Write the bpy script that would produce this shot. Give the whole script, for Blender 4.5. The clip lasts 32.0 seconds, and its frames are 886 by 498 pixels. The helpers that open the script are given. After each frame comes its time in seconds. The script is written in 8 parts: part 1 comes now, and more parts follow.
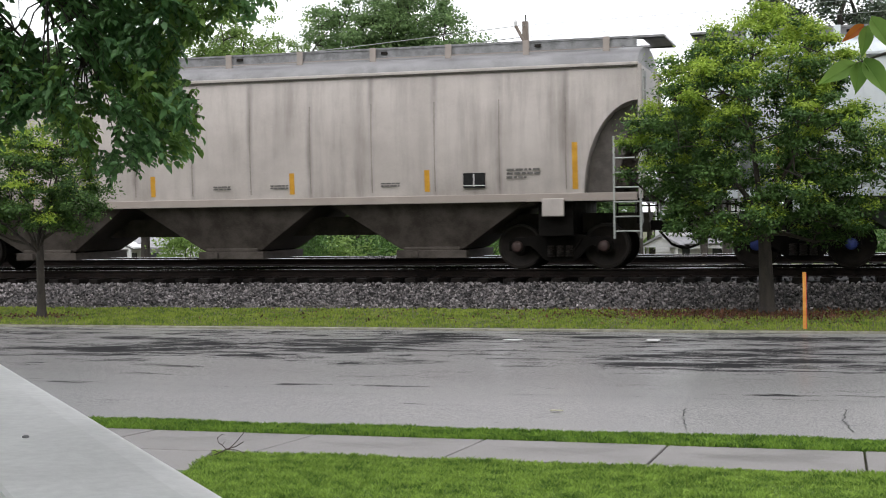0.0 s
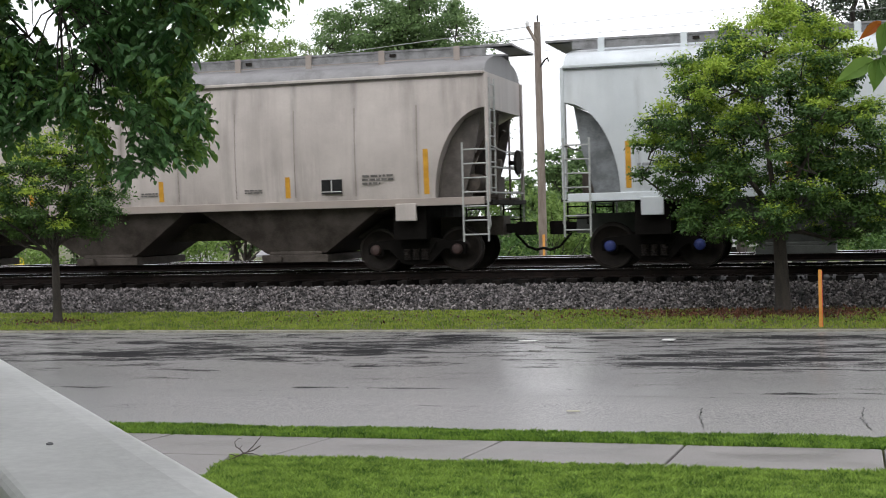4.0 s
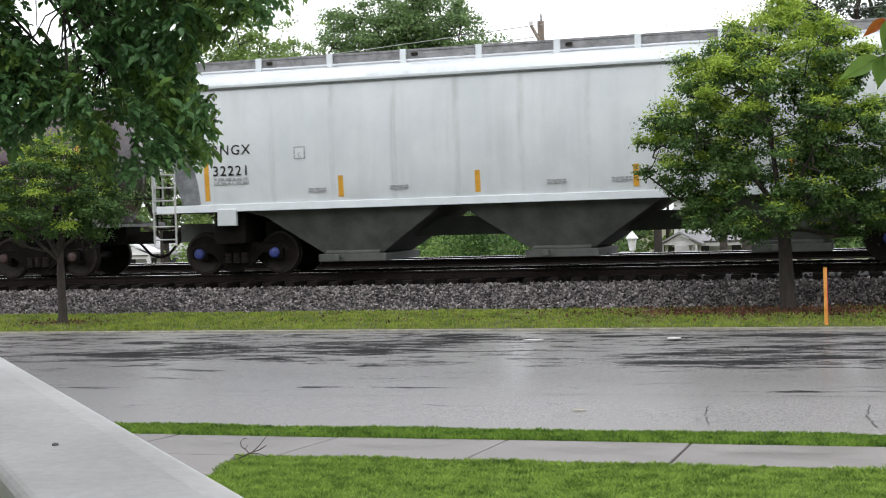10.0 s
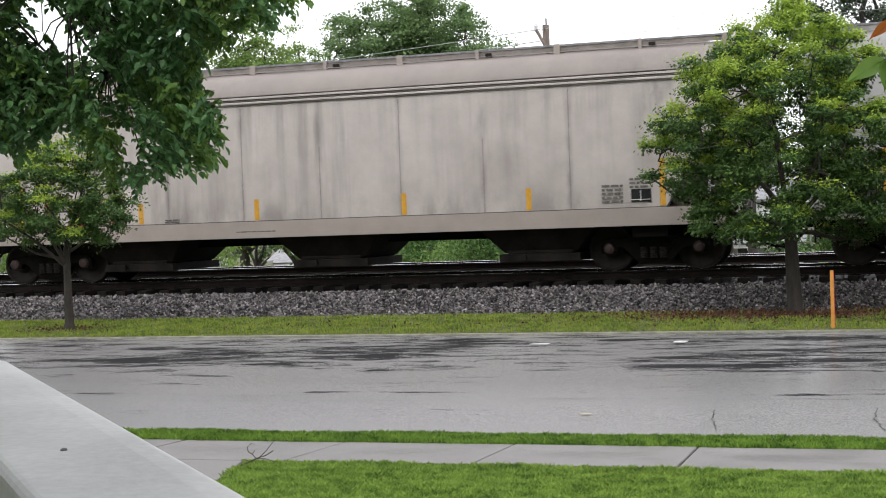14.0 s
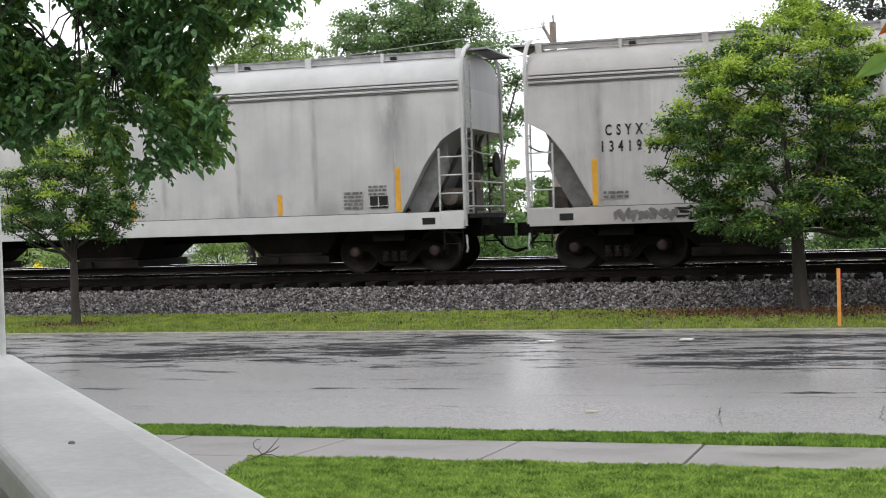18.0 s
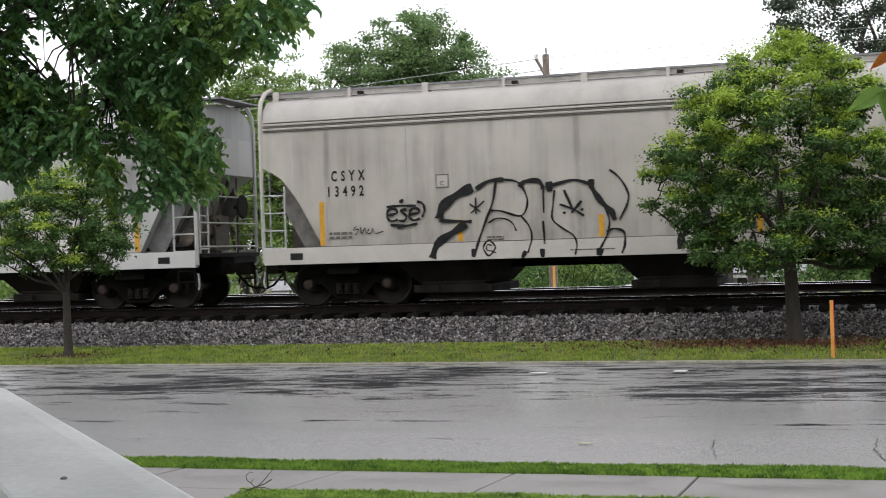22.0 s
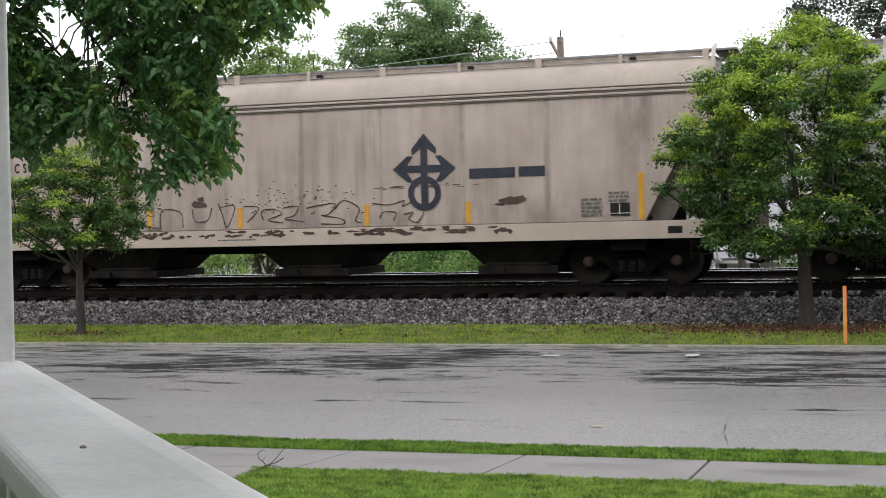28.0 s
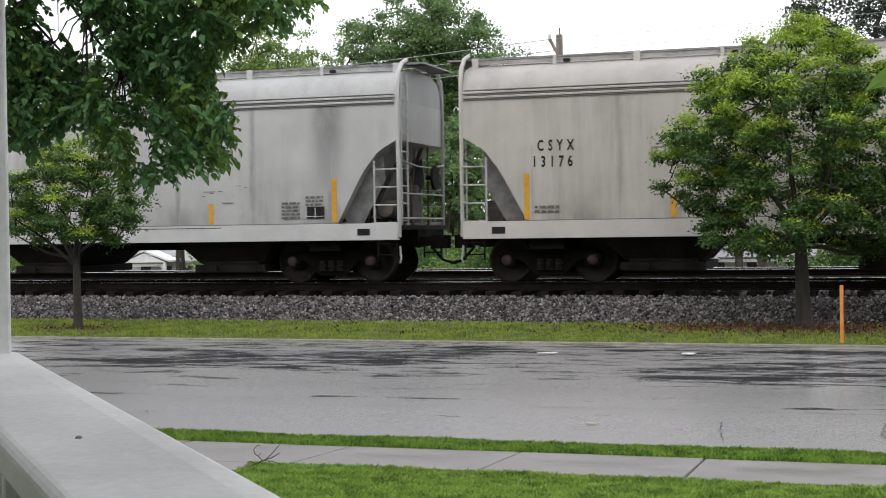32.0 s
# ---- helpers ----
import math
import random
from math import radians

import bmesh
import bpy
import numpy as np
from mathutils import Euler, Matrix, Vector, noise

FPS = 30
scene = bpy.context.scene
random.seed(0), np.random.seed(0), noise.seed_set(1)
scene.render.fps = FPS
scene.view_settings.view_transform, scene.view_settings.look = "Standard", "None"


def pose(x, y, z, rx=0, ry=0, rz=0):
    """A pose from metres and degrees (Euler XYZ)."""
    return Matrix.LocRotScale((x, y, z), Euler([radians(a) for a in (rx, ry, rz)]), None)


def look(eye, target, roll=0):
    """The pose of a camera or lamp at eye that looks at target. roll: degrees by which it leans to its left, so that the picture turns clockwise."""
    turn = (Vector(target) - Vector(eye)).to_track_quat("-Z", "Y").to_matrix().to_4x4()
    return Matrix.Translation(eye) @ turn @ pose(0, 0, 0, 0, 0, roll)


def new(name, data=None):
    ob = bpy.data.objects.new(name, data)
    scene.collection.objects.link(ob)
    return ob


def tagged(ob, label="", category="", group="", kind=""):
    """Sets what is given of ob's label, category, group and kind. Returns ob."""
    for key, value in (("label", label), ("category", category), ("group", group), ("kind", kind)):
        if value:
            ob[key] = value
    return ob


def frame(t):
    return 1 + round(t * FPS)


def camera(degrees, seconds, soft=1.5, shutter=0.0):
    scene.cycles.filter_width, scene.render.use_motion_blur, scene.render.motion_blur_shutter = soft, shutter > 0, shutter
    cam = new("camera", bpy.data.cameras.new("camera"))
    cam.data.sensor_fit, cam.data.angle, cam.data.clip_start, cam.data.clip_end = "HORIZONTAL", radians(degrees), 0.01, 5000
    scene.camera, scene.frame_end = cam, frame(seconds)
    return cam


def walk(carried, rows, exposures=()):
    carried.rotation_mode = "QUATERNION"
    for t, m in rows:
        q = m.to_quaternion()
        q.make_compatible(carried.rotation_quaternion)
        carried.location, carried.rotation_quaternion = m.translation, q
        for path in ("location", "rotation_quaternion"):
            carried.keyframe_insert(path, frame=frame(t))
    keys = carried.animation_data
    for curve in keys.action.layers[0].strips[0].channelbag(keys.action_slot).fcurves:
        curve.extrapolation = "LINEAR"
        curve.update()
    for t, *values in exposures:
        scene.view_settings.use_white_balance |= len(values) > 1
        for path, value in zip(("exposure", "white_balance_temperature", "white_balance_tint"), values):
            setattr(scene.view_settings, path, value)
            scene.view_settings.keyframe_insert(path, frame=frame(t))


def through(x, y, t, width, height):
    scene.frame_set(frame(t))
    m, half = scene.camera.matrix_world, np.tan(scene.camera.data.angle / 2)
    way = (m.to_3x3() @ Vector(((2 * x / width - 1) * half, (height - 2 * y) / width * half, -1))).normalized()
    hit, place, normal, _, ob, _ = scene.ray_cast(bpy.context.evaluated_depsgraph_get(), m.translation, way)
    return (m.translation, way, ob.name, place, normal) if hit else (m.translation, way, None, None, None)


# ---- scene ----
# camera: seconds, x, height, yaw, pitch, roll
EYE = 1.845
PATH = [
    (0.0, 0.0129, 0.0018, 15.885, -1.360, 0.853),
    (0.5, 0.0067, 0.0010, 15.880, -1.387, 1.017),
    (1.0, 0.0097, 0.0031, 15.853, -1.376, 1.098),
    (1.5, 0.0096, 0.0029, 15.886, -1.335, 1.102),
    (2.0, 0.0073, 0.0013, 15.986, -1.311, 1.109),
    (2.5, 0.0069, 0.0033, 16.093, -1.321, 1.167),
    (3.0, 0.0057, 0.0022, 16.209, -1.278, 1.293),
    (3.5, 0.0041, 0.0031, 16.341, -1.300, 1.416),
    (5.5, 0.0031, 0.0039, 16.533, -1.196, 1.494),
    (6.0, 0.0039, 0.0038, 16.486, -1.168, 1.521),
    (6.5, 0.0045, 0.0031, 16.492, -1.165, 1.598),
    (7.0, 0.0047, 0.0031, 16.498, -1.164, 1.599),
    (7.5, 0.0035, 0.0025, 16.531, -1.180, 1.612),
    (8.0, 0.0039, 0.0045, 16.538, -1.361, 1.779),
    (8.5, 0.0054, 0.0031, 16.454, -1.571, 1.923),
    (9.0, 0.0040, 0.0003, 16.508, -1.528, 2.000),
    (9.5, 0.0056, -0.0005, 16.572, -1.466, 1.899),
    (10.0, 0.0040, 0.0035, 16.621, -1.306, 1.727),
    (10.5, -0.0013, -0.0066, 16.627, -1.267, 1.417),
    (11.0, 0.0035, -0.0019, 16.805, -1.117, 1.353),
    (11.5, -0.0022, -0.0007, 16.808, -1.054, 1.597),
    (12.0, 0.0002, 0.0019, 16.836, -0.998, 1.857),
    (12.5, 0.0026, 0.0032, 16.752, -1.041, 1.965),
    (13.0, 0.0022, 0.0033, 16.774, -1.041, 1.961),
    (13.5, 0.0024, 0.0024, 16.819, -1.066, 1.922),
    (14.0, 0.0018, 0.0025, 16.859, -1.112, 1.968),
    (14.5, 0.0021, 0.0033, 16.902, -1.099, 1.961),
    (16.5, -0.0023, 0.0013, 17.089, -1.072, 1.884),
    (17.0, -0.0010, -0.0015, 17.065, -1.180, 1.863),
    (17.5, -0.0012, -0.0013, 17.099, -1.207, 1.818),
    (18.0, -0.0007, -0.0003, 17.114, -1.231, 1.786),
    (18.5, -0.0012, -0.0017, 17.075, -1.277, 1.734),
    (19.0, -0.0005, -0.0028, 17.037, -1.297, 1.676),
    (19.5, 0.0005, -0.0006, 17.025, -1.245, 1.718),
    (20.0, -0.0002, -0.0014, 17.034, -1.195, 1.773),
    (20.5, -0.0003, -0.0008, 16.970, -1.175, 1.725),
    (21.0, 0.0016, -0.0007, 16.885, -0.964, 1.826),
    (21.5, 0.0027, 0.0026, 16.711, -0.319, 1.796),
    (22.0, -0.0014, 0.0033, 16.840, 0.051, 1.783),
    (22.5, -0.0033, 0.0003, 16.958, -0.070, 1.736),
    (23.0, -0.0048, 0.0004, 16.994, -0.213, 1.607),
    (23.5, -0.0064, -0.0021, 16.957, -0.287, 1.549),
    (24.0, -0.0057, -0.0022, 17.060, -0.287, 1.447),
    (24.5, -0.0045, -0.0031, 17.062, -0.354, 1.430),
    (25.0, -0.0041, -0.0043, 17.018, -0.430, 1.338),
    (25.5, -0.0059, -0.0064, 17.041, -0.516, 1.267),
    (27.5, -0.0104, -0.0092, 17.291, -0.661, 1.162),
    (28.0, -0.0119, -0.0074, 17.338, -0.659, 1.209),
    (28.5, -0.0093, -0.0068, 17.245, -0.651, 1.212),
    (29.0, -0.0104, -0.0073, 17.258, -0.650, 1.144),
    (29.5, -0.0104, -0.0092, 17.305, -0.636, 1.070),
    (30.0, -0.0124, -0.0093, 17.349, -0.629, 1.055),
    (30.5, -0.0118, -0.0102, 17.368, -0.661, 1.037),
    (31.0, -0.0116, -0.0111, 17.317, -0.686, 0.974),
    (31.5, -0.0129, -0.0111, 17.256, -0.739, 0.894),
    (32.0, -0.0114, -0.0123, 17.241, -0.783, 0.812),
]
cam = camera(35.2, 32.0, soft=1.0, shutter=0.08)
# the camera sets its own exposure as pale and dark cars pass
LIGHT = [(0.0, 0.23), (1.0, 0.21), (2.0, 0.07), (3.0, 0.11), (5.0, 0.11), (6.0, 0.15), (7.0, 0.27), (8.0, 0.52), (9.0, 0.6), (10.0, 0.36), (11.0, 0.14), (12.0, 0.19), (13.0, 0.28), (14.0, 0.32), (17.0, 0.39), (19.0, 0.41), (20.0, 0.39), (21.0, 0.35), (22.0, 0.19), (23.0, 0.19), (24.0, 0.13), (25.0, 0.13), (28.0, 0.25), (31.0, 0.24), (32.0, 0.2)]
walk(cam, [(t, pose(x, 0, EYE + z, 90 + pitch, roll, yaw)) for t, x, z, yaw, pitch, roll in PATH], exposures=LIGHT)
# ---- light: bright overcast sky ----
world = bpy.data.worlds.new("sky")
scene.world = world
world.use_nodes = True
wn, wl = world.node_tree.nodes, world.node_tree.links
wn.clear()
sky = wn.new("ShaderNodeTexSky")
sky.sky_type = 'NISHITA'
sky.sun_disc = False
sky.sun_elevation = radians(48)
sky.sun_rotation = radians(150)
sky.dust_density = 4.0
wet = wn.new("ShaderNodeHueSaturation")
wet.inputs["Saturation"].default_value = 0.12
wet.inputs["Value"].default_value = 0.10
cloud = wn.new("ShaderNodeTexNoise")
cloud.inputs["Scale"].default_value = 1.6
cloud.inputs["Detail"].default_value = 3.0
cramp = wn.new("ShaderNodeValToRGB")
cramp.color_ramp.elements[0].color = (0.885, 0.905, 1.0, 1)
cramp.color_ramp.elements[1].color = (0.985, 0.985, 1.0, 1)
wmix = wn.new("ShaderNodeMixRGB")
wmix.inputs[0].default_value = 0.75
wbg = wn.new("ShaderNodeBackground")
wbg.inputs["Strength"].default_value = 1.55
wout = wn.new("ShaderNodeOutputWorld")
wl.new(sky.outputs[0], wet.inputs["Color"])
wl.new(cloud.outputs[0], cramp.inputs[0])
wl.new(wet.outputs[0], wmix.inputs[1])
wl.new(cramp.outputs[0], wmix.inputs[2])
wl.new(wmix.outputs[0], wbg.inputs[0])
wl.new(wbg.outputs[0], wout.inputs[0])

sun_data = bpy.data.lights.new("sun", 'SUN')
sun_data.energy = 0.9
sun_data.angle = radians(70)
sun_data.color = (1.0, 0.97, 0.955)
sun = new("sun", sun_data)
sun.matrix_world = look((0, 0, 40), (9, 15, 20))


# ---- geometry helpers ----
class G:
    """A growing list of vertices and faces."""
    def __init__(self):
        self.v, self.f = [], []

    def add(self, verts, faces):
        n = len(self.v)
        self.v += [tuple(p) for p in verts]
        self.f += [tuple(i + n for i in f) for f in faces]
        return self

    def box(self, x0, x1, y0, y1, z0, z1):
        v = [(x, y, z) for x in (x0, x1) for y in (y0, y1) for z in (z0, z1)]
        return self.add(v, [(0, 1, 3, 2), (4, 6, 7, 5), (0, 4, 5, 1), (2, 3, 7, 6), (0, 2, 6, 4), (1, 5, 7, 3)])

    def prism(self, poly, a0, a1, axis="y"):
        """A polygon pushed along an axis. poly: (x, z) for y, (y, z) for x, (x, y) for z."""
        n = len(poly)
        def at(p, a):
            return {"y": (p[0], a, p[1]), "x": (a, p[0], p[1]), "z": (p[0], p[1], a)}[axis]
        v = [at(p, a0) for p in poly] + [at(p, a1) for p in poly]
        f = [tuple(range(n)), tuple(range(2 * n - 1, n - 1, -1))]
        f += [(i, i + n, (i + 1) % n + n, (i + 1) % n) for i in range(n)]
        return self.add(v, f)

    def tube(self, pts, r, seg=8, r2=None, cap=True):
        """A round bar through points."""
        pts = [Vector(p) for p in pts]
        rings, up = [], None
        for i, p in enumerate(pts):
            d = (pts[min(i + 1, len(pts) - 1)] - pts[max(i - 1, 0)]).normalized()
            if up is None:
                up = d.orthogonal().normalized()
            side = d.cross(up)
            if side.length < 1e-5:
                side = d.cross(d.orthogonal())
            side.normalize()
            up = side.cross(d).normalized()
            rr = r if r2 is None else r + (r2 - r) * i / (len(pts) - 1)
            rings.append([p + (up * math.cos(a) + side * math.sin(a)) * rr for a in (2 * math.pi * k / seg for k in range(seg))])
        v = [q for ring in rings for q in ring]
        f = [(i * seg + k, i * seg + (k + 1) % seg, (i + 1) * seg + (k + 1) % seg, (i + 1) * seg + k) for i in range(len(pts) - 1) for k in range(seg)]
        if cap:
            f += [tuple(range(seg - 1, -1, -1)), tuple(range((len(pts) - 1) * seg, len(pts) * seg))]
        return self.add(v, f)

    def lathe(self, prof, axis="y", seg=24, c=(0, 0, 0)):
        """prof: (distance along the axis, radius) turned round it."""
        n, v = len(prof), []
        for a, r in prof:
            for k in range(seg):
                p, q = r * math.cos(2 * math.pi * k / seg), r * math.sin(2 * math.pi * k / seg)
                w = {"y": (p, a, q), "x": (a, p, q), "z": (p, q, a)}[axis]
                v.append((w[0] + c[0], w[1] + c[1], w[2] + c[2]))
        f = [(i * seg + k, i * seg + (k + 1) % seg, (i + 1) * seg + (k + 1) % seg, (i + 1) * seg + k) for i in range(n - 1) for k in range(seg)]
        f += [tuple(range(seg)), tuple(range(n * seg - 1, (n - 1) * seg - 1, -1))]
        return self.add(v, f)

    def sheet(self, fn, nu, nv):
        """A grid of fn(u, v), u and v from 0 to 1."""
        v = [fn(i / nu, j / nv) for i in range(nu + 1) for j in range(nv + 1)]
        return self.add(v, [(i * (nv + 1) + j, (i + 1) * (nv + 1) + j, (i + 1) * (nv + 1) + j + 1, i * (nv + 1) + j + 1) for i in range(nu) for j in range(nv)])


MESHES = {}


def mesh_of(name, g, material, bevel=0.0, smooth=False, key=None):
    """A mesh from a G (or a function that makes one), with bevelled edges; kept under a key for alike parts."""
    full = None if key is None else (key, material.name)
    if full in MESHES and full is not None:
        return MESHES[full]
    if callable(g):
        g = g()
    me = bpy.data.meshes.new(name)
    me.from_pydata(g.v, [], g.f)
    bm = bmesh.new()
    bm.from_mesh(me)
    bmesh.ops.recalc_face_normals(bm, faces=bm.faces)
    if bevel:
        edges = [e for e in bm.edges if len(e.link_faces) == 2 and e.calc_face_angle(0) > 0.5]
        bmesh.ops.bevel(bm, geom=edges, offset=bevel, segments=2, affect='EDGES', profile=0.6, clamp_overlap=True)
    bm.to_mesh(me)
    bm.free()
    if smooth:
        for p in me.polygons:
            p.use_smooth = True
        me.set_sharp_from_angle(angle=radians(40))
    me.materials.append(material)
    if full is not None:
        MESHES[full] = me
    return me


def part(name, g, material, parent=None, label="", bevel=0.0, smooth=False, key=None, m=None):
    """One mesh object under a thing or a part."""
    ob = new(name, mesh_of(name, g, material, bevel, smooth, key))
    if parent is not None:
        ob.parent = parent
    if m is not None:
        ob.matrix_basis = m
    if label:
        ob["label"] = label
    if name == "stencil_block":
        ob["kind"] = "stuff"
    return ob


def thing(name, label, category, m=None, group="", kind=""):
    """An empty at a thing's base, to carry its parts."""
    ob = new(name)
    ob.empty_display_size = 0.2
    if m is not None:
        ob.matrix_basis = m
    return tagged(ob, label, category, group, kind)


# ---- materials ----
def surface(name, c1, c2, scale=4.0, rough=(0.5, 0.7), metal=0.0, bump=0.15, stretch=(1, 1, 1), fine=60.0, coat=0.0, contrast=0.5, streak=None, spec=0.5, island=0.0):
    """Two colours mixed by a coarse and a fine noise, with gloss and relief that follow them."""
    mt = bpy.data.materials.new(name)
    mt.use_nodes = True
    n, l = mt.node_tree.nodes, mt.node_tree.links
    b = n["Principled BSDF"]
    tc = n.new("ShaderNodeTexCoord")
    mp = n.new("ShaderNodeMapping")
    mp.inputs["Scale"].default_value = stretch
    l.new(tc.outputs["Object"], mp.inputs[0])
    a = n.new("ShaderNodeTexNoise")
    a.inputs["Scale"].default_value, a.inputs["Detail"].default_value, a.inputs["Roughness"].default_value = scale, 5.0, 0.62
    l.new(mp.outputs[0], a.inputs[0])
    d = n.new("ShaderNodeTexNoise")
    d.inputs["Scale"].default_value, d.inputs["Detail"].default_value = fine, 3.0
    l.new(tc.outputs["Object"], d.inputs[0])
    ad = n.new("ShaderNodeMath")
    ad.operation = 'MULTIPLY_ADD'
    l.new(d.outputs[0], ad.inputs[0])
    ad.inputs[1].default_value = 0.35
    l.new(a.outputs[0], ad.inputs[2])
    rp = n.new("ShaderNodeValToRGB")
    rp.color_ramp.elements[0].position = 0.68 - 0.5 * (1 - contrast) * 0.6
    rp.color_ramp.elements[1].position = 0.68 + 0.5 * (1 - contrast) * 0.6
    rp.color_ramp.elements[0].color = (*c1, 1)
    rp.color_ramp.elements[1].color = (*c2, 1)
    l.new(ad.outputs[0], rp.inputs[0])
    col = rp.outputs[0]
    if streak:
        # rain streaks down the sides: colour, strength
        ms = n.new("ShaderNodeMapping")
        ms.inputs["Scale"].default_value = (1.5, 1.5, 0.10)
        oi = n.new("ShaderNodeObjectInfo")
        of = n.new("ShaderNodeVectorMath")
        of.operation = 'MULTIPLY_ADD'
        l.new(oi.outputs["Random"], of.inputs[0])
        of.inputs[1].default_value = (37.0, 11.0, 23.0)
        l.new(tc.outputs["Object"], of.inputs[2])
        l.new(of.outputs[0], ms.inputs[0])
        l.new(of.outputs[0], mp.inputs[0])
        s = n.new("ShaderNodeTexNoise")
        s.inputs["Scale"].default_value, s.inputs["Detail"].default_value = 1.6, 6.0
        s.inputs["Roughness"].default_value = 0.7
        l.new(ms.outputs[0], s.inputs[0])
        sr = n.new("ShaderNodeValToRGB")
        sr.color_ramp.elements[0].position, sr.color_ramp.elements[1].position = 0.46, 0.72
        sr.color_ramp.elements[0].color = (0, 0, 0, 1)
        sr.color_ramp.elements[1].color = (streak[1],) * 3 + (1,)
        l.new(s.outputs[0], sr.inputs[0])
        # the streaks come and go in broad patches
        pn = n.new("ShaderNodeTexNoise")
        pn.inputs["Scale"].default_value, pn.inputs["Detail"].default_value = 0.55, 3.0
        l.new(of.outputs[0], pn.inputs[0])
        pr = n.new("ShaderNodeMapRange")
        pr.inputs["From Min"].default_value, pr.inputs["From Max"].default_value = 0.40, 0.66
        pr.inputs["To Min"].default_value, pr.inputs["To Max"].default_value = 0.25, 1.0
        l.new(pn.outputs[0], pr.inputs[0])
        sm = n.new("ShaderNodeMath")
        sm.operation = 'MULTIPLY'
        l.new(sr.outputs[0], sm.inputs[0])
        l.new(pr.outputs[0], sm.inputs[1])
        mx = n.new("ShaderNodeMixRGB")
        l.new(sm.outputs[0], mx.inputs[0])
        l.new(col, mx.inputs[1])
        mx.inputs[2].default_value = (*streak[0], 1)
        col = mx.outputs[0]
    if island:
        gi = n.new("ShaderNodeNewGeometry")
        mi = n.new("ShaderNodeHueSaturation")
        mr = n.new("ShaderNodeMapRange")
        mr.inputs["To Min"].default_value, mr.inputs["To Max"].default_value = 1 - island, 1 + island
        l.new(gi.outputs["Random Per Island"], mr.inputs[0])
        l.new(mr.outputs[0], mi.inputs["Value"])
        l.new(col, mi.inputs["Color"])
        col = mi.outputs[0]
    l.new(col, b.inputs["Base Color"])
    rr = n.new("ShaderNodeMapRange")
    rr.inputs["From Min"].default_value, rr.inputs["From Max"].default_value = 0.35, 0.65
    rr.inputs["To Min"].default_value, rr.inputs["To Max"].default_value = rough
    l.new(a.outputs[0], rr.inputs[0])
    l.new(rr.outputs[0], b.inputs["Roughness"])
    b.inputs["Metallic"].default_value = metal
    b.inputs["Specular IOR Level"].default_value = spec
    b.inputs["Coat Weight"].default_value = coat
    b.inputs["Coat Roughness"].default_value = 0.15
    if bump:
        bp = n.new("ShaderNodeBump")
        bp.inputs["Strength"].default_value, bp.inputs["Distance"].default_value = bump, 0.01
        l.new(d.outputs[0], bp.inputs["Height"])
        l.new(bp.outputs[0], b.inputs["Normal"])
    return mt


def leafy(name, c1, c2, scale=0.8, through=0.35, gloss=0.22):
    """Leaves: colour by piece and by place, some light let through."""
    mt = bpy.data.materials.new(name)
    mt.use_nodes = True
    n, l = mt.node_tree.nodes, mt.node_tree.links
    b, out = n["Principled BSDF"], n["Material Output"]
    gi = n.new("ShaderNodeNewGeometry")
    tc = n.new("ShaderNodeTexCoord")
    a = n.new("ShaderNodeTexNoise")
    a.inputs["Scale"].default_value, a.inputs["Detail"].default_value = scale, 3.0
    l.new(tc.outputs["Object"], a.inputs[0])
    ad = n.new("ShaderNodeMath")
    ad.operation = 'MULTIPLY_ADD'
    l.new(gi.outputs["Random Per Island"], ad.inputs[0])
    ad.inputs[1].default_value = 0.45
    l.new(a.outputs[0], ad.inputs[2])
    rp = n.new("ShaderNodeValToRGB")
    rp.color_ramp.elements[0].position, rp.color_ramp.elements[1].position = 0.45, 0.95
    rp.color_ramp.elements[0].color, rp.color_ramp.elements[1].color = (*c1, 1), (*c2, 1)
    l.new(ad.outputs[0], rp.inputs[0])
    l.new(rp.outputs[0], b.inputs["Base Color"])
    b.inputs["Roughness"].default_value = 0.5
    b.inputs["Specular IOR Level"].default_value = gloss
    tr = n.new("ShaderNodeBsdfTranslucent")
    l.new(rp.outputs[0], tr.inputs["Color"])
    mx = n.new("ShaderNodeMixShader")
    mx.inputs[0].default_value = through
    l.new(b.outputs[0], mx.inputs[1])
    l.new(tr.outputs[0], mx.inputs[2])
    l.new(mx.outputs[0], out.inputs["Surface"])
    return mt


M = {}
M["lawn_soil"] = surface("lawn soil", (0.05, 0.09, 0.02), (0.09, 0.14, 0.03), 6, (0.8, 0.95), bump=0.6)
M["verge_soil"] = surface("verge soil", (0.06, 0.07, 0.03), (0.12, 0.11, 0.05), 3, (0.8, 0.95), bump=0.6)
M["concrete"] = surface("concrete", (0.165, 0.153, 0.147), (0.245, 0.229, 0.221), 1.2, (0.35, 0.6), bump=0.25, fine=90)
M["white_paint"] = surface("white porch paint", (0.66, 0.652, 0.65), (0.84, 0.835, 0.83), 2.2, (0.35, 0.5), bump=0.08)
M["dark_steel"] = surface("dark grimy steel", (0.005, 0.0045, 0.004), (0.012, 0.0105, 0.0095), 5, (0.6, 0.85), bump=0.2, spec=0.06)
# rail sides and sleepers are near-black: shade under the train is in the colour
M["rail_rust"] = surface("rail side rust with shade", (0.008, 0.0062, 0.0055), (0.020, 0.014, 0.012), 6, (0.6, 0.8), bump=0.3, spec=0.12)
M["rail_head"] = surface("polished rail head", (0.55, 0.55, 0.56), (0.7, 0.7, 0.7), 8, (0.18, 0.3), metal=1.0, bump=0.02)
M["tie"] = surface("creosoted timber with shade", (0.007, 0.006, 0.0055), (0.018, 0.015, 0.013), 7, (0.6, 0.85), bump=0.4, spec=0.12)
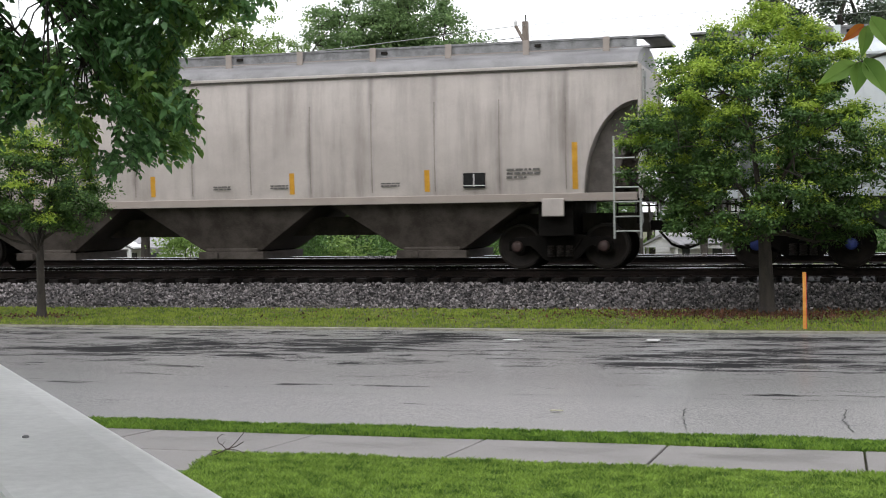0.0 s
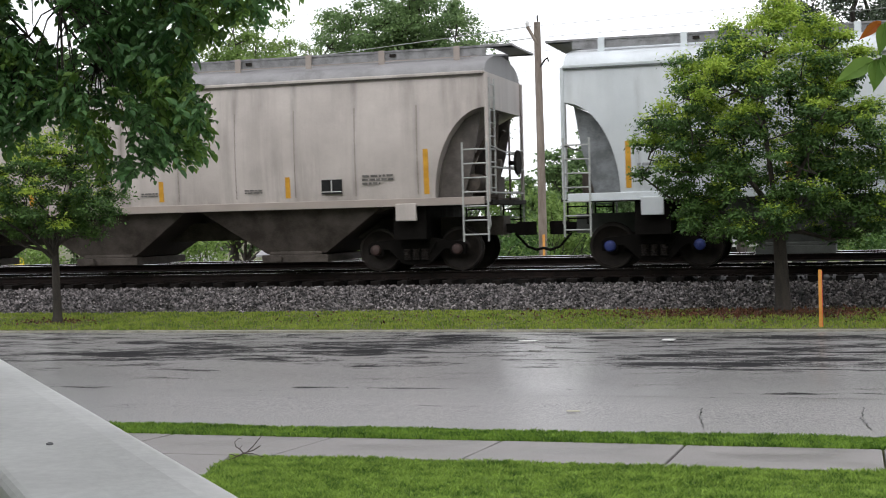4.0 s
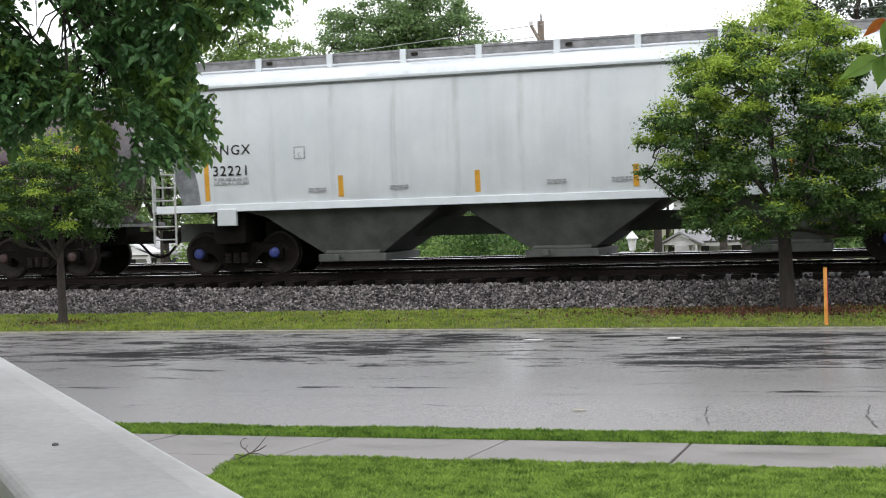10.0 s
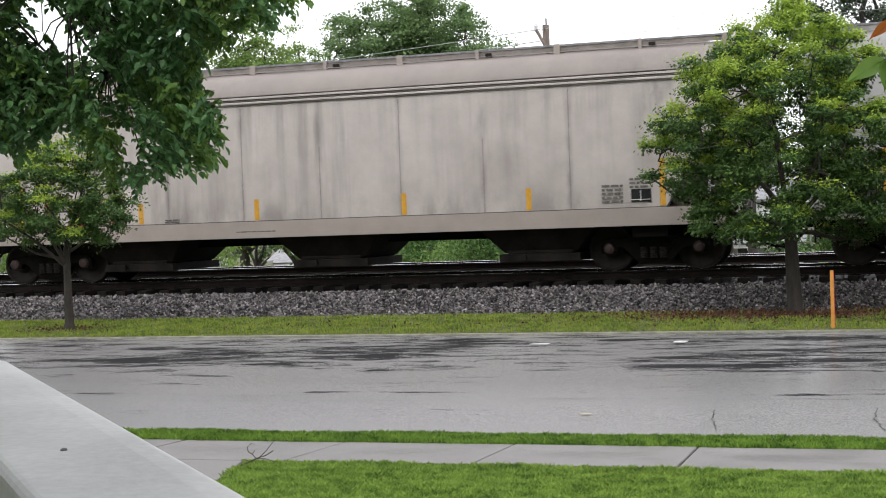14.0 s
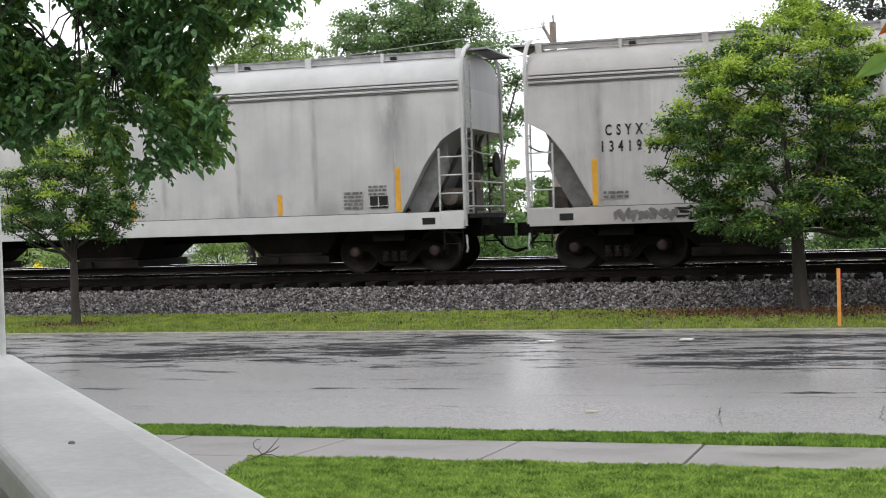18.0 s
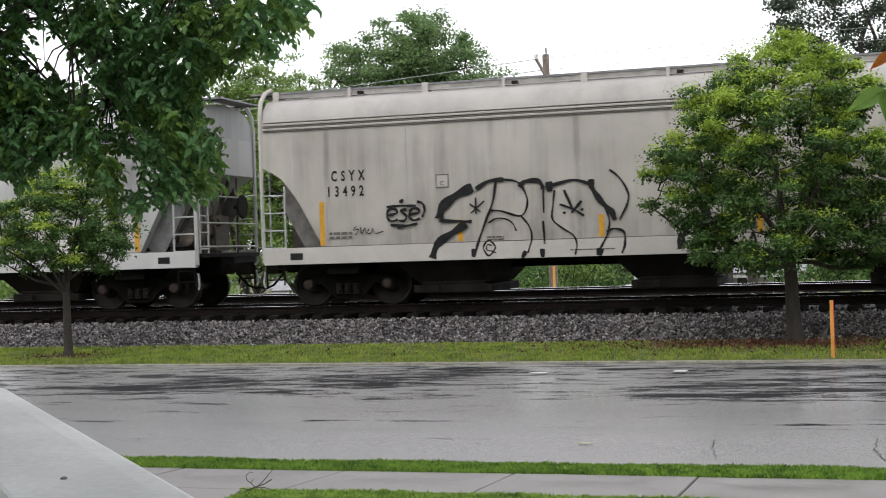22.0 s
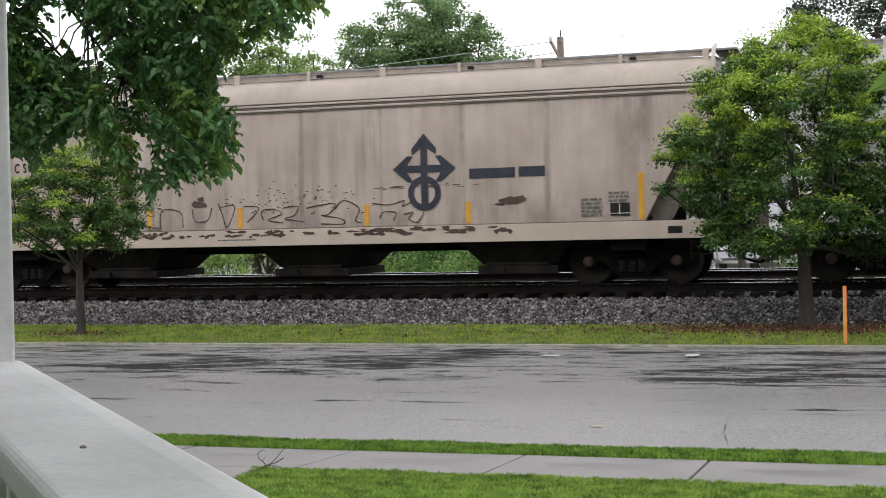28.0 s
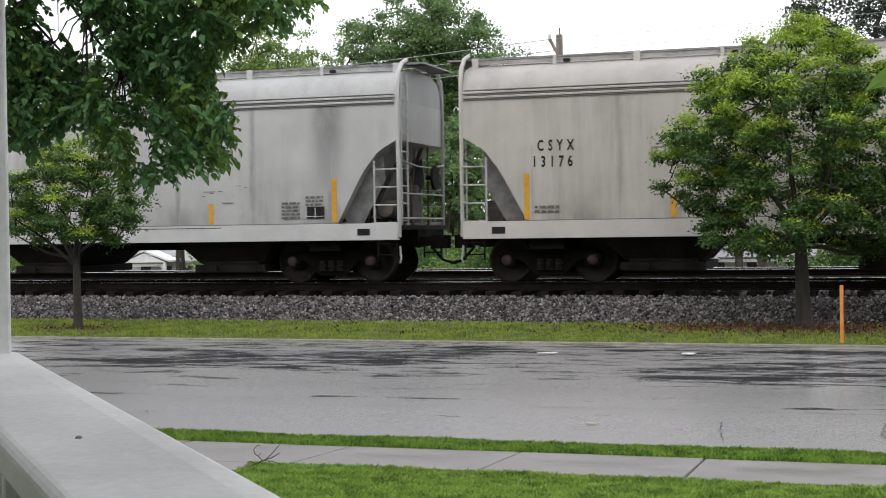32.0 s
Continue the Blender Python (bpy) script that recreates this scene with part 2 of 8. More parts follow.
# stones run very dark and the bed near-black, to paint shaded gaps
M["stone"] = surface("crushed stone", (0.024, 0.0216, 0.0217), (0.224, 0.202, 0.200), 9, (0.5, 0.8), bump=0.3, island=0.95)
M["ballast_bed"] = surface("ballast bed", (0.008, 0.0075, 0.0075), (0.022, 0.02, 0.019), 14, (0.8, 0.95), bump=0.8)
M["bark"] = surface("bark", (0.022, 0.018, 0.015), (0.065, 0.054, 0.045), 9, (0.7, 0.9), bump=0.8, stretch=(1, 1, 0.3))
# ---- ground: road, verge, walk, lawn, track bed ----
RAIL_Z = 0.74
TRACK_Y = 28.82
rnd = random.Random(7)


def profile(y):
    """Height of the earth at a distance y from the house."""
    pts = [(-400, 0.45), (0, 0.34), (8.0, 0.16), (9.6, 0.11), (10.84, 0.045), (11.45, 0.02), (11.56, -0.03), (21.58, -0.03), (21.73, 0.03), (24.6, 0.12), (25.0, 0.09), (27.05, 0.37), (38.0, 0.45), (41.0, 0.0), (46.0, -0.3), (60.0, -1.2), (100.0, -3.0), (400, -3.0), (3000, -3.0)]
    for (a, p), (b, q) in zip(pts, pts[1:]):
        if y <= b:
            return p + (q - p) * (y - a) / (b - a)
    return -3.0


def ground_mesh():
    ys = [-400, -60, 0, 5, 7, 8.0, 9.55, 10.88, 11.45, 11.56, 21.58, 21.73, 23, 24, 24.6, 25.0, 27.05, 38, 41, 46, 60, 100, 400, 3000]
    xs = [-3000, -400, -120, -60, -40] + [-30 + 2 * i for i in range(26)] + [40, 60, 120, 400, 3000]
    g = G()
    n = len(ys)
    g.add([(x, y, profile(y) - (0.05 if 9.5 < y < 10.9 else 0)) for x in xs for y in ys],
          [(i * n + j, (i + 1) * n + j, (i + 1) * n + j + 1, i * n + j + 1) for i in range(len(xs) - 1) for j in range(n - 1)])
    return g


tagged(part("ground", ground_mesh(), M["verge_soil"]), "damp earth under grass beside a railway", "ground", kind="structure")


def wet_asphalt():
    """Old asphalt after rain: dark soaked patches of open stone among smoother, paler, shining wear."""
    mt = bpy.data.materials.new("wet asphalt")
    mt.use_nodes = True
    n, l = mt.node_tree.nodes, mt.node_tree.links
    b = n["Principled BSDF"]
    tc = n.new("ShaderNodeTexCoord")
    mp = n.new("ShaderNodeMapping")
    mp.inputs["Scale"].default_value = (0.34, 0.95, 1)
    mp.inputs["Rotation"].default_value = (0, 0, radians(-6))
    l.new(tc.outputs["Object"], mp.inputs[0])
    a = n.new("ShaderNodeTexNoise")
    a.inputs["Scale"].default_value, a.inputs["Detail"].default_value, a.inputs["Roughness"].default_value = 2.0, 14, 0.78
    a.inputs["Distortion"].default_value = 0.35
    l.new(mp.outputs[0], a.inputs[0])
    # standing water gathers towards the far edge
    sx = n.new("ShaderNodeSeparateXYZ")
    l.new(tc.outputs["Object"], sx.inputs[0])
    mr = n.new("ShaderNodeMapRange")
    mr.inputs["From Min"].default_value, mr.inputs["From Max"].default_value = 14.0, 19.0
    mr.inputs["To Min"].default_value, mr.inputs["To Max"].default_value = -0.20, 0.045
    l.new(sx.outputs["Y"], mr.inputs[0])
    am = n.new("ShaderNodeMath")
    am.operation = 'MULTIPLY_ADD'
    l.new(a.outputs[0], am.inputs[0])
    am.inputs[1].default_value, am.inputs[2].default_value = 1.9, -0.46
    ad = n.new("ShaderNodeMath")
    l.new(am.outputs[0], ad.inputs[0])
    l.new(mr.outputs[0], ad.inputs[1])
    # hollows where the wet stays longest: middle, half sizes, turn, depth
    level = ad.outputs[0]
    for cx, cy, rx, ry, turn, deep in ((-0.8, 17.3, 2.8, 1.9, 4, 0.26), (-9.2, 17.6, 3.0, 1.9, 6, 0.22), (-6.6, 18.6, 1.3, 2.2, -30, 0.22), (-5.9, 20.7, 0.9, 0.45, 0, 0.36), (-3.5, 20.5, 0.6, 0.32, 0, 0.36), (-2.6, 16.6, 1.5, 0.7, 4, 0.18),
                                       (-4.6, 14.3, 2.0, 0.16, 1, 0.31), (-0.4, 14.2, 1.6, 0.13, 2, 0.31), (-8.4, 14.1, 1.0, 0.2, 3, 0.31), (-13.5, 17.4, 2.6, 1.5, 0, 0.22), (2.6, 18.6, 2.4, 1.2, 0, 0.22), (-1.0, 20.6, 2.2, 0.4, 0, 0.21)):
        hm = n.new("ShaderNodeMapping")
        hm.vector_type = 'TEXTURE'
        hm.inputs["Location"].default_value = (cx, cy, 0)
        hm.inputs["Rotation"].default_value = (0, 0, radians(turn))
        hm.inputs["Scale"].default_value = (rx, ry, 50)
        l.new(tc.outputs["Object"], hm.inputs[0])
        hg = n.new("ShaderNodeTexGradient")
        hg.gradient_type = 'SPHERICAL'
        l.new(hm.outputs[0], hg.inputs[0])
        ha = n.new("ShaderNodeMath")
        ha.operation = 'MULTIPLY_ADD'
        l.new(hg.outputs["Fac"], ha.inputs[0])
        ha.inputs[1].default_value = deep
        l.new(level, ha.inputs[2])
        level = ha.outputs[0]
    d = n.new("ShaderNodeTexNoise")
    d.inputs["Scale"].default_value, d.inputs["Detail"].default_value, d.inputs["Roughness"].default_value = 58, 4, 0.75
    l.new(tc.outputs["Object"], d.inputs[0])
    # single stones stand dry out of the film
    gr = n.new("ShaderNodeMath")
    gr.operation = 'MULTIPLY_ADD'
    l.new(d.outputs[0], gr.inputs[0])
    gr.inputs[1].default_value = -0.55
    l.new(level, gr.inputs[2])
    film = n.new("ShaderNodeValToRGB")
    film.color_ramp.elements[0].position, film.color_ramp.elements[1].position = 0.225, 0.36
    l.new(gr.outputs[0], film.inputs[0])
    vo = n.new("ShaderNodeTexVoronoi")
    vo.inputs["Scale"].default_value = 70
    l.new(tc.outputs["Object"], vo.inputs[0])
    dry = n.new("ShaderNodeValToRGB")
    dry.color_ramp.elements[0].position, dry.color_ramp.elements[1].position = 0.40, 0.60
    dry.color_ramp.elements[0].color, dry.color_ramp.elements[1].color = (0.07, 0.068, 0.07, 1), (0.435, 0.418, 0.410, 1)
    l.new(d.outputs[0], dry.inputs[0])
    mx = n.new("ShaderNodeMixRGB")
    l.new(film.outputs[0], mx.inputs[0])
    l.new(dry.outputs[0], mx.inputs[1])
    mx.inputs[2].default_value = (0.024, 0.0235, 0.025, 1)
    l.new(mx.outputs[0], b.inputs["Base Color"])
    rg = n.new("ShaderNodeMapRange")
    rg.inputs["To Min"].default_value, rg.inputs["To Max"].default_value = 0.36, 0.8
    l.new(film.outputs[0], rg.inputs[0])
    l.new(rg.outputs[0], b.inputs["Roughness"])
    sp = n.new("ShaderNodeMapRange")
    sp.inputs["To Min"].default_value, sp.inputs["To Max"].default_value = 0.40, 0.03
    l.new(film.outputs[0], sp.inputs[0])
    l.new(sp.outputs[0], b.inputs["Specular IOR Level"])
    ct = n.new("ShaderNodeMapRange")
    ct.inputs["To Min"].default_value, ct.inputs["To Max"].default_value = 0.58, 0.05
    l.new(film.outputs[0], ct.inputs[0])
    # the crown near the house has drained more
    dn = n.new("ShaderNodeMapRange")
    dn.inputs["From Min"].default_value, dn.inputs["From Max"].default_value = 13.2, 15.2
    dn.inputs["To Min"].default_value, dn.inputs["To Max"].default_value = 0.12, 1.0
    l.new(sx.outputs["Y"], dn.inputs[0])
    cm = n.new("ShaderNodeMath")
    cm.operation = 'MULTIPLY'
    l.new(ct.outputs[0], cm.inputs[0])
    l.new(dn.outputs[0], cm.inputs[1])
    l.new(cm.outputs[0], b.inputs["Coat Weight"])
    b.inputs["Coat Roughness"].default_value = 0.19
    bs = n.new("ShaderNodeMapRange")
    bs.inputs["To Min"].default_value, bs.inputs["To Max"].default_value = 0.22, 0.35
    l.new(film.outputs[0], bs.inputs[0])
    bp = n.new("ShaderNodeBump")
    bp.inputs["Distance"].default_value = 0.006
    l.new(bs.outputs[0], bp.inputs["Strength"])
    l.new(vo.outputs["Distance"], bp.inputs["Height"])
    l.new(bp.outputs[0], b.inputs["Normal"])
    return mt


M["asphalt"] = wet_asphalt()


def road_mesh():
    g = G()
    nx = 400
    def at(u, v):
        x = -60 + 100 * u
        near = 11.54 + 0.04 * math.sin(x * 1.7) + 0.03 * math.sin(x * 5.1)
        far = 21.65 + 0.04 * math.sin(x * 0.9 + 1) + 0.03 * math.sin(x * 3.3)
        y = near + (far - near) * v
        crown = 0.03 * (1 - (2 * v - 1) ** 2)
        return (x, y, -0.004 + crown + 0.004 * noise.noise((x * 0.7, y * 0.9, 0)))
    g.sheet(at, nx, 12)
    for x0, x1 in ((-1500, -60), (40, 1500)):
        g.add([(x0, 11.54, 0), (x1, 11.54, 0), (x1, 21.63, 0), (x0, 21.63, 0)], [(0, 1, 2, 3)])
    return g


tagged(part("road", road_mesh(), M["asphalt"], smooth=True), "wet worn asphalt street with dark puddled patches", "road", kind="structure")

# thin concrete strip along the far edge of the asphalt
M["curb"] = surface("pale road edge", (0.15, 0.145, 0.11), (0.30, 0.29, 0.23), 5, (0.5, 0.8), bump=0.4)
tagged(part("curb", G().prism([(21.63, -0.06), (21.75, -0.06), (21.74, 0.030), (21.65, 0.026)], -60, 40, "x"), M["curb"], bevel=0.008), "pale concrete edging along the street", "kerb", kind="structure")

# sidewalk slabs
walk_base = tagged(part("sidewalk", G().add([(-60, 9.5, 0.03), (40, 9.5, 0.03), (40, 10.9, -0.02), (-60, 10.9, -0.02)], [(0, 1, 2, 3)]), M["ballast_bed"]), "pale concrete sidewalk in square slabs, damp", "sidewalk", kind="structure")
SLAB = 1.46


def slab_mesh():
    return G().prism([(9.56, 0.112), (10.85, 0.045), (10.85, -0.06), (9.56, -0.06)], 0.008, SLAB - 0.008, "x")


for i in range(-22, 14):
    s = part("slab", slab_mesh, M["concrete"], walk_base, bevel=0.012, key="slab", m=pose(-1.29 + SLAB * i, 0, rnd.uniform(-0.004, 0.004), 0, rnd.uniform(-0.1, 0.1), 0))
# the path that joins it from the house
tagged(part("front_path", G().prism([(-6.5, 5.0), (-3.45, 5.0), (-4.44, 9.36), (-6.5, 9.36)], 0.0, 0.145, "z"), M["concrete"], bevel=0.012), "damp concrete front path towards the sidewalk", "path", kind="structure")


tagged(part("lawn", G().sheet(lambda u, v: (-60 + 100 * u, -9.0 + 17.9 * v, profile(-9.0 + 17.9 * v) + 0.004), 4, 40), M["lawn_soil"]), "green mown lawn round the house", "lawn", kind="structure")


# ---- the two tracks ----
def rail_profile():
    # half outline of a rail, height 0.175
    return [(-0.07, -0.175), (0.07, -0.175), (0.07, -0.163), (0.012, -0.148), (0.010, -0.045), (0.036, -0.035), (0.036, -0.004), (-0.036, -0.004), (-0.036, -0.035), (-0.010, -0.045), (-0.012, -0.148), (-0.07, -0.163)]


def track(y_mid, z_top, name, label):
    tr = thing(name, label, "railway track", pose(0, y_mid, z_top), kind="structure")
    for s in (-0.7535, 0.7535):
        r = part("rail", G().prism([(p + s, q) for p, q in rail_profile()], -400, 400, "x"), M["rail_rust"], tr, "rusty steel rail")
        part("running_surface", G().prism([(s - 0.032, -0.006), (s + 0.032, -0.006), (s + 0.028, 0.0), (s - 0.028, 0.0)], -400, 400, "x"), M["rail_head"], r, "polished bright rail head")
    for i in range(-62, 40):
        x = -7 + 0.52 * i + rnd.uniform(-0.02, 0.02)
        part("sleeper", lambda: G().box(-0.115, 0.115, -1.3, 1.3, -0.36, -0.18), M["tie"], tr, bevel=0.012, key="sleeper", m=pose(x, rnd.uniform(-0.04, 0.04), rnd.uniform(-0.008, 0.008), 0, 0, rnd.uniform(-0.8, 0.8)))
        if y_mid < 30:
            part("tie_plate", lambda: G().box(-0.10, 0.10, -0.92, -0.60, -0.182, -0.168).box(-0.03, 0.03, -0.87, -0.83, -0.17, -0.13).box(-0.03, 0.03, -0.68, -0.64, -0.17, -0.13), M["rail_rust"], tr, key="plate", m=pose(x, 0, 0))
    return tr


track(TRACK_Y, RAIL_Z, "railway_track", "near railway track with bright rails on dark sleepers")
track(33.6, 0.83, "railway_track", "second railway track behind, bright rails on dark sleepers")


def bed_height(x, y):
    if y < 27.05:
        return 0.09 + (y - 24.8) / 2.25 * 0.37
    return 0.46


def stone_shapes():
    """Angular broken chunks."""
    out = []
    rr = random.Random(11)
    for k in range(14):
        sx, sy, sz = rr.uniform(0.7, 1.15), rr.uniform(0.6, 1.0), rr.uniform(0.45, 0.8)
        vs = [(sx * x * rr.uniform(0.5, 1.05), sy * y * rr.uniform(0.5, 1.05), sz * z * rr.uniform(0.6, 1.05)) for x in (-1, 1) for y in (-1, 1) for z in (-1, 1)]
        fs = [(0, 1, 3), (0, 3, 2), (4, 6, 7), (4, 7, 5), (0, 4, 5), (0, 5, 1), (2, 3, 7), (2, 7, 6), (0, 2, 6), (0, 6, 4), (1, 5, 7), (1, 7, 3)]
        out.append((np.array(vs), np.array(fs)))
    return out


STONES = stone_shapes()


def scatter(name, places, sizes, material, label, category, shapes=STONES, seed=1):
    """Many small pieces, each turned at random, joined into one mesh."""
    rs = np.random.RandomState(seed)
    V, F, off = [], [], 0
    for i, (p, s) in enumerate(zip(places, sizes)):
        v, f = shapes[rs.randint(len(shapes))]
        q = rs.normal(size=4)
        q /= np.linalg.norm(q)
        w, x, y, z = q
        R = np.array([[1 - 2 * (y * y + z * z), 2 * (x * y - z * w), 2 * (x * z + y * w)], [2 * (x * y + z * w), 1 - 2 * (x * x + z * z), 2 * (y * z - x * w)], [2 * (x * z - y * w), 2 * (y * z + x * w), 1 - 2 * (x * x + y * y)]])
        V.append(v @ R.T * s + p)
        F.append(f + off)
        off += len(v)
    V, F = np.concatenate(V), np.concatenate(F)
    me = bpy.data.meshes.new(name)
    me.from_pydata(V.tolist(), [], F.tolist())
    me.materials.append(material)
    return tagged(new(name, me), label, category, kind="stuff")


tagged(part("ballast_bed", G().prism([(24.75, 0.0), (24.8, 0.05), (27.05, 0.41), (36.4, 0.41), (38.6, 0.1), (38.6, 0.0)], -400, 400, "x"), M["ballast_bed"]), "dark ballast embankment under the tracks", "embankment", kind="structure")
rs = np.random.RandomState(5)
pl, sz = [], []
for _ in range(36000):
    x, y = rs.uniform(-27, 7), 24.68 + 2.57 * rs.uniform() ** 0.9
    pl.append((x, y, bed_height(x, y) - 0.012 + rs.uniform(-0.035, 0.038) + 0.03 * noise.noise((x * 0.8, y, 3))))
    sz.append(rs.uniform(0.015, 0.036))
for _ in range(1800):
    x, y = rs.uniform(-27, 7), rs.uniform(27.2, 32.6)
    pl.append((x, y, 0.43))
    sz.append(rs.uniform(0.025, 0.045))
for _ in range(260):
    x, y = rs.uniform(-27, 7), 24.9 - abs(rs.normal()) * 0.25
    pl.append((x, y, profile(y) + 0.01))
    sz.append(rs.uniform(0.02, 0.04))
scatter("ballast_stones", np.array(pl), sz, M["stone"], "grey crushed stone ballast sloping down from the track", "gravel")


def treeline_mesh():
    """An unseen tree line added behind the house, to darken reflections and block low sky."""
    def at(u, v):
        x = -170 + 340 * u
        top = 16.0 + 2.6 * noise.noise((x * 0.09, 0, 5)) + 1.4 * noise.noise((x * 0.35, 0, 9))
        z = top * v
        y = -11.5 - 2.0 * math.sin(math.pi * v) ** 0.5 * 0.4 - 5.0 * max(0.0, v - 0.6) ** 1.5 + 1.0 * noise.noise((x * 0.3, z * 0.35, 2)) + 0.4 * noise.noise((x * 1.1, z * 1.2, 7))
        return (x, y, z)
    return G().sheet(at, 260, 14)


M["treeline"] = surface("unseen tree line in the mass", (0.012, 0.026, 0.009), (0.05, 0.095, 0.028), 1.4, (0.6, 0.8), bump=0.5, fine=9)
tagged(part("backdrop", treeline_mesh(), M["treeline"], smooth=True), "unseen dark tree line added behind the house", "trees", kind="structure")
# ---- the train ----
def run(t):
    """How far the train has come after t seconds."""
    return 10.37 * t + 0.0075 * t * t


CARS, WHEELSETS = [], []
WHEEL_R = 0.457


def paint(name, c1, c2, dirt, much, rough=(0.30, 0.5)):
    return surface(name, c1, c2, 0.9, rough, bump=0.02, streak=(dirt, much), contrast=0.25)


def seam_soot(name, base, dirt, gap, shift, stain):
    """Car paint with soot that has run down along the weld seams and, on some cars, below the roof's end."""
    mt = paint(name, *base)
    n, l = mt.node_tree.nodes, mt.node_tree.links
    b = n["Principled BSDF"]
    old = b.inputs["Base Color"].links[0].from_socket
    def calc(op, *vals):
        m = n.new("ShaderNodeMath")
        m.operation = op
        for i, v in enumerate(vals):
            if isinstance(v, (int, float)):
                m.inputs[i].default_value = v
            else:
                l.new(v, m.inputs[i])
        return m.outputs[0]
    def ramp(v, a, c, p, q):
        m = n.new("ShaderNodeMapRange")
        m.interpolation_type = 'SMOOTHSTEP'
        for k, w in zip(("From Min", "From Max", "To Min", "To Max"), (a, c, p, q)):
            m.inputs[k].default_value = w
        l.new(v, m.inputs[0])
        return m.outputs[0]
    tc = n.new("ShaderNodeTexCoord")
    oi = n.new("ShaderNodeObjectInfo")
    sp = n.new("ShaderNodeSeparateXYZ")
    l.new(tc.outputs["Object"], sp.inputs[0])
    x, z = sp.outputs["X"], sp.outputs["Z"]
    mp = n.new("ShaderNodeMapping")
    mp.inputs["Scale"].default_value = (1, 1, 0.35)
    l.new(tc.outputs["Object"], mp.inputs[0])
    rl = n.new("ShaderNodeCombineXYZ")
    l.new(calc('MULTIPLY', oi.outputs["Random"], 41.0), rl.inputs[0])
    l.new(rl.outputs[0], mp.inputs["Location"])
    a = n.new("ShaderNodeTexNoise")
    a.inputs["Scale"].default_value, a.inputs["Detail"].default_value, a.inputs["Roughness"].default_value = 1.5, 5.0, 0.65
    l.new(mp.outputs[0], a.inputs[0])
    wob = calc('MULTIPLY_ADD', a.outputs[0], 0.10, -0.05)
    d = calc('PINGPONG', calc('ADD', calc('ADD', x, shift), wob), gap / 2)
    seam = calc('MULTIPLY', ramp(d, 0.11, 0.0, 0.0, 0.55 if stain else 0.5), ramp(a.outputs[0], 0.36, 0.66, 0.0, 1.0))
    if stain:
        run_down = ramp(calc('ABSOLUTE', calc('ADD', calc('ADD', x, wob), -7.05)), 0.55, 0.05, 0.0, 0.8)
        run_down = calc('MULTIPLY', run_down, calc('MULTIPLY', ramp(a.outputs[0], 0.30, 0.60, 0.1, 1.0), ramp(z, 1.5, 3.6, 0.15, 1.0)))
        seam = calc('MAXIMUM', seam, run_down)
    # grime splashed up along the foot of the side
    foot = calc('MULTIPLY', ramp(z, 1.95, 1.25, 0.0, 0.5), ramp(a.outputs[0], 0.40, 0.70, 0.0, 1.0))
    mx = n.new("ShaderNodeMixRGB")
    l.new(calc('MAXIMUM', seam, foot), mx.inputs[0])
    l.new(old, mx.inputs[1])
    mx.inputs[2].default_value = (*dirt, 1)
    l.new(mx.outputs[0], b.inputs["Base Color"])
    return mt


PAINTS = dict(
    tan_paint=("weathered tan paint", (0.399, 0.360, 0.335), (0.546, 0.496, 0.466), (0.150, 0.125, 0.112), 0.6),
    pale_paint=("pale grey paint", (0.498, 0.536, 0.560), (0.603, 0.634, 0.652), (0.375, 0.394, 0.406), 0.5),
    warm_paint=("warm pale grey paint", (0.376, 0.350, 0.318), (0.488, 0.458, 0.418), (0.168, 0.148, 0.132), 0.65),
    dull_paint=("dull grey paint", (0.350, 0.339, 0.335), (0.472, 0.460, 0.454), (0.155, 0.140, 0.134), 0.6),
    cool_paint=("cool grey paint", (0.378, 0.376, 0.372), (0.494, 0.488, 0.480), (0.174, 0.168, 0.168), 0.55),
    pink_paint=("pinkish beige paint", (0.351, 0.287, 0.248), (0.469, 0.391, 0.351), (0.130, 0.096, 0.083), 0.75))
for k, (words, *base) in PAINTS.items():
    M[k] = paint(words, *base)
    soot = tuple(v * (0.75 if k == "pale_paint" else 0.62) for v in base[2])
    M[k + "_round"] = seam_soot(words + " on an arched car", base, soot, 1.35, 0.675, False)
    M[k + "_flat"] = seam_soot(words + " on a straight car", base, soot, 1.771, 0.0, True)
# hopper bottom colours hold the shade under the cars along with grime
M["hopper_grime_shade"] = surface("road grime and underside shade over paint", (0.010, 0.0088, 0.0078), (0.027, 0.023, 0.020), 2.5, (0.6, 0.85), bump=0.2, spec=0.1)
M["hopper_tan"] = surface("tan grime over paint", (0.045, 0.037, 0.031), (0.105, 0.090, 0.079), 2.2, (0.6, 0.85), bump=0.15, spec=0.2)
M["roof_soot"] = paint("sooty galvanised roof", (0.15, 0.148, 0.152), (0.27, 0.265, 0.268), (0.07, 0.066, 0.066), 0.7)
M["hopper_dark"] = surface("dark grime and shade over grey paint", (0.026, 0.0255, 0.024), (0.060, 0.058, 0.055), 2.2, (0.6, 0.85), bump=0.15, spec=0.2)
M["hopper_grey"] = surface("grimy, shaded grey hopper", (0.055, 0.060, 0.056), (0.11, 0.115, 0.11), 2.0, (0.5, 0.75), bump=0.15)
M["black_car"] = surface("dull black car paint", (0.010, 0.0085, 0.0085), (0.024, 0.020, 0.019), 1.5, (0.4, 0.65), bump=0.05, streak=((0.04, 0.033, 0.03), 0.5), spec=0.2)
M["tank_black"] = surface("wet black tank paint", (0.013, 0.0062, 0.0075), (0.024, 0.0125, 0.0150), 1.2, (0.21, 0.29), bump=0.0, coat=0.36, spec=0.45)
M["tank_black"].node_tree.nodes["Principled BSDF"].inputs["Coat Roughness"].default_value = 0.12
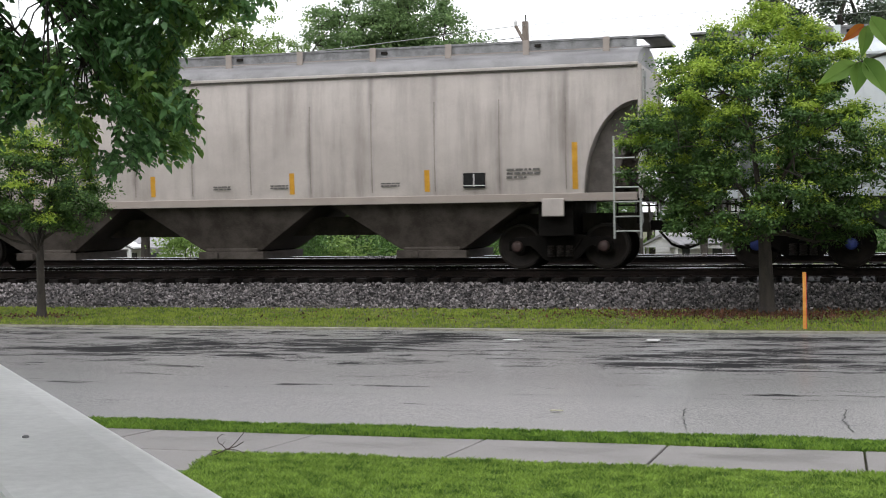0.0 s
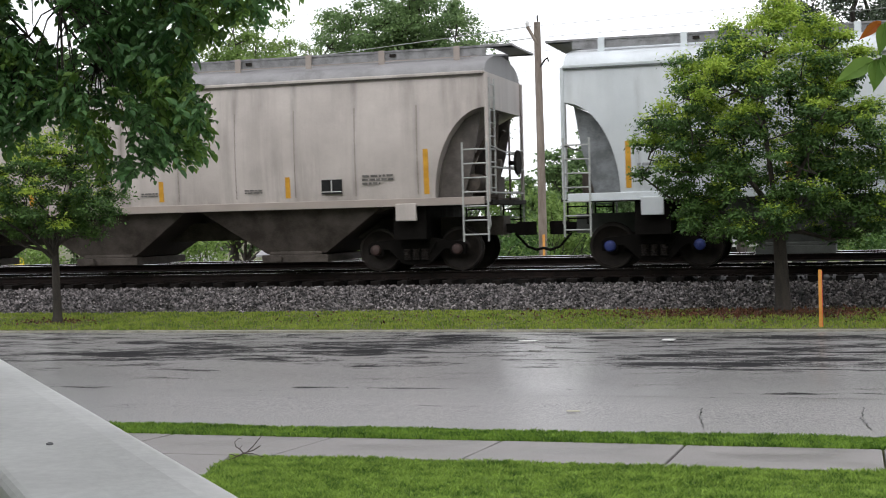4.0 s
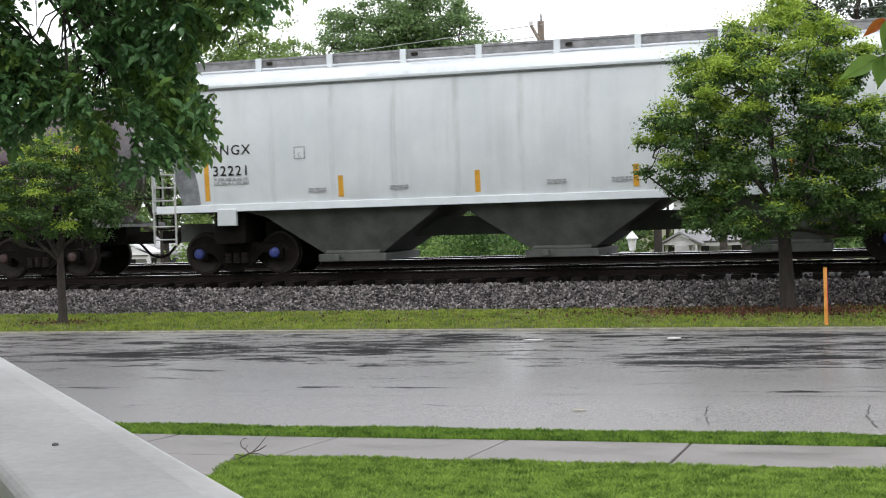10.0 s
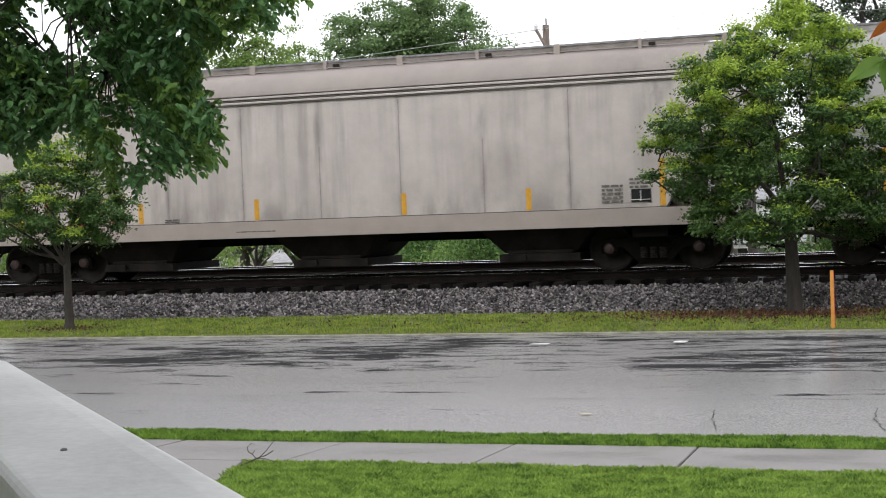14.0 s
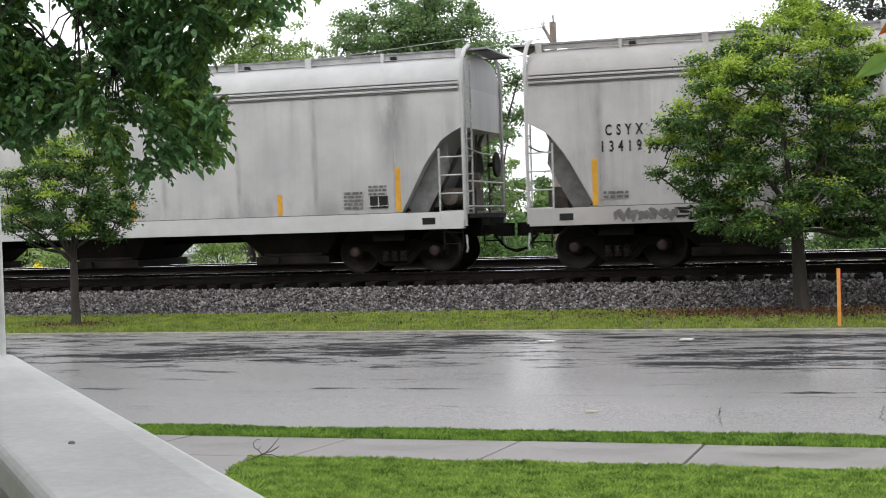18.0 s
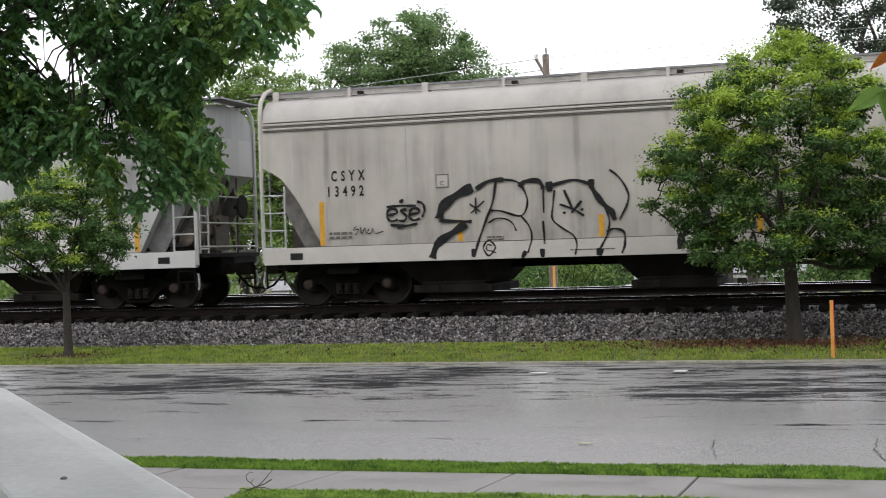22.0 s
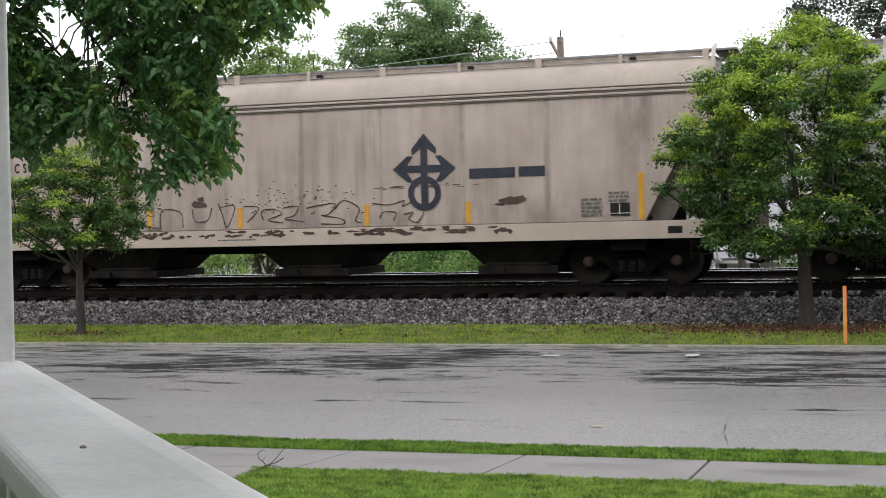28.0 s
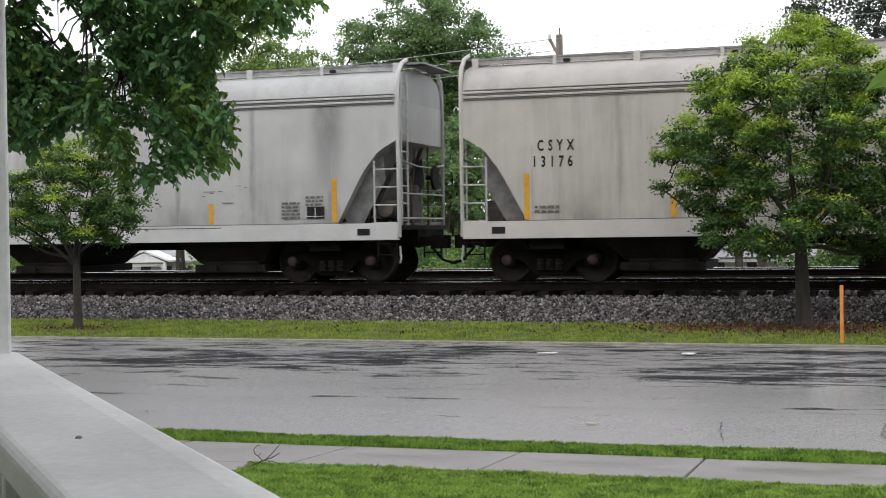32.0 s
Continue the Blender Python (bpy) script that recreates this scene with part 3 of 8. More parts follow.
M["tank_black"].node_tree.nodes["Principled BSDF"].inputs["Specular Tint"].default_value = (1.0, 0.80, 0.90, 1)
M["red_paint"] = surface("faded red paint", (0.25, 0.022, 0.012), (0.36, 0.042, 0.022), 1.6, (0.4, 0.6), bump=0.05, streak=((0.12, 0.03, 0.02), 0.6))
M["yellow_tape"] = surface("yellow reflective strip", (0.50, 0.25, 0.022), (0.66, 0.35, 0.035), 6, (0.35, 0.5), bump=0.02)
M["letter_black"] = surface("black stencil paint", (0.008, 0.008, 0.0085), (0.02, 0.02, 0.02), 8, (0.5, 0.65), bump=0.0, spec=0.2)
M["letter_white"] = surface("white stencil paint", (0.55, 0.55, 0.54), (0.72, 0.72, 0.70), 8, (0.45, 0.6), bump=0.0)
M["letter_red"] = surface("red spray paint", (0.45, 0.03, 0.06), (0.55, 0.06, 0.09), 8, (0.4, 0.6), bump=0.0)
M["sign_red"] = surface("red placard", (0.60, 0.015, 0.04), (0.68, 0.03, 0.06), 5, (0.4, 0.5), bump=0.0)
M["sign_blue"] = surface("blue placard", (0.01, 0.03, 0.16), (0.015, 0.045, 0.22), 5, (0.4, 0.5), bump=0.0)
M["cap_blue"] = surface("blue bearing cap", (0.02, 0.035, 0.16), (0.04, 0.06, 0.24), 8, (0.4, 0.6), bump=0.05)
M["cap_rust"] = surface("rusty bearing cap", (0.03, 0.017, 0.015), (0.07, 0.038, 0.033), 8, (0.5, 0.7), bump=0.1)
M["wheel_steel"] = surface("dull wheel steel", (0.014, 0.011, 0.010), (0.034, 0.027, 0.023), 5, (0.5, 0.7), metal=0.2, bump=0.1, spec=0.3)
M["pale_bar"] = surface("pale ladder steel", (0.32, 0.33, 0.32), (0.46, 0.47, 0.45), 8, (0.4, 0.6), bump=0.05)
M["end_rust"] = surface("grimy rusted brake gear", (0.045, 0.036, 0.030), (0.13, 0.105, 0.085), 5, (0.6, 0.8), bump=0.2)
M["roof_dark"] = surface("worn galvanised walkway", (0.16, 0.16, 0.165), (0.30, 0.30, 0.31), 5, (0.4, 0.6), metal=0.3, bump=0.2)


def wheelset_mesh():
    g = G()
    for s in (-1, 1):
        prof = [(s * 0.70, 0.06), (s * 0.66, 0.13), (s * 0.69, 0.16), (s * 0.70, 0.34), (s * 0.665, 0.385), (s * 0.665, 0.482), (s * 0.70, 0.482), (s * 0.712, WHEEL_R + 0.002), (s * 0.80, WHEEL_R - 0.003),
                (s * 0.803, 0.40), (s * 0.775, 0.375), (s * 0.745, 0.20), (s * 0.80, 0.14), (s * 0.80, 0.07)]
        g.lathe(prof, "y", 28)
    g.lathe([(-1.02, 0.07), (-0.70, 0.09), (0.70, 0.09), (1.02, 0.07)], "y", 10)
    return g


def frame_mesh():
    """The two cast side frames and the bolster of a truck."""
    g = G()
    out = [(-1.06, 0.36), (-1.07, 0.55), (-0.98, 0.62), (-0.55, 0.66), (-0.42, 0.70), (0.42, 0.70), (0.55, 0.66), (0.98, 0.62), (1.07, 0.55), (1.06, 0.36), (0.74, 0.36), (0.72, 0.47), (0.60, 0.46), (0.34, 0.20), (0.22, 0.15), (-0.22, 0.15), (-0.34, 0.20), (-0.60, 0.46), (-0.72, 0.47), (-0.74, 0.36)]
    for s in (-1, 1):
        g.prism(out, s * 0.93, s * 1.06, "y")
        g.box(-0.30, 0.30, *sorted((s * 1.06, s * 1.075)), 0.24, 0.60)
    g.box(-0.20, 0.20, -1.10, 1.10, 0.48, 0.66)
    return g


def spring_mesh():
    prof = []
    for k in range(5):
        prof += [(0.245 + k * 0.048, 0.058), (0.255 + k * 0.048, 0.078), (0.272 + k * 0.048, 0.078), (0.282 + k * 0.048, 0.058)]
    return G().lathe(prof, "z", 10)


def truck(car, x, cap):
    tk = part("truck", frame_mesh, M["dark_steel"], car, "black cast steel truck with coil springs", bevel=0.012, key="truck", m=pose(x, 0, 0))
    for s in (-1, 1):
        for x2 in (-0.19, 0.0, 0.19):
            part("coil_spring", spring_mesh, M["wheel_steel"], tk, key="spring", m=pose(x2, s * 1.08, 0))
    part("brake_beam", lambda: G().tube([(-0.45, -0.98, 0.30), (-0.75, -0.6, 0.42)], 0.03).tube([(0.45, -1.08, 0.62), (0.25, -1.08, 0.34)], 0.025).box(-0.3, 0.3, -0.8, 0.8, 0.3, 0.38), M["dark_steel"], tk, key="brake")
    for dx in (-0.889, 0.889):
        for s in (-1, 1):
            part("bearing_cap", lambda: G().lathe([(-0.05, 0.115), (-0.12, 0.115), (-0.15, 0.09), (-0.165, 0.03)], "y", 16, (0, -0.98, 0)), M[cap], tk, key="cap", m=pose(dx, 0, WHEEL_R, 0, 0, 0 if s < 0 else 180))
        w = part("wheelset", wheelset_mesh, M["wheel_steel"], tk, "steel wheels on one axle", smooth=True, key="wheelset", m=pose(dx, 0, WHEEL_R))
        WHEELSETS.append((w, dx))
    return tk


def ladder(g, x0, x1, y, z0, z1, n, r=0.016, axis="x"):
    """Two uprights and n rungs; along x on a side, along y on an end."""
    def at(a, z):
        return (a, y, z) if axis == "x" else (y, a, z)
    for a in (x0, x1):
        g.tube([at(a, z0), at(a, z1)], r * 1.4, 6)
    for i in range(n):
        z = z0 + (z1 - z0) * (i + 0.5) / n
        g.tube([at(x0, z), at(x1, z)], r, 6)
    return g


def coupler_mesh():
    g = G()
    g.box(-0.75, 0.0, -0.10, 0.10, 0.75, 0.95)
    g.prism([(0.0, -0.13), (0.22, -0.15), (0.36, -0.10), (0.40, 0.0), (0.30, 0.05), (0.28, 0.16), (0.05, 0.16)], 0.70, 0.98, "z")
    g.tube([(-0.1, 0.14, 0.74), (0.15, 0.2, 0.45), (0.36, 0.15, 0.38), (0.52, 0.1, 0.42)], 0.03, 6)
    return g


def couplers(car, half, reach=0.30):
    for s in (-1, 1):
        part("coupler", coupler_mesh, M["dark_steel"], car, "rusty black knuckle coupler with a hanging air hose", key="coupler", m=pose(s * (half + reach - 0.04), 0, 0, 0, 0, 0 if s > 0 else 180))


def lettering(car, words, x, z, high, material, y, name="lettering", stretch=1.0, space=1.18, bold=0.036):
    cu = bpy.data.curves.new(name, 'FONT')
    cu.body = words
    cu.size = high * 1.38
    cu.extrude = 0.002
    cu.offset = high * bold
    cu.space_character = space
    cu.resolution_u = 3
    tmp = bpy.data.objects.new(name, cu)
    me = bpy.data.meshes.new_from_object(tmp)
    bpy.data.objects.remove(tmp)
    me.materials.clear()
    me.materials.append(material)
    ob = new(name, me)
    ob.parent = car
    ob.matrix_basis = pose(x, y, z, 90, 0, 0) @ Matrix.Diagonal((stretch, 1, 1, 1))
    return ob


def bars(x, z, rows, y, seed=0):
    """Lines of small unreadable stencil: rows of (length, height)."""
    g, rr = G(), random.Random(seed)
    for k, (ln, h) in enumerate(rows):
        a = x
        while a < x + ln:
            w = min(rr.uniform(0.05, 0.16), x + ln - a)
            g.box(a, a + w, y - 0.003, y, z - k * h * 1.7 - h, z - k * h * 1.7)
            a += w + h * 0.6
    return g


def stroke(g, pts, w, y, bulge=None, closed=False):
    """A flat painted line of width w through (x, z) points, smoothed."""
    n, P = len(pts), []
    for i in range(n - (0 if closed else 1)):
        p0, p1, p2, p3 = (Vector(pts[(i + k) % n] if closed else pts[min(max(i + k, 0), n - 1)]) for k in (-1, 0, 1, 2))
        for j in range(5):
            t = j / 5
            P.append(0.5 * ((2 * p1) + (p2 - p0) * t + (2 * p0 - 5 * p1 + 4 * p2 - p3) * t * t + (3 * p1 - p0 - 3 * p2 + p3) * t ** 3))
    P.append(Vector(pts[0] if closed else pts[-1]))
    v, f = [], []
    for i, p in enumerate(P):
        d = (P[min(i + 1, len(P) - 1)] - P[max(i - 1, 0)])
        d = d.normalized() if d.length > 1e-6 else Vector((1, 0))
        s = Vector((-d.y, d.x)) * w * (0.5 + 0.12 * math.sin(i * 0.9))
        for q in (p + s, p - s):
            yy = y if bulge is None else bulge(q.y)
            v.append((q.x, yy - 0.004, q.y))
    f = [(2 * i, 2 * i + 1, 2 * i + 3, 2 * i + 2) for i in range(len(P) - 1)]
    return g.add(v, f)


def bubble(g, x, z, w, h, line, y, k=0):
    """A sprayed round outline with an inner loop."""
    outer = [[(.05, .95), (.3, 1.0), (.45, .85), (.4, .66), (.66, .75), (.95, .6), (.95, .2), (.6, 0), (.2, .05), (.12, .3), (.34, .55), (.2, .7), (.05, .75)],
             [(.1, .8), (.3, 1.0), (.8, .97), (.95, .8), (.6, .75), (.5, .6), (.85, .55), (.8, .42), (.5, .38), (.6, .22), (1.0, .25), (.9, .02), (.4, 0), (.1, .2), (.2, .5)],
             [(.0, .6), (.25, .95), (.55, .8), (.8, 1.0), (1.0, .7), (.75, .5), (1.0, .25), (.7, 0), (.45, .2), (.2, .02), (.05, .3)]][k % 3]
    stroke(g, [(x + a * w, z + b * h) for a, b in outer], line, y, closed=True)
    stroke(g, [(x + a * w, z + b * h) for a, b in [(.45, .45), (.62, .5), (.68, .3), (.5, .2), (.4, .3)]], line, y, closed=True)
    return g


def scribble(x, z, length, high, w, y, seed, bulge=None, g=None):
    """A run of quick sprayed loops and slashes that cannot be read."""
    g, rr = g or G(), random.Random(seed)
    a = x
    while a < x + length:
        lw = high * rr.uniform(0.55, 0.8)
        pts, up = [], rr.random() < 0.5
        for i in range(rr.randint(5, 7)):
            pts.append((a + lw * rr.uniform(-0.15, 1.15), z + high * (rr.uniform(0.62, 1.05) if up else rr.uniform(-0.05, 0.38))))
            up = not up
        pts[1] = (pts[0][0] + lw * 0.25, pts[1][1])
        stroke(g, pts, w, y, bulge)
        if rr.random() < 0.5:
            c = (a + lw * rr.uniform(0.3, 0.7), z + high * rr.uniform(0.3, 0.7))
            stroke(g, [(c[0] + lw * 0.3 * math.cos(t), c[1] + high * 0.24 * math.sin(t)) for t in (0, 1.3, 2.6, 3.9, 5.2)], w * 0.8, y, bulge, closed=True)
        a += lw * 0.95
    return g


# ---- covered hoppers ----
def bay_mesh(top_w, low_w, z_top, gate):
    def make():
        g = G()
        hw, lw, zt, zl = top_w / 2, low_w / 2, z_top, 0.42
        ring = [(-hw, -1.42, zt), (hw, -1.42, zt), (hw, 1.42, zt), (-hw, 1.42, zt), (-lw, -1.05, zl), (lw, -1.05, zl), (lw, 1.05, zl), (-lw, 1.05, zl)]
        g.add(ring, [(0, 1, 2, 3), (7, 6, 5, 4), (0, 4, 5, 1), (1, 5, 6, 2), (2, 6, 7, 3), (3, 7, 4, 0)])
        for s in (-1, 1):
            g.box(-lw * 0.9, lw * 0.9, *sorted((s * 1.05, s * 1.12)), 0.40, 0.47)
        return g
    return make


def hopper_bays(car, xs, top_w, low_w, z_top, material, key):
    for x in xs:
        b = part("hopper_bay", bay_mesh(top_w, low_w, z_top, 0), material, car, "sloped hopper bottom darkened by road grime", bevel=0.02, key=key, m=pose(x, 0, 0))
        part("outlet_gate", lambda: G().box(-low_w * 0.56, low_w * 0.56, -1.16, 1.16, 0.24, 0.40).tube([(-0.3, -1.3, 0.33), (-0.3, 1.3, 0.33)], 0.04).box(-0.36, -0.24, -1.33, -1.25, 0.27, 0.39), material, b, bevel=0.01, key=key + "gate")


def shell(half, low, sec, cols, rows, cut):
    """Both sides and both ends of a car body. sec(k): (y, z) from the foot (0) to the eave (1) at full height; low(x): height of the foot."""
    g = G()
    xs = []
    n_end = 14
    for i in range(n_end + 1):
        xs.append(-half + cut * math.sin(math.pi / 2 * i / n_end))
    xs += [-half + cut + (2 * half - 2 * cut) * i / cols for i in range(1, cols)]
    xs += [-x for x in reversed(xs[:n_end + 1])]
    z1 = sec(1)[1]
    def ring(x):
        zl = low(x)
        out = []
        for j in range(rows + 1):
            z = zl + (z1 - zl) * j / rows
            out.append((x, -sec_y(sec, z), z))
        return out
    left = [ring(x) for x in xs]
    nr, nx = rows + 1, len(xs)
    v = [p for r in left for p in r] + [(p[0], -p[1], p[2]) for r in left for p in r]
    o = nr * nx
    f = [(i * nr + j, (i + 1) * nr + j, (i + 1) * nr + j + 1, i * nr + j + 1) for i in range(nx - 1) for j in range(rows)]
    f += [(o + i * nr + j, o + i * nr + j + 1, o + (i + 1) * nr + j + 1, o + (i + 1) * nr + j) for i in range(nx - 1) for j in range(rows)]
    # floor and end slopes between the two sides, and the upright end walls
    f += [(i * nr, o + i * nr, o + (i + 1) * nr, (i + 1) * nr) for i in range(nx - 1)]
    for i in (0, nx - 1):
        f += [(i * nr + j, i * nr + j + 1, o + i * nr + j + 1, o + i * nr + j) for j in range(rows)]
    return g.add(v, f)


def sec_y(sec, z):
    lo, hi = 0.0, 1.0
    for _ in range(18):
        m = (lo + hi) / 2
        if sec(m)[1] < z:
            lo = m
        else:
            hi = m
    return sec(lo)[0]


def sec_round(k):
    z = 1.45 + (4.04 - 1.45) * k
    return (1.50 + 0.085 * math.sin(math.pi * min(1, 0.12 + k * 0.86)), z)


def sec_flat(k):
    z = 1.20 + (3.80 - 1.20) * k
    return (1.555 + 0.015 * math.sin(math.pi * k), z)


def low_round(half):
    def low(x):
        d = half - abs(x)
        if d >= 1.10:
            return 1.46
        # a quarter arch from the corner down to the sill
        return 1.46 + 1.86 * math.sqrt(max(0.0, 1 - (d / 1.10) ** 2))
    return low


def low_flat(half):
    pts = [(0, 2.97), (0.42, 2.74), (0.78, 2.28), (1.36, 1.21)]
    def low(x):
        d = half - abs(x)
        for (a, p), (b, q) in zip(pts, pts[1:]):
            if d <= b:
                return p + (q - p) * (d - a) / (b - a)
        return 1.21
    return low


def roof_mesh(half, pts):
    """A roof through (y, z) points of one slope, mirrored."""
    def make():
        ring = [(-y, z) for y, z in pts] + [(y, z) for y, z in reversed(pts)]
        low = [(pts[0][0] - 0.03, pts[0][1] - 0.03), (-(pts[0][0] - 0.03), pts[0][1] - 0.03)]
        return G().prism(ring + low, -half, half, "x")
    return make


def covered_hopper(style, label, u0, u1, material, words, number, cap="cap_rust", hopper="hopper_grime_shade", extra=None, bar="pale_bar", strips=None, raise_text=0.0):
    half = (u1 - u0) / 2
    car = thing("hopper_car", label, "rail car", pose((u0 + u1) / 2, TRACK_Y, RAIL_Z), group="cars of the freight train")
    rnd_style = style == "round"
    key = "%s%.2f" % (style, half)
    mt = M[material]
    if rnd_style:
        part("body", lambda: shell(half, low_round(half), sec_round, 40, 12, 1.10), M[material + "_round"], car, smooth=True, key=key + "body")
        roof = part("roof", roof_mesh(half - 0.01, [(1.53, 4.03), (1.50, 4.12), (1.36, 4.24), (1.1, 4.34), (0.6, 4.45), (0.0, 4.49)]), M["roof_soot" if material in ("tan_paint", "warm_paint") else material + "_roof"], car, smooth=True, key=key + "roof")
        for s in (-1, 1):
            part("eave_rail", lambda: G().box(-half, half, s * 1.545 - 0.03, s * 1.545 + 0.03, 4.00, 4.06), mt, car, bevel=0.01, key=key + "eave%d" % s)
            # dark strip paints the shaded, dirty line under the eave rail
            part("eave_groove", lambda: G().box(-half + 0.06, half - 0.06, s * 1.54 - 0.02, s * 1.54 + 0.02, 3.975, 3.998), M[material + "_groove"], car, key=key + "groove%d" % s)
            part("side_sill", lambda: G().box(-half + 0.05, half - 0.05, s * 1.53 - 0.05, s * 1.53 + 0.05, 1.36, 1.52), M[material + "_clean"], car, bevel=0.012, key=key + "sill%d" % s)
            for e in (-1, 1):
                part("sill_step", lambda: G().box(-0.22, 0.22, s * 1.55 - 0.06, s * 1.55 + 0.04, 1.06, 1.42), mt, car, bevel=0.02, key=key + "step%d" % s, m=pose(e * (half - 1.72), 0, 0))
        sill_z, walk_z, post_z, ytop, bays, topw, loww, ez = 1.36, 4.62, 4.02, 1.0, (-4.5, 0, 4.5), 4.3, 1.35, 1.5
    else:
        part("body", lambda: shell(half, low_flat(half), sec_flat, 36, 10, 1.38), M[material + "_flat"], car, smooth=True, key=key + "body")
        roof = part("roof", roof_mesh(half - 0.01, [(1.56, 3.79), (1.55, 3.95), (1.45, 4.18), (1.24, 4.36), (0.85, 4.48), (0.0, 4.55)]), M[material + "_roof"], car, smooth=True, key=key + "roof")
        for s in (-1, 1):
            for k, z in enumerate((3.745, 3.84)):
                part("eave_rail", lambda: G().box(-half + 0.05, half - 0.05, s * 1.575 - 0.025, s * 1.575 + 0.02, z, z + 0.045), mt, car, bevel=0.01, key=key + "eave%d%d" % (s, k))
            part("side_sill", lambda: G().box(-half, half, *sorted((s * 1.545, s * 1.590)), 0.90, 1.25).box(-half, half, *sorted((s * 1.46, s * 1.575)), 0.90, 0.93), M[material + "_clean"], car, bevel=0.008, key=key + "sill%d" % s)
            # dark strips stand in for shaded, dirty lines at sill and eave ribs
            part("sill_joint", lambda: G().box(-half + 1.3, half - 1.3, s * 1.578 - 0.012, s * 1.578 + 0.012, 1.252, 1.268), M[material + "_groove"], car, key=key + "joint%d" % s)
            for k, z in enumerate((3.715, 3.803, 3.905)):
                part("eave_groove", lambda: G().box(-half + 0.06, half - 0.06, s * 1.565 - 0.02, s * 1.565 + 0.02, z, z + (0.022 if k < 2 else 0.012)), M[material + "_groove"], car, key=key + "groove%d%d" % (s, k))
        sill_z, walk_z, post_z, ytop, bays, topw, loww, ez = 0.92, 4.60, 4.45, 1.0, (-4.55, 0, 4.55), 2.5, 1.5, 1.25
    # roof walkway on brackets, and hatch hardware
    for s in (-1, 1):
        part("roof_walkway", lambda: G().box(-half - 0.45, half + 0.45, s * 0.86 - 0.16, s * 0.86 + 0.16, walk_z - 0.03, walk_z + 0.01), M["roof_dark"], car, key=key + "walk%d" % s)
        n = 11
        for i in range(n):
            a = 0.70 if rnd_style else 0.16
            x = -half + a + (2 * half - 2 * a) * i / (n - 1)
            bw = 0.065 if rnd_style or i % 2 == 0 else 0.035
            part("walkway_bracket", lambda: G().box(-bw, bw, s * 1.07 - 0.02, s * 1.07 + 0.02, walk_z - 0.32, walk_z + 0.012).box(-bw * 0.7, bw * 0.7, *sorted((s * 0.7, s * 1.07)), walk_z - 0.07, walk_z - 0.04), M[material + "_clean"], car, bevel=0.006, key=key + "brk%d%.3f" % (s, bw), m=pose(x, 0, 0))
            if i % 2:
                part("latch_block", lambda: G().box(-0.05, 0.08, s * 1.0 - 0.05, s * 1.0 + 0.05, walk_z - 0.13, walk_z - 0.07), M["hopper_grime_shade"], car, key=key + "latch%d" % s, m=pose(x + 0.22, 0, 0))
    for s in (-1, 1):
        # walkway side; on straight cars an added band, dark for the shaded roof
        part("walkway_skirt", lambda: G().box(-half + 0.1, half - 0.1, s * 0.99 - 0.012, s * 0.99 + 0.012, walk_z - (0.19 if rnd_style else 0.12), walk_z - 0.03), M["roof_dark"] if rnd_style else M[material + "_seam"], car, key=key + "skirt%d" % s)
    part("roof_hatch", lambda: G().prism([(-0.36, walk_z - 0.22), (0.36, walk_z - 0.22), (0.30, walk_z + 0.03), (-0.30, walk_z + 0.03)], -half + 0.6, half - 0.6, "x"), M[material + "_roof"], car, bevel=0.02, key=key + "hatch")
    for s in (-1, 1):
        part("end_walkway", lambda: G().box(*sorted((s * (half - 0.02), s * (half + 0.45))), -0.9, 0.9, walk_z - 0.03, walk_z + 0.005), M["roof_dark"], car, key=key + "ewalk%d" % s)
    # corner posts, ladders, end platform
    rungs = mt if bar is None else M[bar]
    for e in (-1, 1):
        x = e * (half + 0.02)
        for s in (-1, 1):
            if rnd_style:
                pts = [(x, s * 1.53, 1.40), (x, s * 1.53, 4.02)]
            else:
                pts = [(x, s * 1.53, 0.95), (x, s * 1.55, 2.6), (x, s * 1.55, 4.05), (x, s * 1.48, 4.36), (x, s * 1.24, 4.58), (x, s * 0.95, 4.68)]
            part("corner_post", lambda: G().tube(pts, 0.045, 6), mt, car, key=key + "post%d%d" % (e, s), smooth=True)
            zt = 2.55 if not rnd_style else 2.62
            if rnd_style and e * s < 0 or not rnd_style:
                part("side_ladder", lambda: ladder(G(), e * (half - 0.50), x, s * 1.57, sill_z + (0.15 if not rnd_style else -0.75), zt, 4 if not rnd_style else 7), rungs, car, "pale steel ladder", key=key + "lad%d%d" % (e, s))
            if rnd_style and e * s > 0:
                part("side_ladder", lambda: ladder(G(), e * (half - 0.50), x, s * 1.57, sill_z - 0.70, zt, 7), rungs, car, "pale steel ladder", key=key + "lad%d%d" % (e, s))
            part("stirrup_step", lambda: ladder(G(), e * (half - 0.44), e * (half - 0.04), s * 1.54, sill_z - 0.45, sill_z + 0.02, 2), M["dark_steel"], car, key=key + "stir%d%d" % (e, s))
            part("grab_bar", lambda: G().tube([(x, s * 1.5, sill_z - 0.15), (x + e * 0.03, s * 1.52, sill_z - 0.42), (x, s * 1.5, sill_z - 0.50)], 0.02, 6), rungs, car, key=key + "grab%d%d" % (e, s))
        part("end_ladder", lambda: ladder(G(), -1.45, -1.05, e * (half + 0.06), sill_z + 0.2, post_z - 0.1, 9, axis="y"), rungs, car, "pale steel ladder", key=key + "elad%d" % e)
        part("end_platform", lambda: G().box(*sorted((e * (half - 1.15), e * (half + 0.10))), -1.5, 1.5, ez - 0.14, ez - 0.05), M["hopper_grime_shade"], car, key=key + "plat%d" % e)
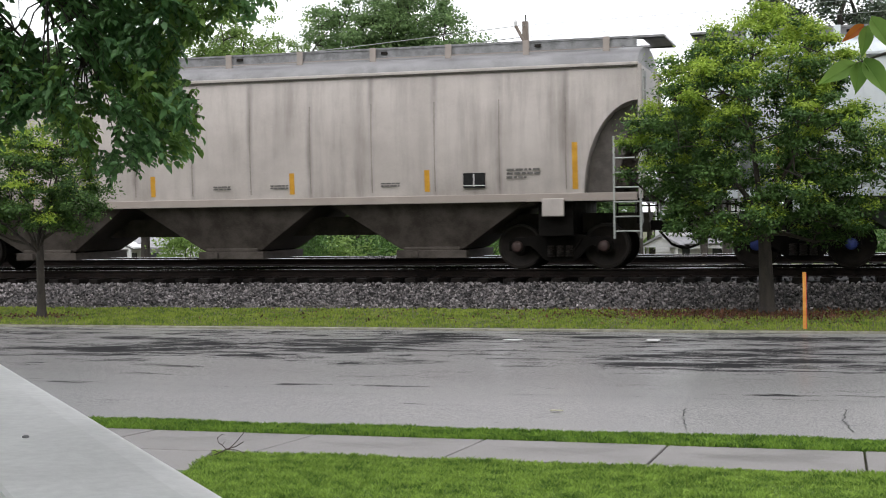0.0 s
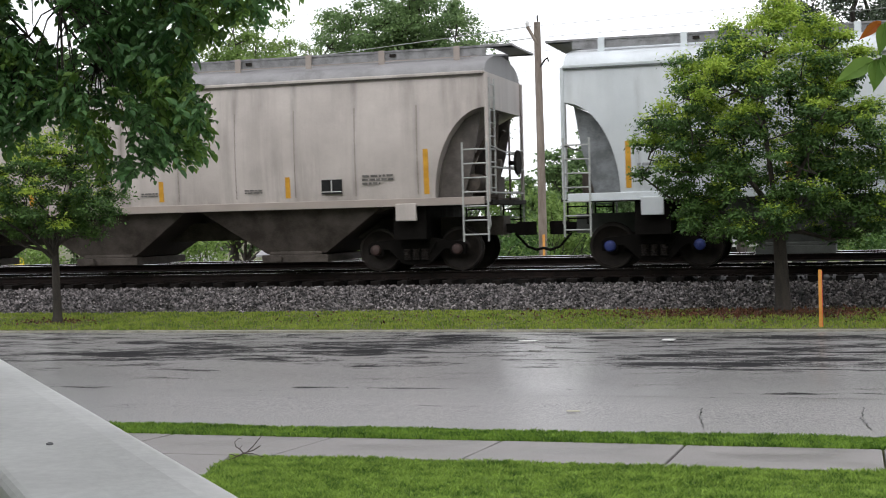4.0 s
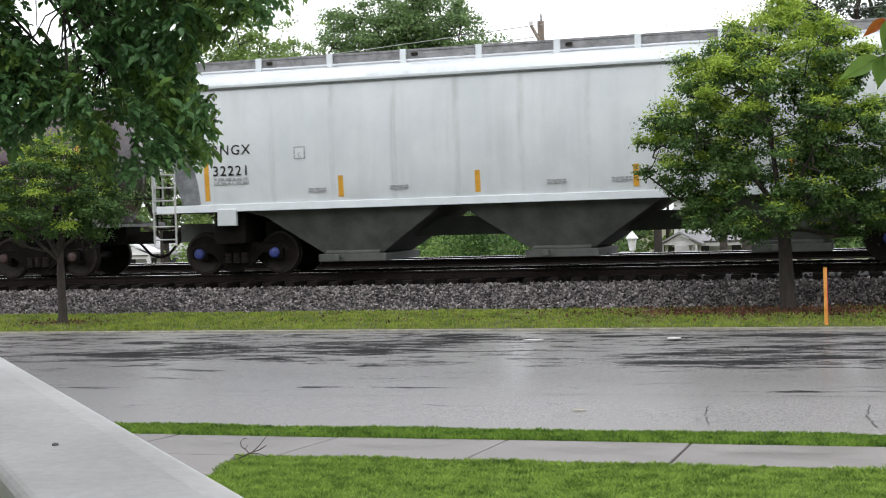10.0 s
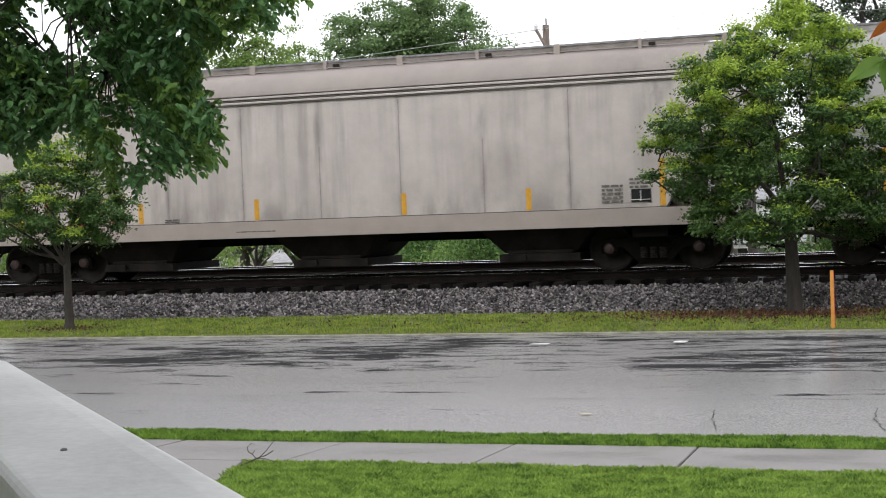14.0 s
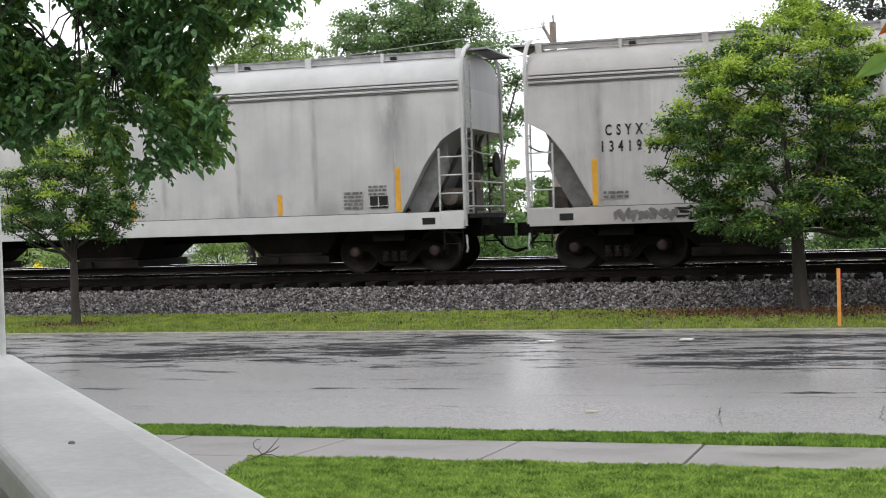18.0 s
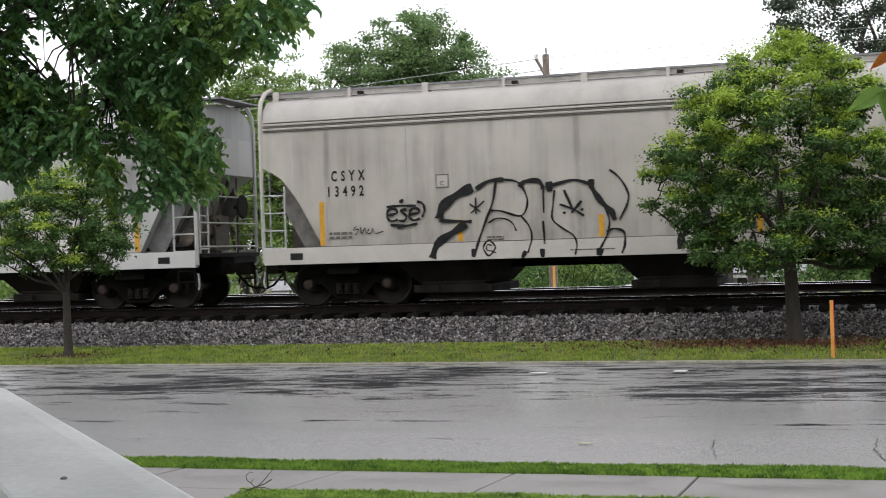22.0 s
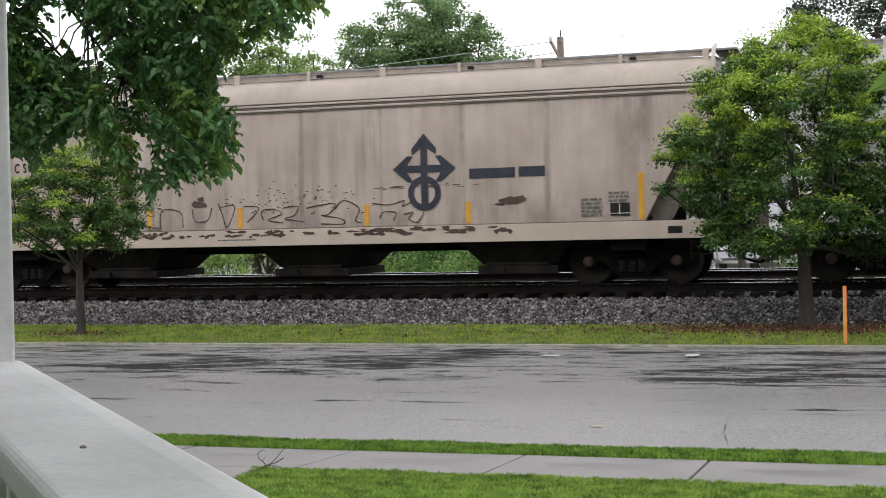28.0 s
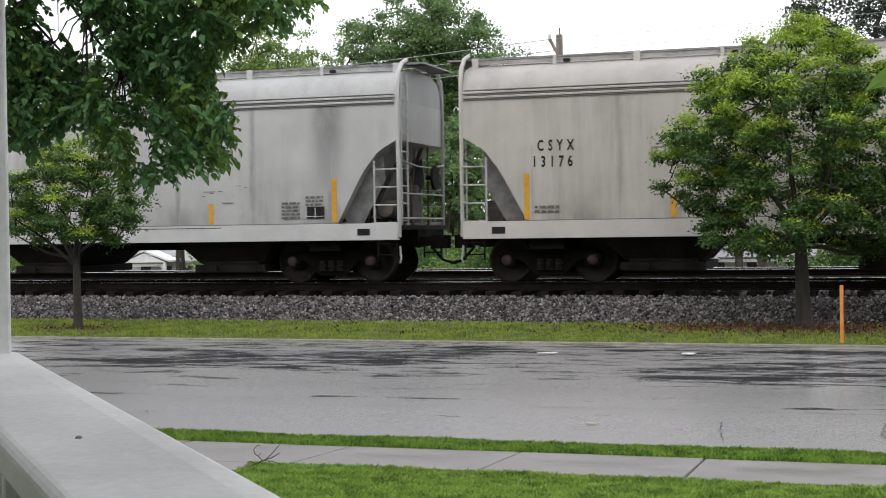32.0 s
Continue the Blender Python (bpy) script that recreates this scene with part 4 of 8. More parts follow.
        part("end_railing", lambda: G().tube([(e * (half + 0.06), -1.5, 2.55), (e * (half + 0.08), -0.4, 2.46), (e * (half + 0.08), 0.4, 2.46), (e * (half + 0.06), 1.5, 2.55)], 0.018, 6), rungs, car, key=key + "erail%d" % e)
        part("end_brace", lambda: G().tube([(e * (half - 0.95), -0.9, ez), (e * (half - 0.12), -0.5, 2.95)], 0.05, 6).tube([(e * (half - 0.95), 0.9, ez), (e * (half - 0.12), 0.5, 2.95)], 0.05, 6).box(*sorted((e * (half - 0.5), e * (half - 0.1))), -0.25, 0.35, ez, ez + 0.45), M["end_rust"], car, key=key + "brace%d" % e)
        if rnd_style:
            for s in (-1, 1):
                # added plate that paints the shade inside the arched end
                part("slope_web", lambda: G().prism([(e * (half - d), z) for d, z in ((0.16, 3.26), (0.5, 3.10), (0.8, 2.72), (1.0, 2.22), (1.09, 1.52), (0.55, 1.52), (0.30, 2.4))], *sorted((s * 1.28, s * 1.31)), "y"), M[material + "_groove"], car, key=key + "web%d%d" % (e, s))
        else:
            # web plates under the slope, set in from the sides, darkened for shade and dirt
            for s in (-1, 1):
                part("slope_web", lambda: G().prism([(e * (half - d), z) for d, z in ((0.40, 2.74), (0.78, 2.26), (1.36, 1.22), (0.86, 1.22), (0.34, 2.15))], *sorted((s * 1.30, s * 1.33)), "y"), M[material + "_groove"], car, key=key + "web%d%d" % (e, s))
    # air brake gear on the platform of the brake end
    part("air_reservoir", lambda: G().lathe([(-0.42, 0.05), (-0.40, 0.17), (-0.34, 0.20), (0.34, 0.20), (0.40, 0.17), (0.42, 0.05)], "y", 14, (half - 0.42, -0.75, ez + 0.30)), M["end_rust"], car, "rusty air reservoir", smooth=True, key=key + "reservoir")
    part("brake_valve", lambda: G().box(half - 0.40, half - 0.10, -0.35, -0.05, ez, ez + 0.55).box(half - 0.34, half - 0.16, -0.50, -0.30, ez + 0.35, ez + 0.62).lathe([(half - 0.30, 0.10), (half - 0.02, 0.10)], "x", 10, (0, -0.2, ez + 0.72)).box(half - 0.55, half - 0.25, 0.25, 0.65, ez, ez + 0.8), M["end_rust"], car, bevel=0.012, key=key + "valve")
    for k, (px, py, tx, ty, zt) in enumerate(((0.10, -0.95, 0.10, -0.95, 1.75), (0.06, -0.45, 0.20, -0.5, 1.6), (0.22, 0.1, 0.14, 0.1, 1.9), (0.08, 0.75, 0.08, 0.75, 1.7), (0.35, -0.15, 0.12, -0.8, 1.2))):
        part("brake_pipe", lambda: G().tube([(half - px, py, ez - 0.05), (half - px, py, ez + zt * 0.45), (half - tx, ty, ez + zt)], 0.026, 6), M["end_rust"], car, key=key + "bpipe%d" % k)
    part("end_crossbar", lambda: G().tube([(half + 0.05, -1.45, ez + 0.62), (half + 0.05, 1.45, ez + 0.62)], 0.02, 6).tube([(half + 0.05, -1.45, ez + 0.1), (half + 0.05, 1.45, ez + 0.1)], 0.02, 6), rungs, car, key=key + "xbar")
    part("brake_wheel", lambda: G().lathe([(half + 0.12, 0.26), (half + 0.15, 0.28), (half + 0.18, 0.26)], "x", 18, (0, 0.55, 2.25)).lathe([(half - 0.05, 0.05), (half + 0.16, 0.05)], "x", 8, (0, 0.55, 2.25)), M["hopper_grime_shade"], car, key=key + "bwheel")
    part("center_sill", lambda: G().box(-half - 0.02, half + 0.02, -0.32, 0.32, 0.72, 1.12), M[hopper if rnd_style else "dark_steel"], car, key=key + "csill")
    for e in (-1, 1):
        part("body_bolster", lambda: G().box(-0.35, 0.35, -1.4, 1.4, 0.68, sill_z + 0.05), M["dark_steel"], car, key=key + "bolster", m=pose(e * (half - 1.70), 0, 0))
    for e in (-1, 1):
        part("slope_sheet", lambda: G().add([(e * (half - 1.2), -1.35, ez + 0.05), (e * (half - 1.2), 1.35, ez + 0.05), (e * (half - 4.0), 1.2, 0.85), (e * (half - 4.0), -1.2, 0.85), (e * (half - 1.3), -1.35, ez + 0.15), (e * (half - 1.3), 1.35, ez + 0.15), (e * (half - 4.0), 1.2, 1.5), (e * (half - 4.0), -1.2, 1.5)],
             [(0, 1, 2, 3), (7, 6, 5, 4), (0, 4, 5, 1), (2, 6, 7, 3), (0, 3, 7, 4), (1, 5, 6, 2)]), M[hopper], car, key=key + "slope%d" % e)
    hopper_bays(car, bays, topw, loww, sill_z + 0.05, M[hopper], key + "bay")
    for e in (-1, 1):
        truck(car, e * (half - 1.68), cap)
    couplers(car, half)
    # weld seams, reflective strips, stencils, marks on the near side
    yn = -1.588 if rnd_style else -1.573
    nseam = 12 if rnd_style else 9
    def seam_mesh(top):
        seam, x = G(), 0.0
        for j in range(top):
            za = ez + 0.1 + (post_z - 0.6 - ez - 0.1) * j / 8 if rnd_style else 1.26 + 2.4 * j / 8
            zb = ez + 0.1 + (post_z - 0.6 - ez - 0.1) * (j + 1) / 8 if rnd_style else 1.26 + 2.4 * (j + 1) / 8
            s0 = sec_round if rnd_style else sec_flat
            seam.add([(x - 0.009, -sec_y(s0, za) - 0.003, za), (x + 0.009, -sec_y(s0, za) - 0.003, za), (x + 0.009, -sec_y(s0, zb) - 0.003, zb), (x - 0.009, -sec_y(s0, zb) - 0.003, zb)], [(0, 1, 2, 3)])
        return seam
    for i in range(nseam):
        top = 8 if i % 2 or rnd_style else 5
        part("weld_seam", lambda: seam_mesh(top), M[material + "_seam"], car, key=key + "seam%d" % top, m=pose(-half + 1.45 + (2 * half - 2.9) * i / (nseam - 1), 0, 0))
    offs = (1.27, 4.32, 7.27, 2 * half - 7.27, 2 * half - 4.32, 2 * half - 1.27) if rnd_style else (1.34, 4.27, 7.1, 2 * half - 7.05, 2 * half - 4.18, 2 * half - 1.40)
    if strips:
        offs = (offs[0], *strips, offs[5])
    base = 1.60 if rnd_style else 1.28
    for i, o in enumerate(offs):
        hgt = 0.92 if i in (0, 5) else 0.44
        s0 = sec_round if rnd_style else sec_flat
        g = G()
        for j in range(4):
            za, zb = base + hgt * j / 4, base + hgt * (j + 1) / 4
            ya, yb = -sec_y(s0, za), -sec_y(s0, zb)
            g.add([(-0.055, ya - 0.006, za), (0.055, ya - 0.006, za), (0.055, yb - 0.006, zb), (-0.055, yb - 0.006, zb), (-0.055, ya, za), (0.055, ya, za), (0.055, yb, zb), (-0.055, yb, zb)], [(0, 1, 2, 3), (0, 3, 7, 4), (1, 5, 6, 2)])
        part("reflective_strip", g, M["yellow_tape"], car, "yellow reflective strip", m=pose(-half + o, 0, 0))
    dark = M["letter_black"]
    faint = M["stencil_soft"] if material == "pale_paint" else M["stencil"]
    if rnd_style:
        if words:
            lettering(car, words, -half + 1.40, 2.57, 0.215, dark, yn - 0.004, bold=0.012)
            lettering(car, number, -half + 1.42, 2.13, 0.215, dark, yn - 0.004, bold=0.012)
        part("stencil_block", bars(-half + 1.45, 2.08, [(0.8, 0.05), (0.8, 0.05)], yn - 0.002, 1), faint, car)
        part("stencil_block", bars(half - 2.65, 2.03, [(0.7, 0.045), (0.7, 0.045), (0.4, 0.045)], yn - 0.002, 2), faint, car)
        if material != "pale_paint":
            part("stencil_panel", G().box(half - 3.55, half - 3.10, yn - 0.006, yn + 0.02, 1.66, 1.96), dark, car, "black stencil panel")
            part("panel_grid", G().box(half - 3.34, half - 3.32, yn - 0.009, yn - 0.006, 1.68, 1.94).box(half - 3.55, half - 3.10, yn - 0.009, yn - 0.006, 1.70, 1.715), M["letter_white"], car)
        for k, o in enumerate((3.6, 5.4, 8.7, 10.0, half * 2 - 5.3)):
            part("stencil_block", bars(-half + o, 1.80, [(0.4, 0.03)] * 2, yn + 0.012, 5 + k), faint, car)
        part("inspection_frame", G().box(-half + 3.30, -half + 3.55, yn - 0.005, yn + 0.02, 2.42, 2.68), faint, car)
        part("inspection_plate", G().box(-half + 3.325, -half + 3.525, yn - 0.008, yn + 0.02, 2.445, 2.655), mt, car)
        lettering(car, "C", -half + 3.385, 2.47, 0.085, faint, yn - 0.010)
    else:
        if words:
            lettering(car, words, -half + 1.57, 2.65 + raise_text, 0.215, dark, yn - 0.004, stretch=0.64, space=1.95)
        if number:
            lettering(car, number, -half + 1.46, 2.33 + raise_text, 0.215, dark, yn - 0.004, stretch=0.68, space=1.8)
        part("stencil_block", bars(-half + 1.50, 1.55, [(0.5, 0.05), (0.5, 0.05)], yn - 0.002, 1), M["stencil"], car)
        part("stencil_block", bars(half - 2.60, 1.72, [(0.42, 0.045)] * 5, yn - 0.002, 2), M["stencil"], car)
        part("stencil_block", bars(half - 2.05, 1.84, [(0.4, 0.045)] * 3, yn - 0.002, 3), M["stencil"], car)
        part("stencil_panel", G().box(half - 2.02, half - 1.63, yn - 0.006, yn + 0.02, 1.37, 1.62), dark, car, "black stencil panel")
        part("panel_grid", G().box(half - 1.84, half - 1.825, yn - 0.009, yn - 0.006, 1.39, 1.60).box(half - 2.02, half - 1.63, yn - 0.009, yn - 0.006, 1.41, 1.42), M["letter_white"], car)
        part("stencil_block", bars(-half + 4.9, 1.36, [(0.35, 0.03)] * 2, yn - 0.002, 7), M["stencil"], car)
        part("stencil_block", bars(-half + 6.6, 1.05, [(0.9, 0.025)], -1.592, 8), M["stencil"], car)
        part("inspection_frame", G().box(-half + 3.85, -half + 4.13, yn - 0.005, yn + 0.02, 2.38, 2.66), faint, car)
        part("inspection_plate", G().box(-half + 3.875, -half + 4.105, yn - 0.008, yn + 0.02, 2.405, 2.635), mt, car)
        lettering(car, "C", -half + 3.945, 2.43, 0.09, faint, yn - 0.010)
        for e in (-1, 1):
            part("sill_pocket", G().box(e * (half - 0.75) - 0.14, e * (half - 0.75) + 0.14, -1.596, -1.57, 1.0, 1.14), dark, car)
    if extra:
        extra(car, half, yn)
    CARS.append((car, (u0 + u1) / 2))
    return car


M["stencil_soft"] = surface("soft grey stencil paint", (0.20, 0.21, 0.22), (0.34, 0.35, 0.36), 10, (0.5, 0.6), bump=0.0)
M["stencil"] = surface("faded stencil paint", (0.07, 0.065, 0.06), (0.16, 0.15, 0.14), 10, (0.5, 0.6), bump=0.0)
for k, c in dict(tan_paint=(0.304, 0.262, 0.235), pale_paint=(0.580, 0.621, 0.649), warm_paint=(0.455, 0.428, 0.400), dull_paint=(0.345, 0.331, 0.317), cool_paint=(0.456, 0.455, 0.450), pink_paint=(0.414, 0.345, 0.290)).items():
    M[k + "_seam"] = surface(k.replace("_", " ") + " seam", tuple(v * (0.8 if k == "pale_paint" else 0.50) for v in c), tuple(v * (0.98 if k == "pale_paint" else 0.95) for v in c), 2, (0.5, 0.6), bump=0.0)
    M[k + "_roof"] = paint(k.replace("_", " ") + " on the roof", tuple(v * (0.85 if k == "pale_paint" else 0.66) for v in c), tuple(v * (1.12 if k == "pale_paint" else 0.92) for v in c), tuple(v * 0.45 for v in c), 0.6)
    M[k + "_clean"] = surface(k.replace("_", " ") + " less worn", tuple(v * 0.98 for v in c), tuple(v * 1.2 for v in c), 2, (0.4, 0.55), bump=0.0, contrast=0.2)
    # dark copy of the paint, for lines and plates in shade and dirt
    M[k + "_groove"] = surface(k.replace("_", " ") + " dark with shade and dirt", tuple(v * 0.22 for v in c), tuple(v * 0.4 for v in c), 5, (0.6, 0.7), bump=0.0)
# ---- open scrap gondola ----
def dusty_black():
    """Black car paint with pale dust dried on the upper part of each panel."""
    mt = surface("dusty black paint", (0.008, 0.0068, 0.0068), (0.018, 0.0155, 0.015), 1.5, (0.4, 0.6), bump=0.05, spec=0.2)
    n, l = mt.node_tree.nodes, mt.node_tree.links
    b = n["Principled BSDF"]
    old = b.inputs["Base Color"].links[0].from_socket
    tc = n.new("ShaderNodeTexCoord")
    sp = n.new("ShaderNodeSeparateXYZ")
    l.new(tc.outputs["Object"], sp.inputs[0])
    pp = n.new("ShaderNodeMath")
    pp.operation = 'PINGPONG'
    sh = n.new("ShaderNodeMath")
    l.new(sp.outputs["X"], sh.inputs[0])
    sh.inputs[1].default_value = 7.32 - 1.82 + 0.871 * 10
    l.new(sh.outputs[0], pp.inputs[0])
    pp.inputs[1].default_value = 0.4355
    nz = n.new("ShaderNodeTexNoise")
    nz.inputs["Scale"].default_value, nz.inputs["Detail"].default_value = 5.0, 4.0
    l.new(tc.outputs["Object"], nz.inputs[0])
    m1 = n.new("ShaderNodeMath")
    m1.operation = 'MULTIPLY_ADD'
    l.new(pp.outputs[0], m1.inputs[0])
    m1.inputs[1].default_value = 2.4
    l.new(sp.outputs["Z"], m1.inputs[2])
    m2 = n.new("ShaderNodeMath")
    l.new(m1.outputs[0], m2.inputs[0])
    l.new(nz.outputs[0], m2.inputs[1])
    mr = n.new("ShaderNodeMapRange")
    mr.inputs["From Min"].default_value, mr.inputs["From Max"].default_value = 3.38, 3.80
    mr.inputs["To Max"].default_value = 0.85
    l.new(m2.outputs[0], mr.inputs[0])
    mx = n.new("ShaderNodeMixRGB")
    l.new(mr.outputs[0], mx.inputs[0])
    l.new(old, mx.inputs[1])
    mx.inputs[2].default_value = (0.066, 0.058, 0.055, 1)
    l.new(mx.outputs[0], b.inputs["Base Color"])
    return mt


M["dusty_black"] = dusty_black()
M["worn_rung"] = surface("worn galvanised steel", (0.10, 0.10, 0.105), (0.30, 0.30, 0.30), 14, (0.35, 0.6), metal=0.5, bump=0.05)


def gondola(u0, u1):
    half = (u1 - u0) / 2
    car = thing("gondola_car", "tall black open gondola car with one red end and spray tags", "rail car", pose((u0 + u1) / 2, TRACK_Y, RAIL_Z), group="cars of the freight train")
    zt, zb, ys = 3.79, 1.20, 1.46
    slant, steep = 0.46, 0.52
    for s in (-1, 1):
        side = part("side_panel", G().prism([(-half + 0.95, zb), (half - (steep if s > 0 else 0.06), zb), (half - 0.03, zt), (-half + 0.95, zt)], *sorted((s * (ys - 0.04), s * ys)), "y"), M["dusty_black"], car, "black steel side with dried dust")
        part("red_corner", G().prism([(-half + slant, zb), (-half + 0.95, zb), (-half + 0.95, zt), (-half, zt)], *sorted((s * (ys - 0.04), s * ys)), "y"), M["red_paint"], car, "faded red painted corner")
        part("top_chord", G().box(-half + 1.0, half + 0.02, *sorted((s * (ys - 0.10), s * (ys + 0.10))), zt - 0.12, zt + 0.02), M["black_car"], car, bevel=0.012)
        part("red_top_chord", G().box(-half - 0.02, -half + 1.0, *sorted((s * (ys - 0.10), s * (ys + 0.10))), zt - 0.12, zt + 0.021), M["red_paint"], car, bevel=0.012)
        part("side_sill", G().box(-half + 0.4, half - 0.4, *sorted((s * (ys - 0.05), s * (ys + 0.12))), zb - 0.12, zb + 0.01), M["black_car"], car, bevel=0.01)
        i, x = 0, -half + 1.82
        while x < half - 0.6:
            part("side_rib", lambda: G().prism([(-0.075, 0.0), (0.075, 0.0), (0.05, -0.11), (-0.05, -0.11)] if s < 0 else [(-0.075, 0.0), (0.075, 0.0), (0.05, 0.11), (-0.05, 0.11)], zb, zt - 0.1, "z"), M["black_car"], side, key="gon_rib%d" % s, m=pose(x, s * ys, 0))
            x += 0.871
            i += 1
        part("red_rib", G().box(-half + 0.90, -half + 1.0, *sorted((s * ys, s * (ys + 0.10))), zb, zt - 0.1), M["red_paint"], car, bevel=0.01)
        part("red_brace", G().prism([(-half + 0.80, zb), (-half + 0.90, zb), (-half + 0.30, zt - 0.12), (-half + 0.20, zt - 0.12)], *sorted((s * ys, s * (ys + 0.07))), "y"), M["red_paint"], car)
    for e, mt, slope in ((-1, "red_paint", slant), (1, "black_car", steep)):
        part("end_panel", G().prism([(e * (half - slope), zb), (e * half, zt), (e * (half - 0.05), zt), (e * (half - slope - 0.05), zb)], -ys + 0.04, ys - 0.04, "y"), M[mt], car)
        part("end_chord", G().box(*sorted((e * (half - 0.10), e * (half + 0.03))), -ys, ys, zt - 0.12, zt + 0.018), M[mt], car, bevel=0.01)
        for y in (-0.8, 0.0, 0.8) if e < 0 else ():
            part("end_rib", G().prism([(e * (half - slope + 0.02), zb), (e * (half - slope + 0.12), zb), (e * (half + 0.08), zt - 0.1), (e * half, zt - 0.1)], y - 0.05, y + 0.05, "y"), M[mt], car)
        part("end_platform", G().box(*sorted((e * (half - 0.9), e * (half + 0.1))), -1.45, 1.45, 0.98, 1.10), M[mt], car, bevel=0.01)
        part("platform_rail", G().tube([(e * (half + 0.02), -1.45, 1.1), (e * (half + 0.02), -1.45, 2.0), (e * (half + 0.02), -0.9, 2.0), (e * (half + 0.02), -0.9, 1.1)], 0.03, 6).tube([(e * (half - 0.3), -1.45, 1.1), (e * (half - 0.3), -1.45, 1.6)], 0.03, 6), M[mt], car)
        part("draft_gear", G().box(*sorted((e * (half - 1.0), e * (half + 0.05))), -0.4, 0.4, 0.68, 1.0), M[mt] if e < 0 else M["dark_steel"], car, bevel=0.02)
        truck(car, e * (half - 1.62), "cap_rust")
    part("floor_plate", G().box(-half + slant, half - slant, -ys + 0.05, ys - 0.05, zb - 0.02, zb + 0.03), M["black_car"], car)
    part("belly", G().prism([(-half + 2.9, 1.10), (half - 2.9, 1.10), (half - 3.3, 0.36), (-half + 3.3, 0.36)], -1.30, 1.30, "y"), M["dark_steel"], car, "black deep belly between the trucks", bevel=0.02)
    part("center_sill", G().box(-half, half, -0.32, 0.32, 0.72, 1.10), M["dark_steel"], car)
    for x, w in ((half - 0.66, 0.05), (half - 0.10, 0.09)):
        part("corner_post", G().box(x - w, x + w, -ys - 0.10, -ys + 0.01, 1.05, zt - 0.12), M["black_car"], car, bevel=0.012)
    for k in range(7):
        z = 1.16 + 0.40 * k
        part("ladder_rung", lambda: G().tube([(-0.60, 0.0, 0.0), (0.0, 0.0, 0.0), (0.05, 0.05, 0.0), (0.05, 0.50, 0.0)], 0.014, 6), M["worn_rung"], car, "worn steel rung bent round the corner", key="gon_rung", m=pose(half - 0.04, -ys - 0.15, z))
    part("grab_post", G().box(half - 0.01, half + 0.03, -ys + 0.30, -ys + 0.36, 1.05, zt - 0.15), M["black_car"], car, bevel=0.008)
    box = part("brake_box", G().box(half - 0.32, half - 0.06, -0.82, -0.38, 2.08, 2.36), M["worn_rung"], car, "pale worn hand brake housing", bevel=0.03)
    part("brake_wheel", G().tube([(half - 0.02, -0.6 + 0.24 * math.cos(k * math.pi / 8), 2.16 + 0.24 * math.sin(k * math.pi / 8)) for k in range(17)], 0.02, 6), M["dark_steel"], box)
    part("brake_rod", G().tube([(half - 0.2, -0.6, 2.1), (half - 0.35, -0.6, 1.1)], 0.025, 6), M["dark_steel"], car)
    for z in (3.18, 3.36):
        part("stencil_block", G().prism([(half - 0.02 - steep * (zt - z) / 2.59, z), (half + 0.03 - steep * (zt - z) / 2.59, z), (half + 0.03 - steep * (zt - z - 0.12) / 2.59, z + 0.12), (half - 0.02 - steep * (zt - z - 0.12) / 2.59, z + 0.12)], -0.85, -0.35, "y"), M["stencil_pale"], car)
    part("uncoupling_lever", G().tube([(half - 0.1, -1.4, 0.98), (half + 0.12, -1.3, 0.92), (half + 0.16, -0.2, 0.82)], 0.016, 6), M["worn_rung"], car)
    part("air_cylinder", G().lathe([(-0.36, 0.08), (-0.32, 0.13), (0.32, 0.13), (0.36, 0.08)], "y", 14, (half - 0.30, 0.1, 1.28)), M["dark_steel"], car, smooth=True)
    couplers(car, half)
    y = -ys - 0.004
    w = M["letter_white"]
    lettering(car, "DJ", -half + 1.97, 2.20, 0.22, w, y, stretch=1.1)
    lettering(car, "JX", -half + 2.90, 2.20, 0.22, w, y, stretch=1.1)
    lettering(car, "305", -half + 1.91, 1.85, 0.21, w, y, stretch=1.08)
    lettering(car, "14", -half + 2.93, 1.85, 0.21, w, y, stretch=1.1)
    part("stencil_block", bars(-half + 2.05, 1.60, [(0.34, 0.05)] * 2, y, 4), M["stencil_pale"], car)
    part("stencil_block", bars(-half + 2.93, 1.60, [(0.40, 0.05)] * 2, y, 5), M["stencil_pale"], car)
    part("warning_triangle", G().prism([(-half + 1.20, 1.74), (-half + 1.58, 1.74), (-half + 1.39, 2.02)], y - 0.004, y, "y"), w, car, "white triangle mark")
    part("triangle_mark", G().prism([(-half + 1.27, 1.77), (-half + 1.50, 1.77), (-half + 1.42, 1.86)], y - 0.007, y - 0.004, "y"), M["cap_rust"], car)
    for x in (4.56, 8.17):
        pl = part("placard", G().box(-half + x, -half + x + 0.74, y - 0.120, y - 0.112, 2.35, 2.78), M["sign_red"], car, "red placard with white words")
        for words, z, dx in (("DO NOT", 2.60, 0.05), ("TAMP", 2.40, 0.15)):
            lettering(pl, words, -half + x + dx, z, 0.15, w, y - 0.124, stretch=0.80)
    pl = part("placard", G().box(-half + 6.40, -half + 7.05, y - 0.120, y - 0.112, 2.34, 2.79), w, car, "white placard with a blue diamond")
    part("diamond_mark", G().prism([(-half + 6.54, 2.57), (-half + 6.72, 2.39), (-half + 6.90, 2.57), (-half + 6.72, 2.75)], y - 0.124, y - 0.120, "y"), M["sign_blue"], pl)
    part("white_band", G().box(-half + 6.56, -half + 6.88, y - 0.127, y - 0.124, 2.54, 2.61), w, pl)
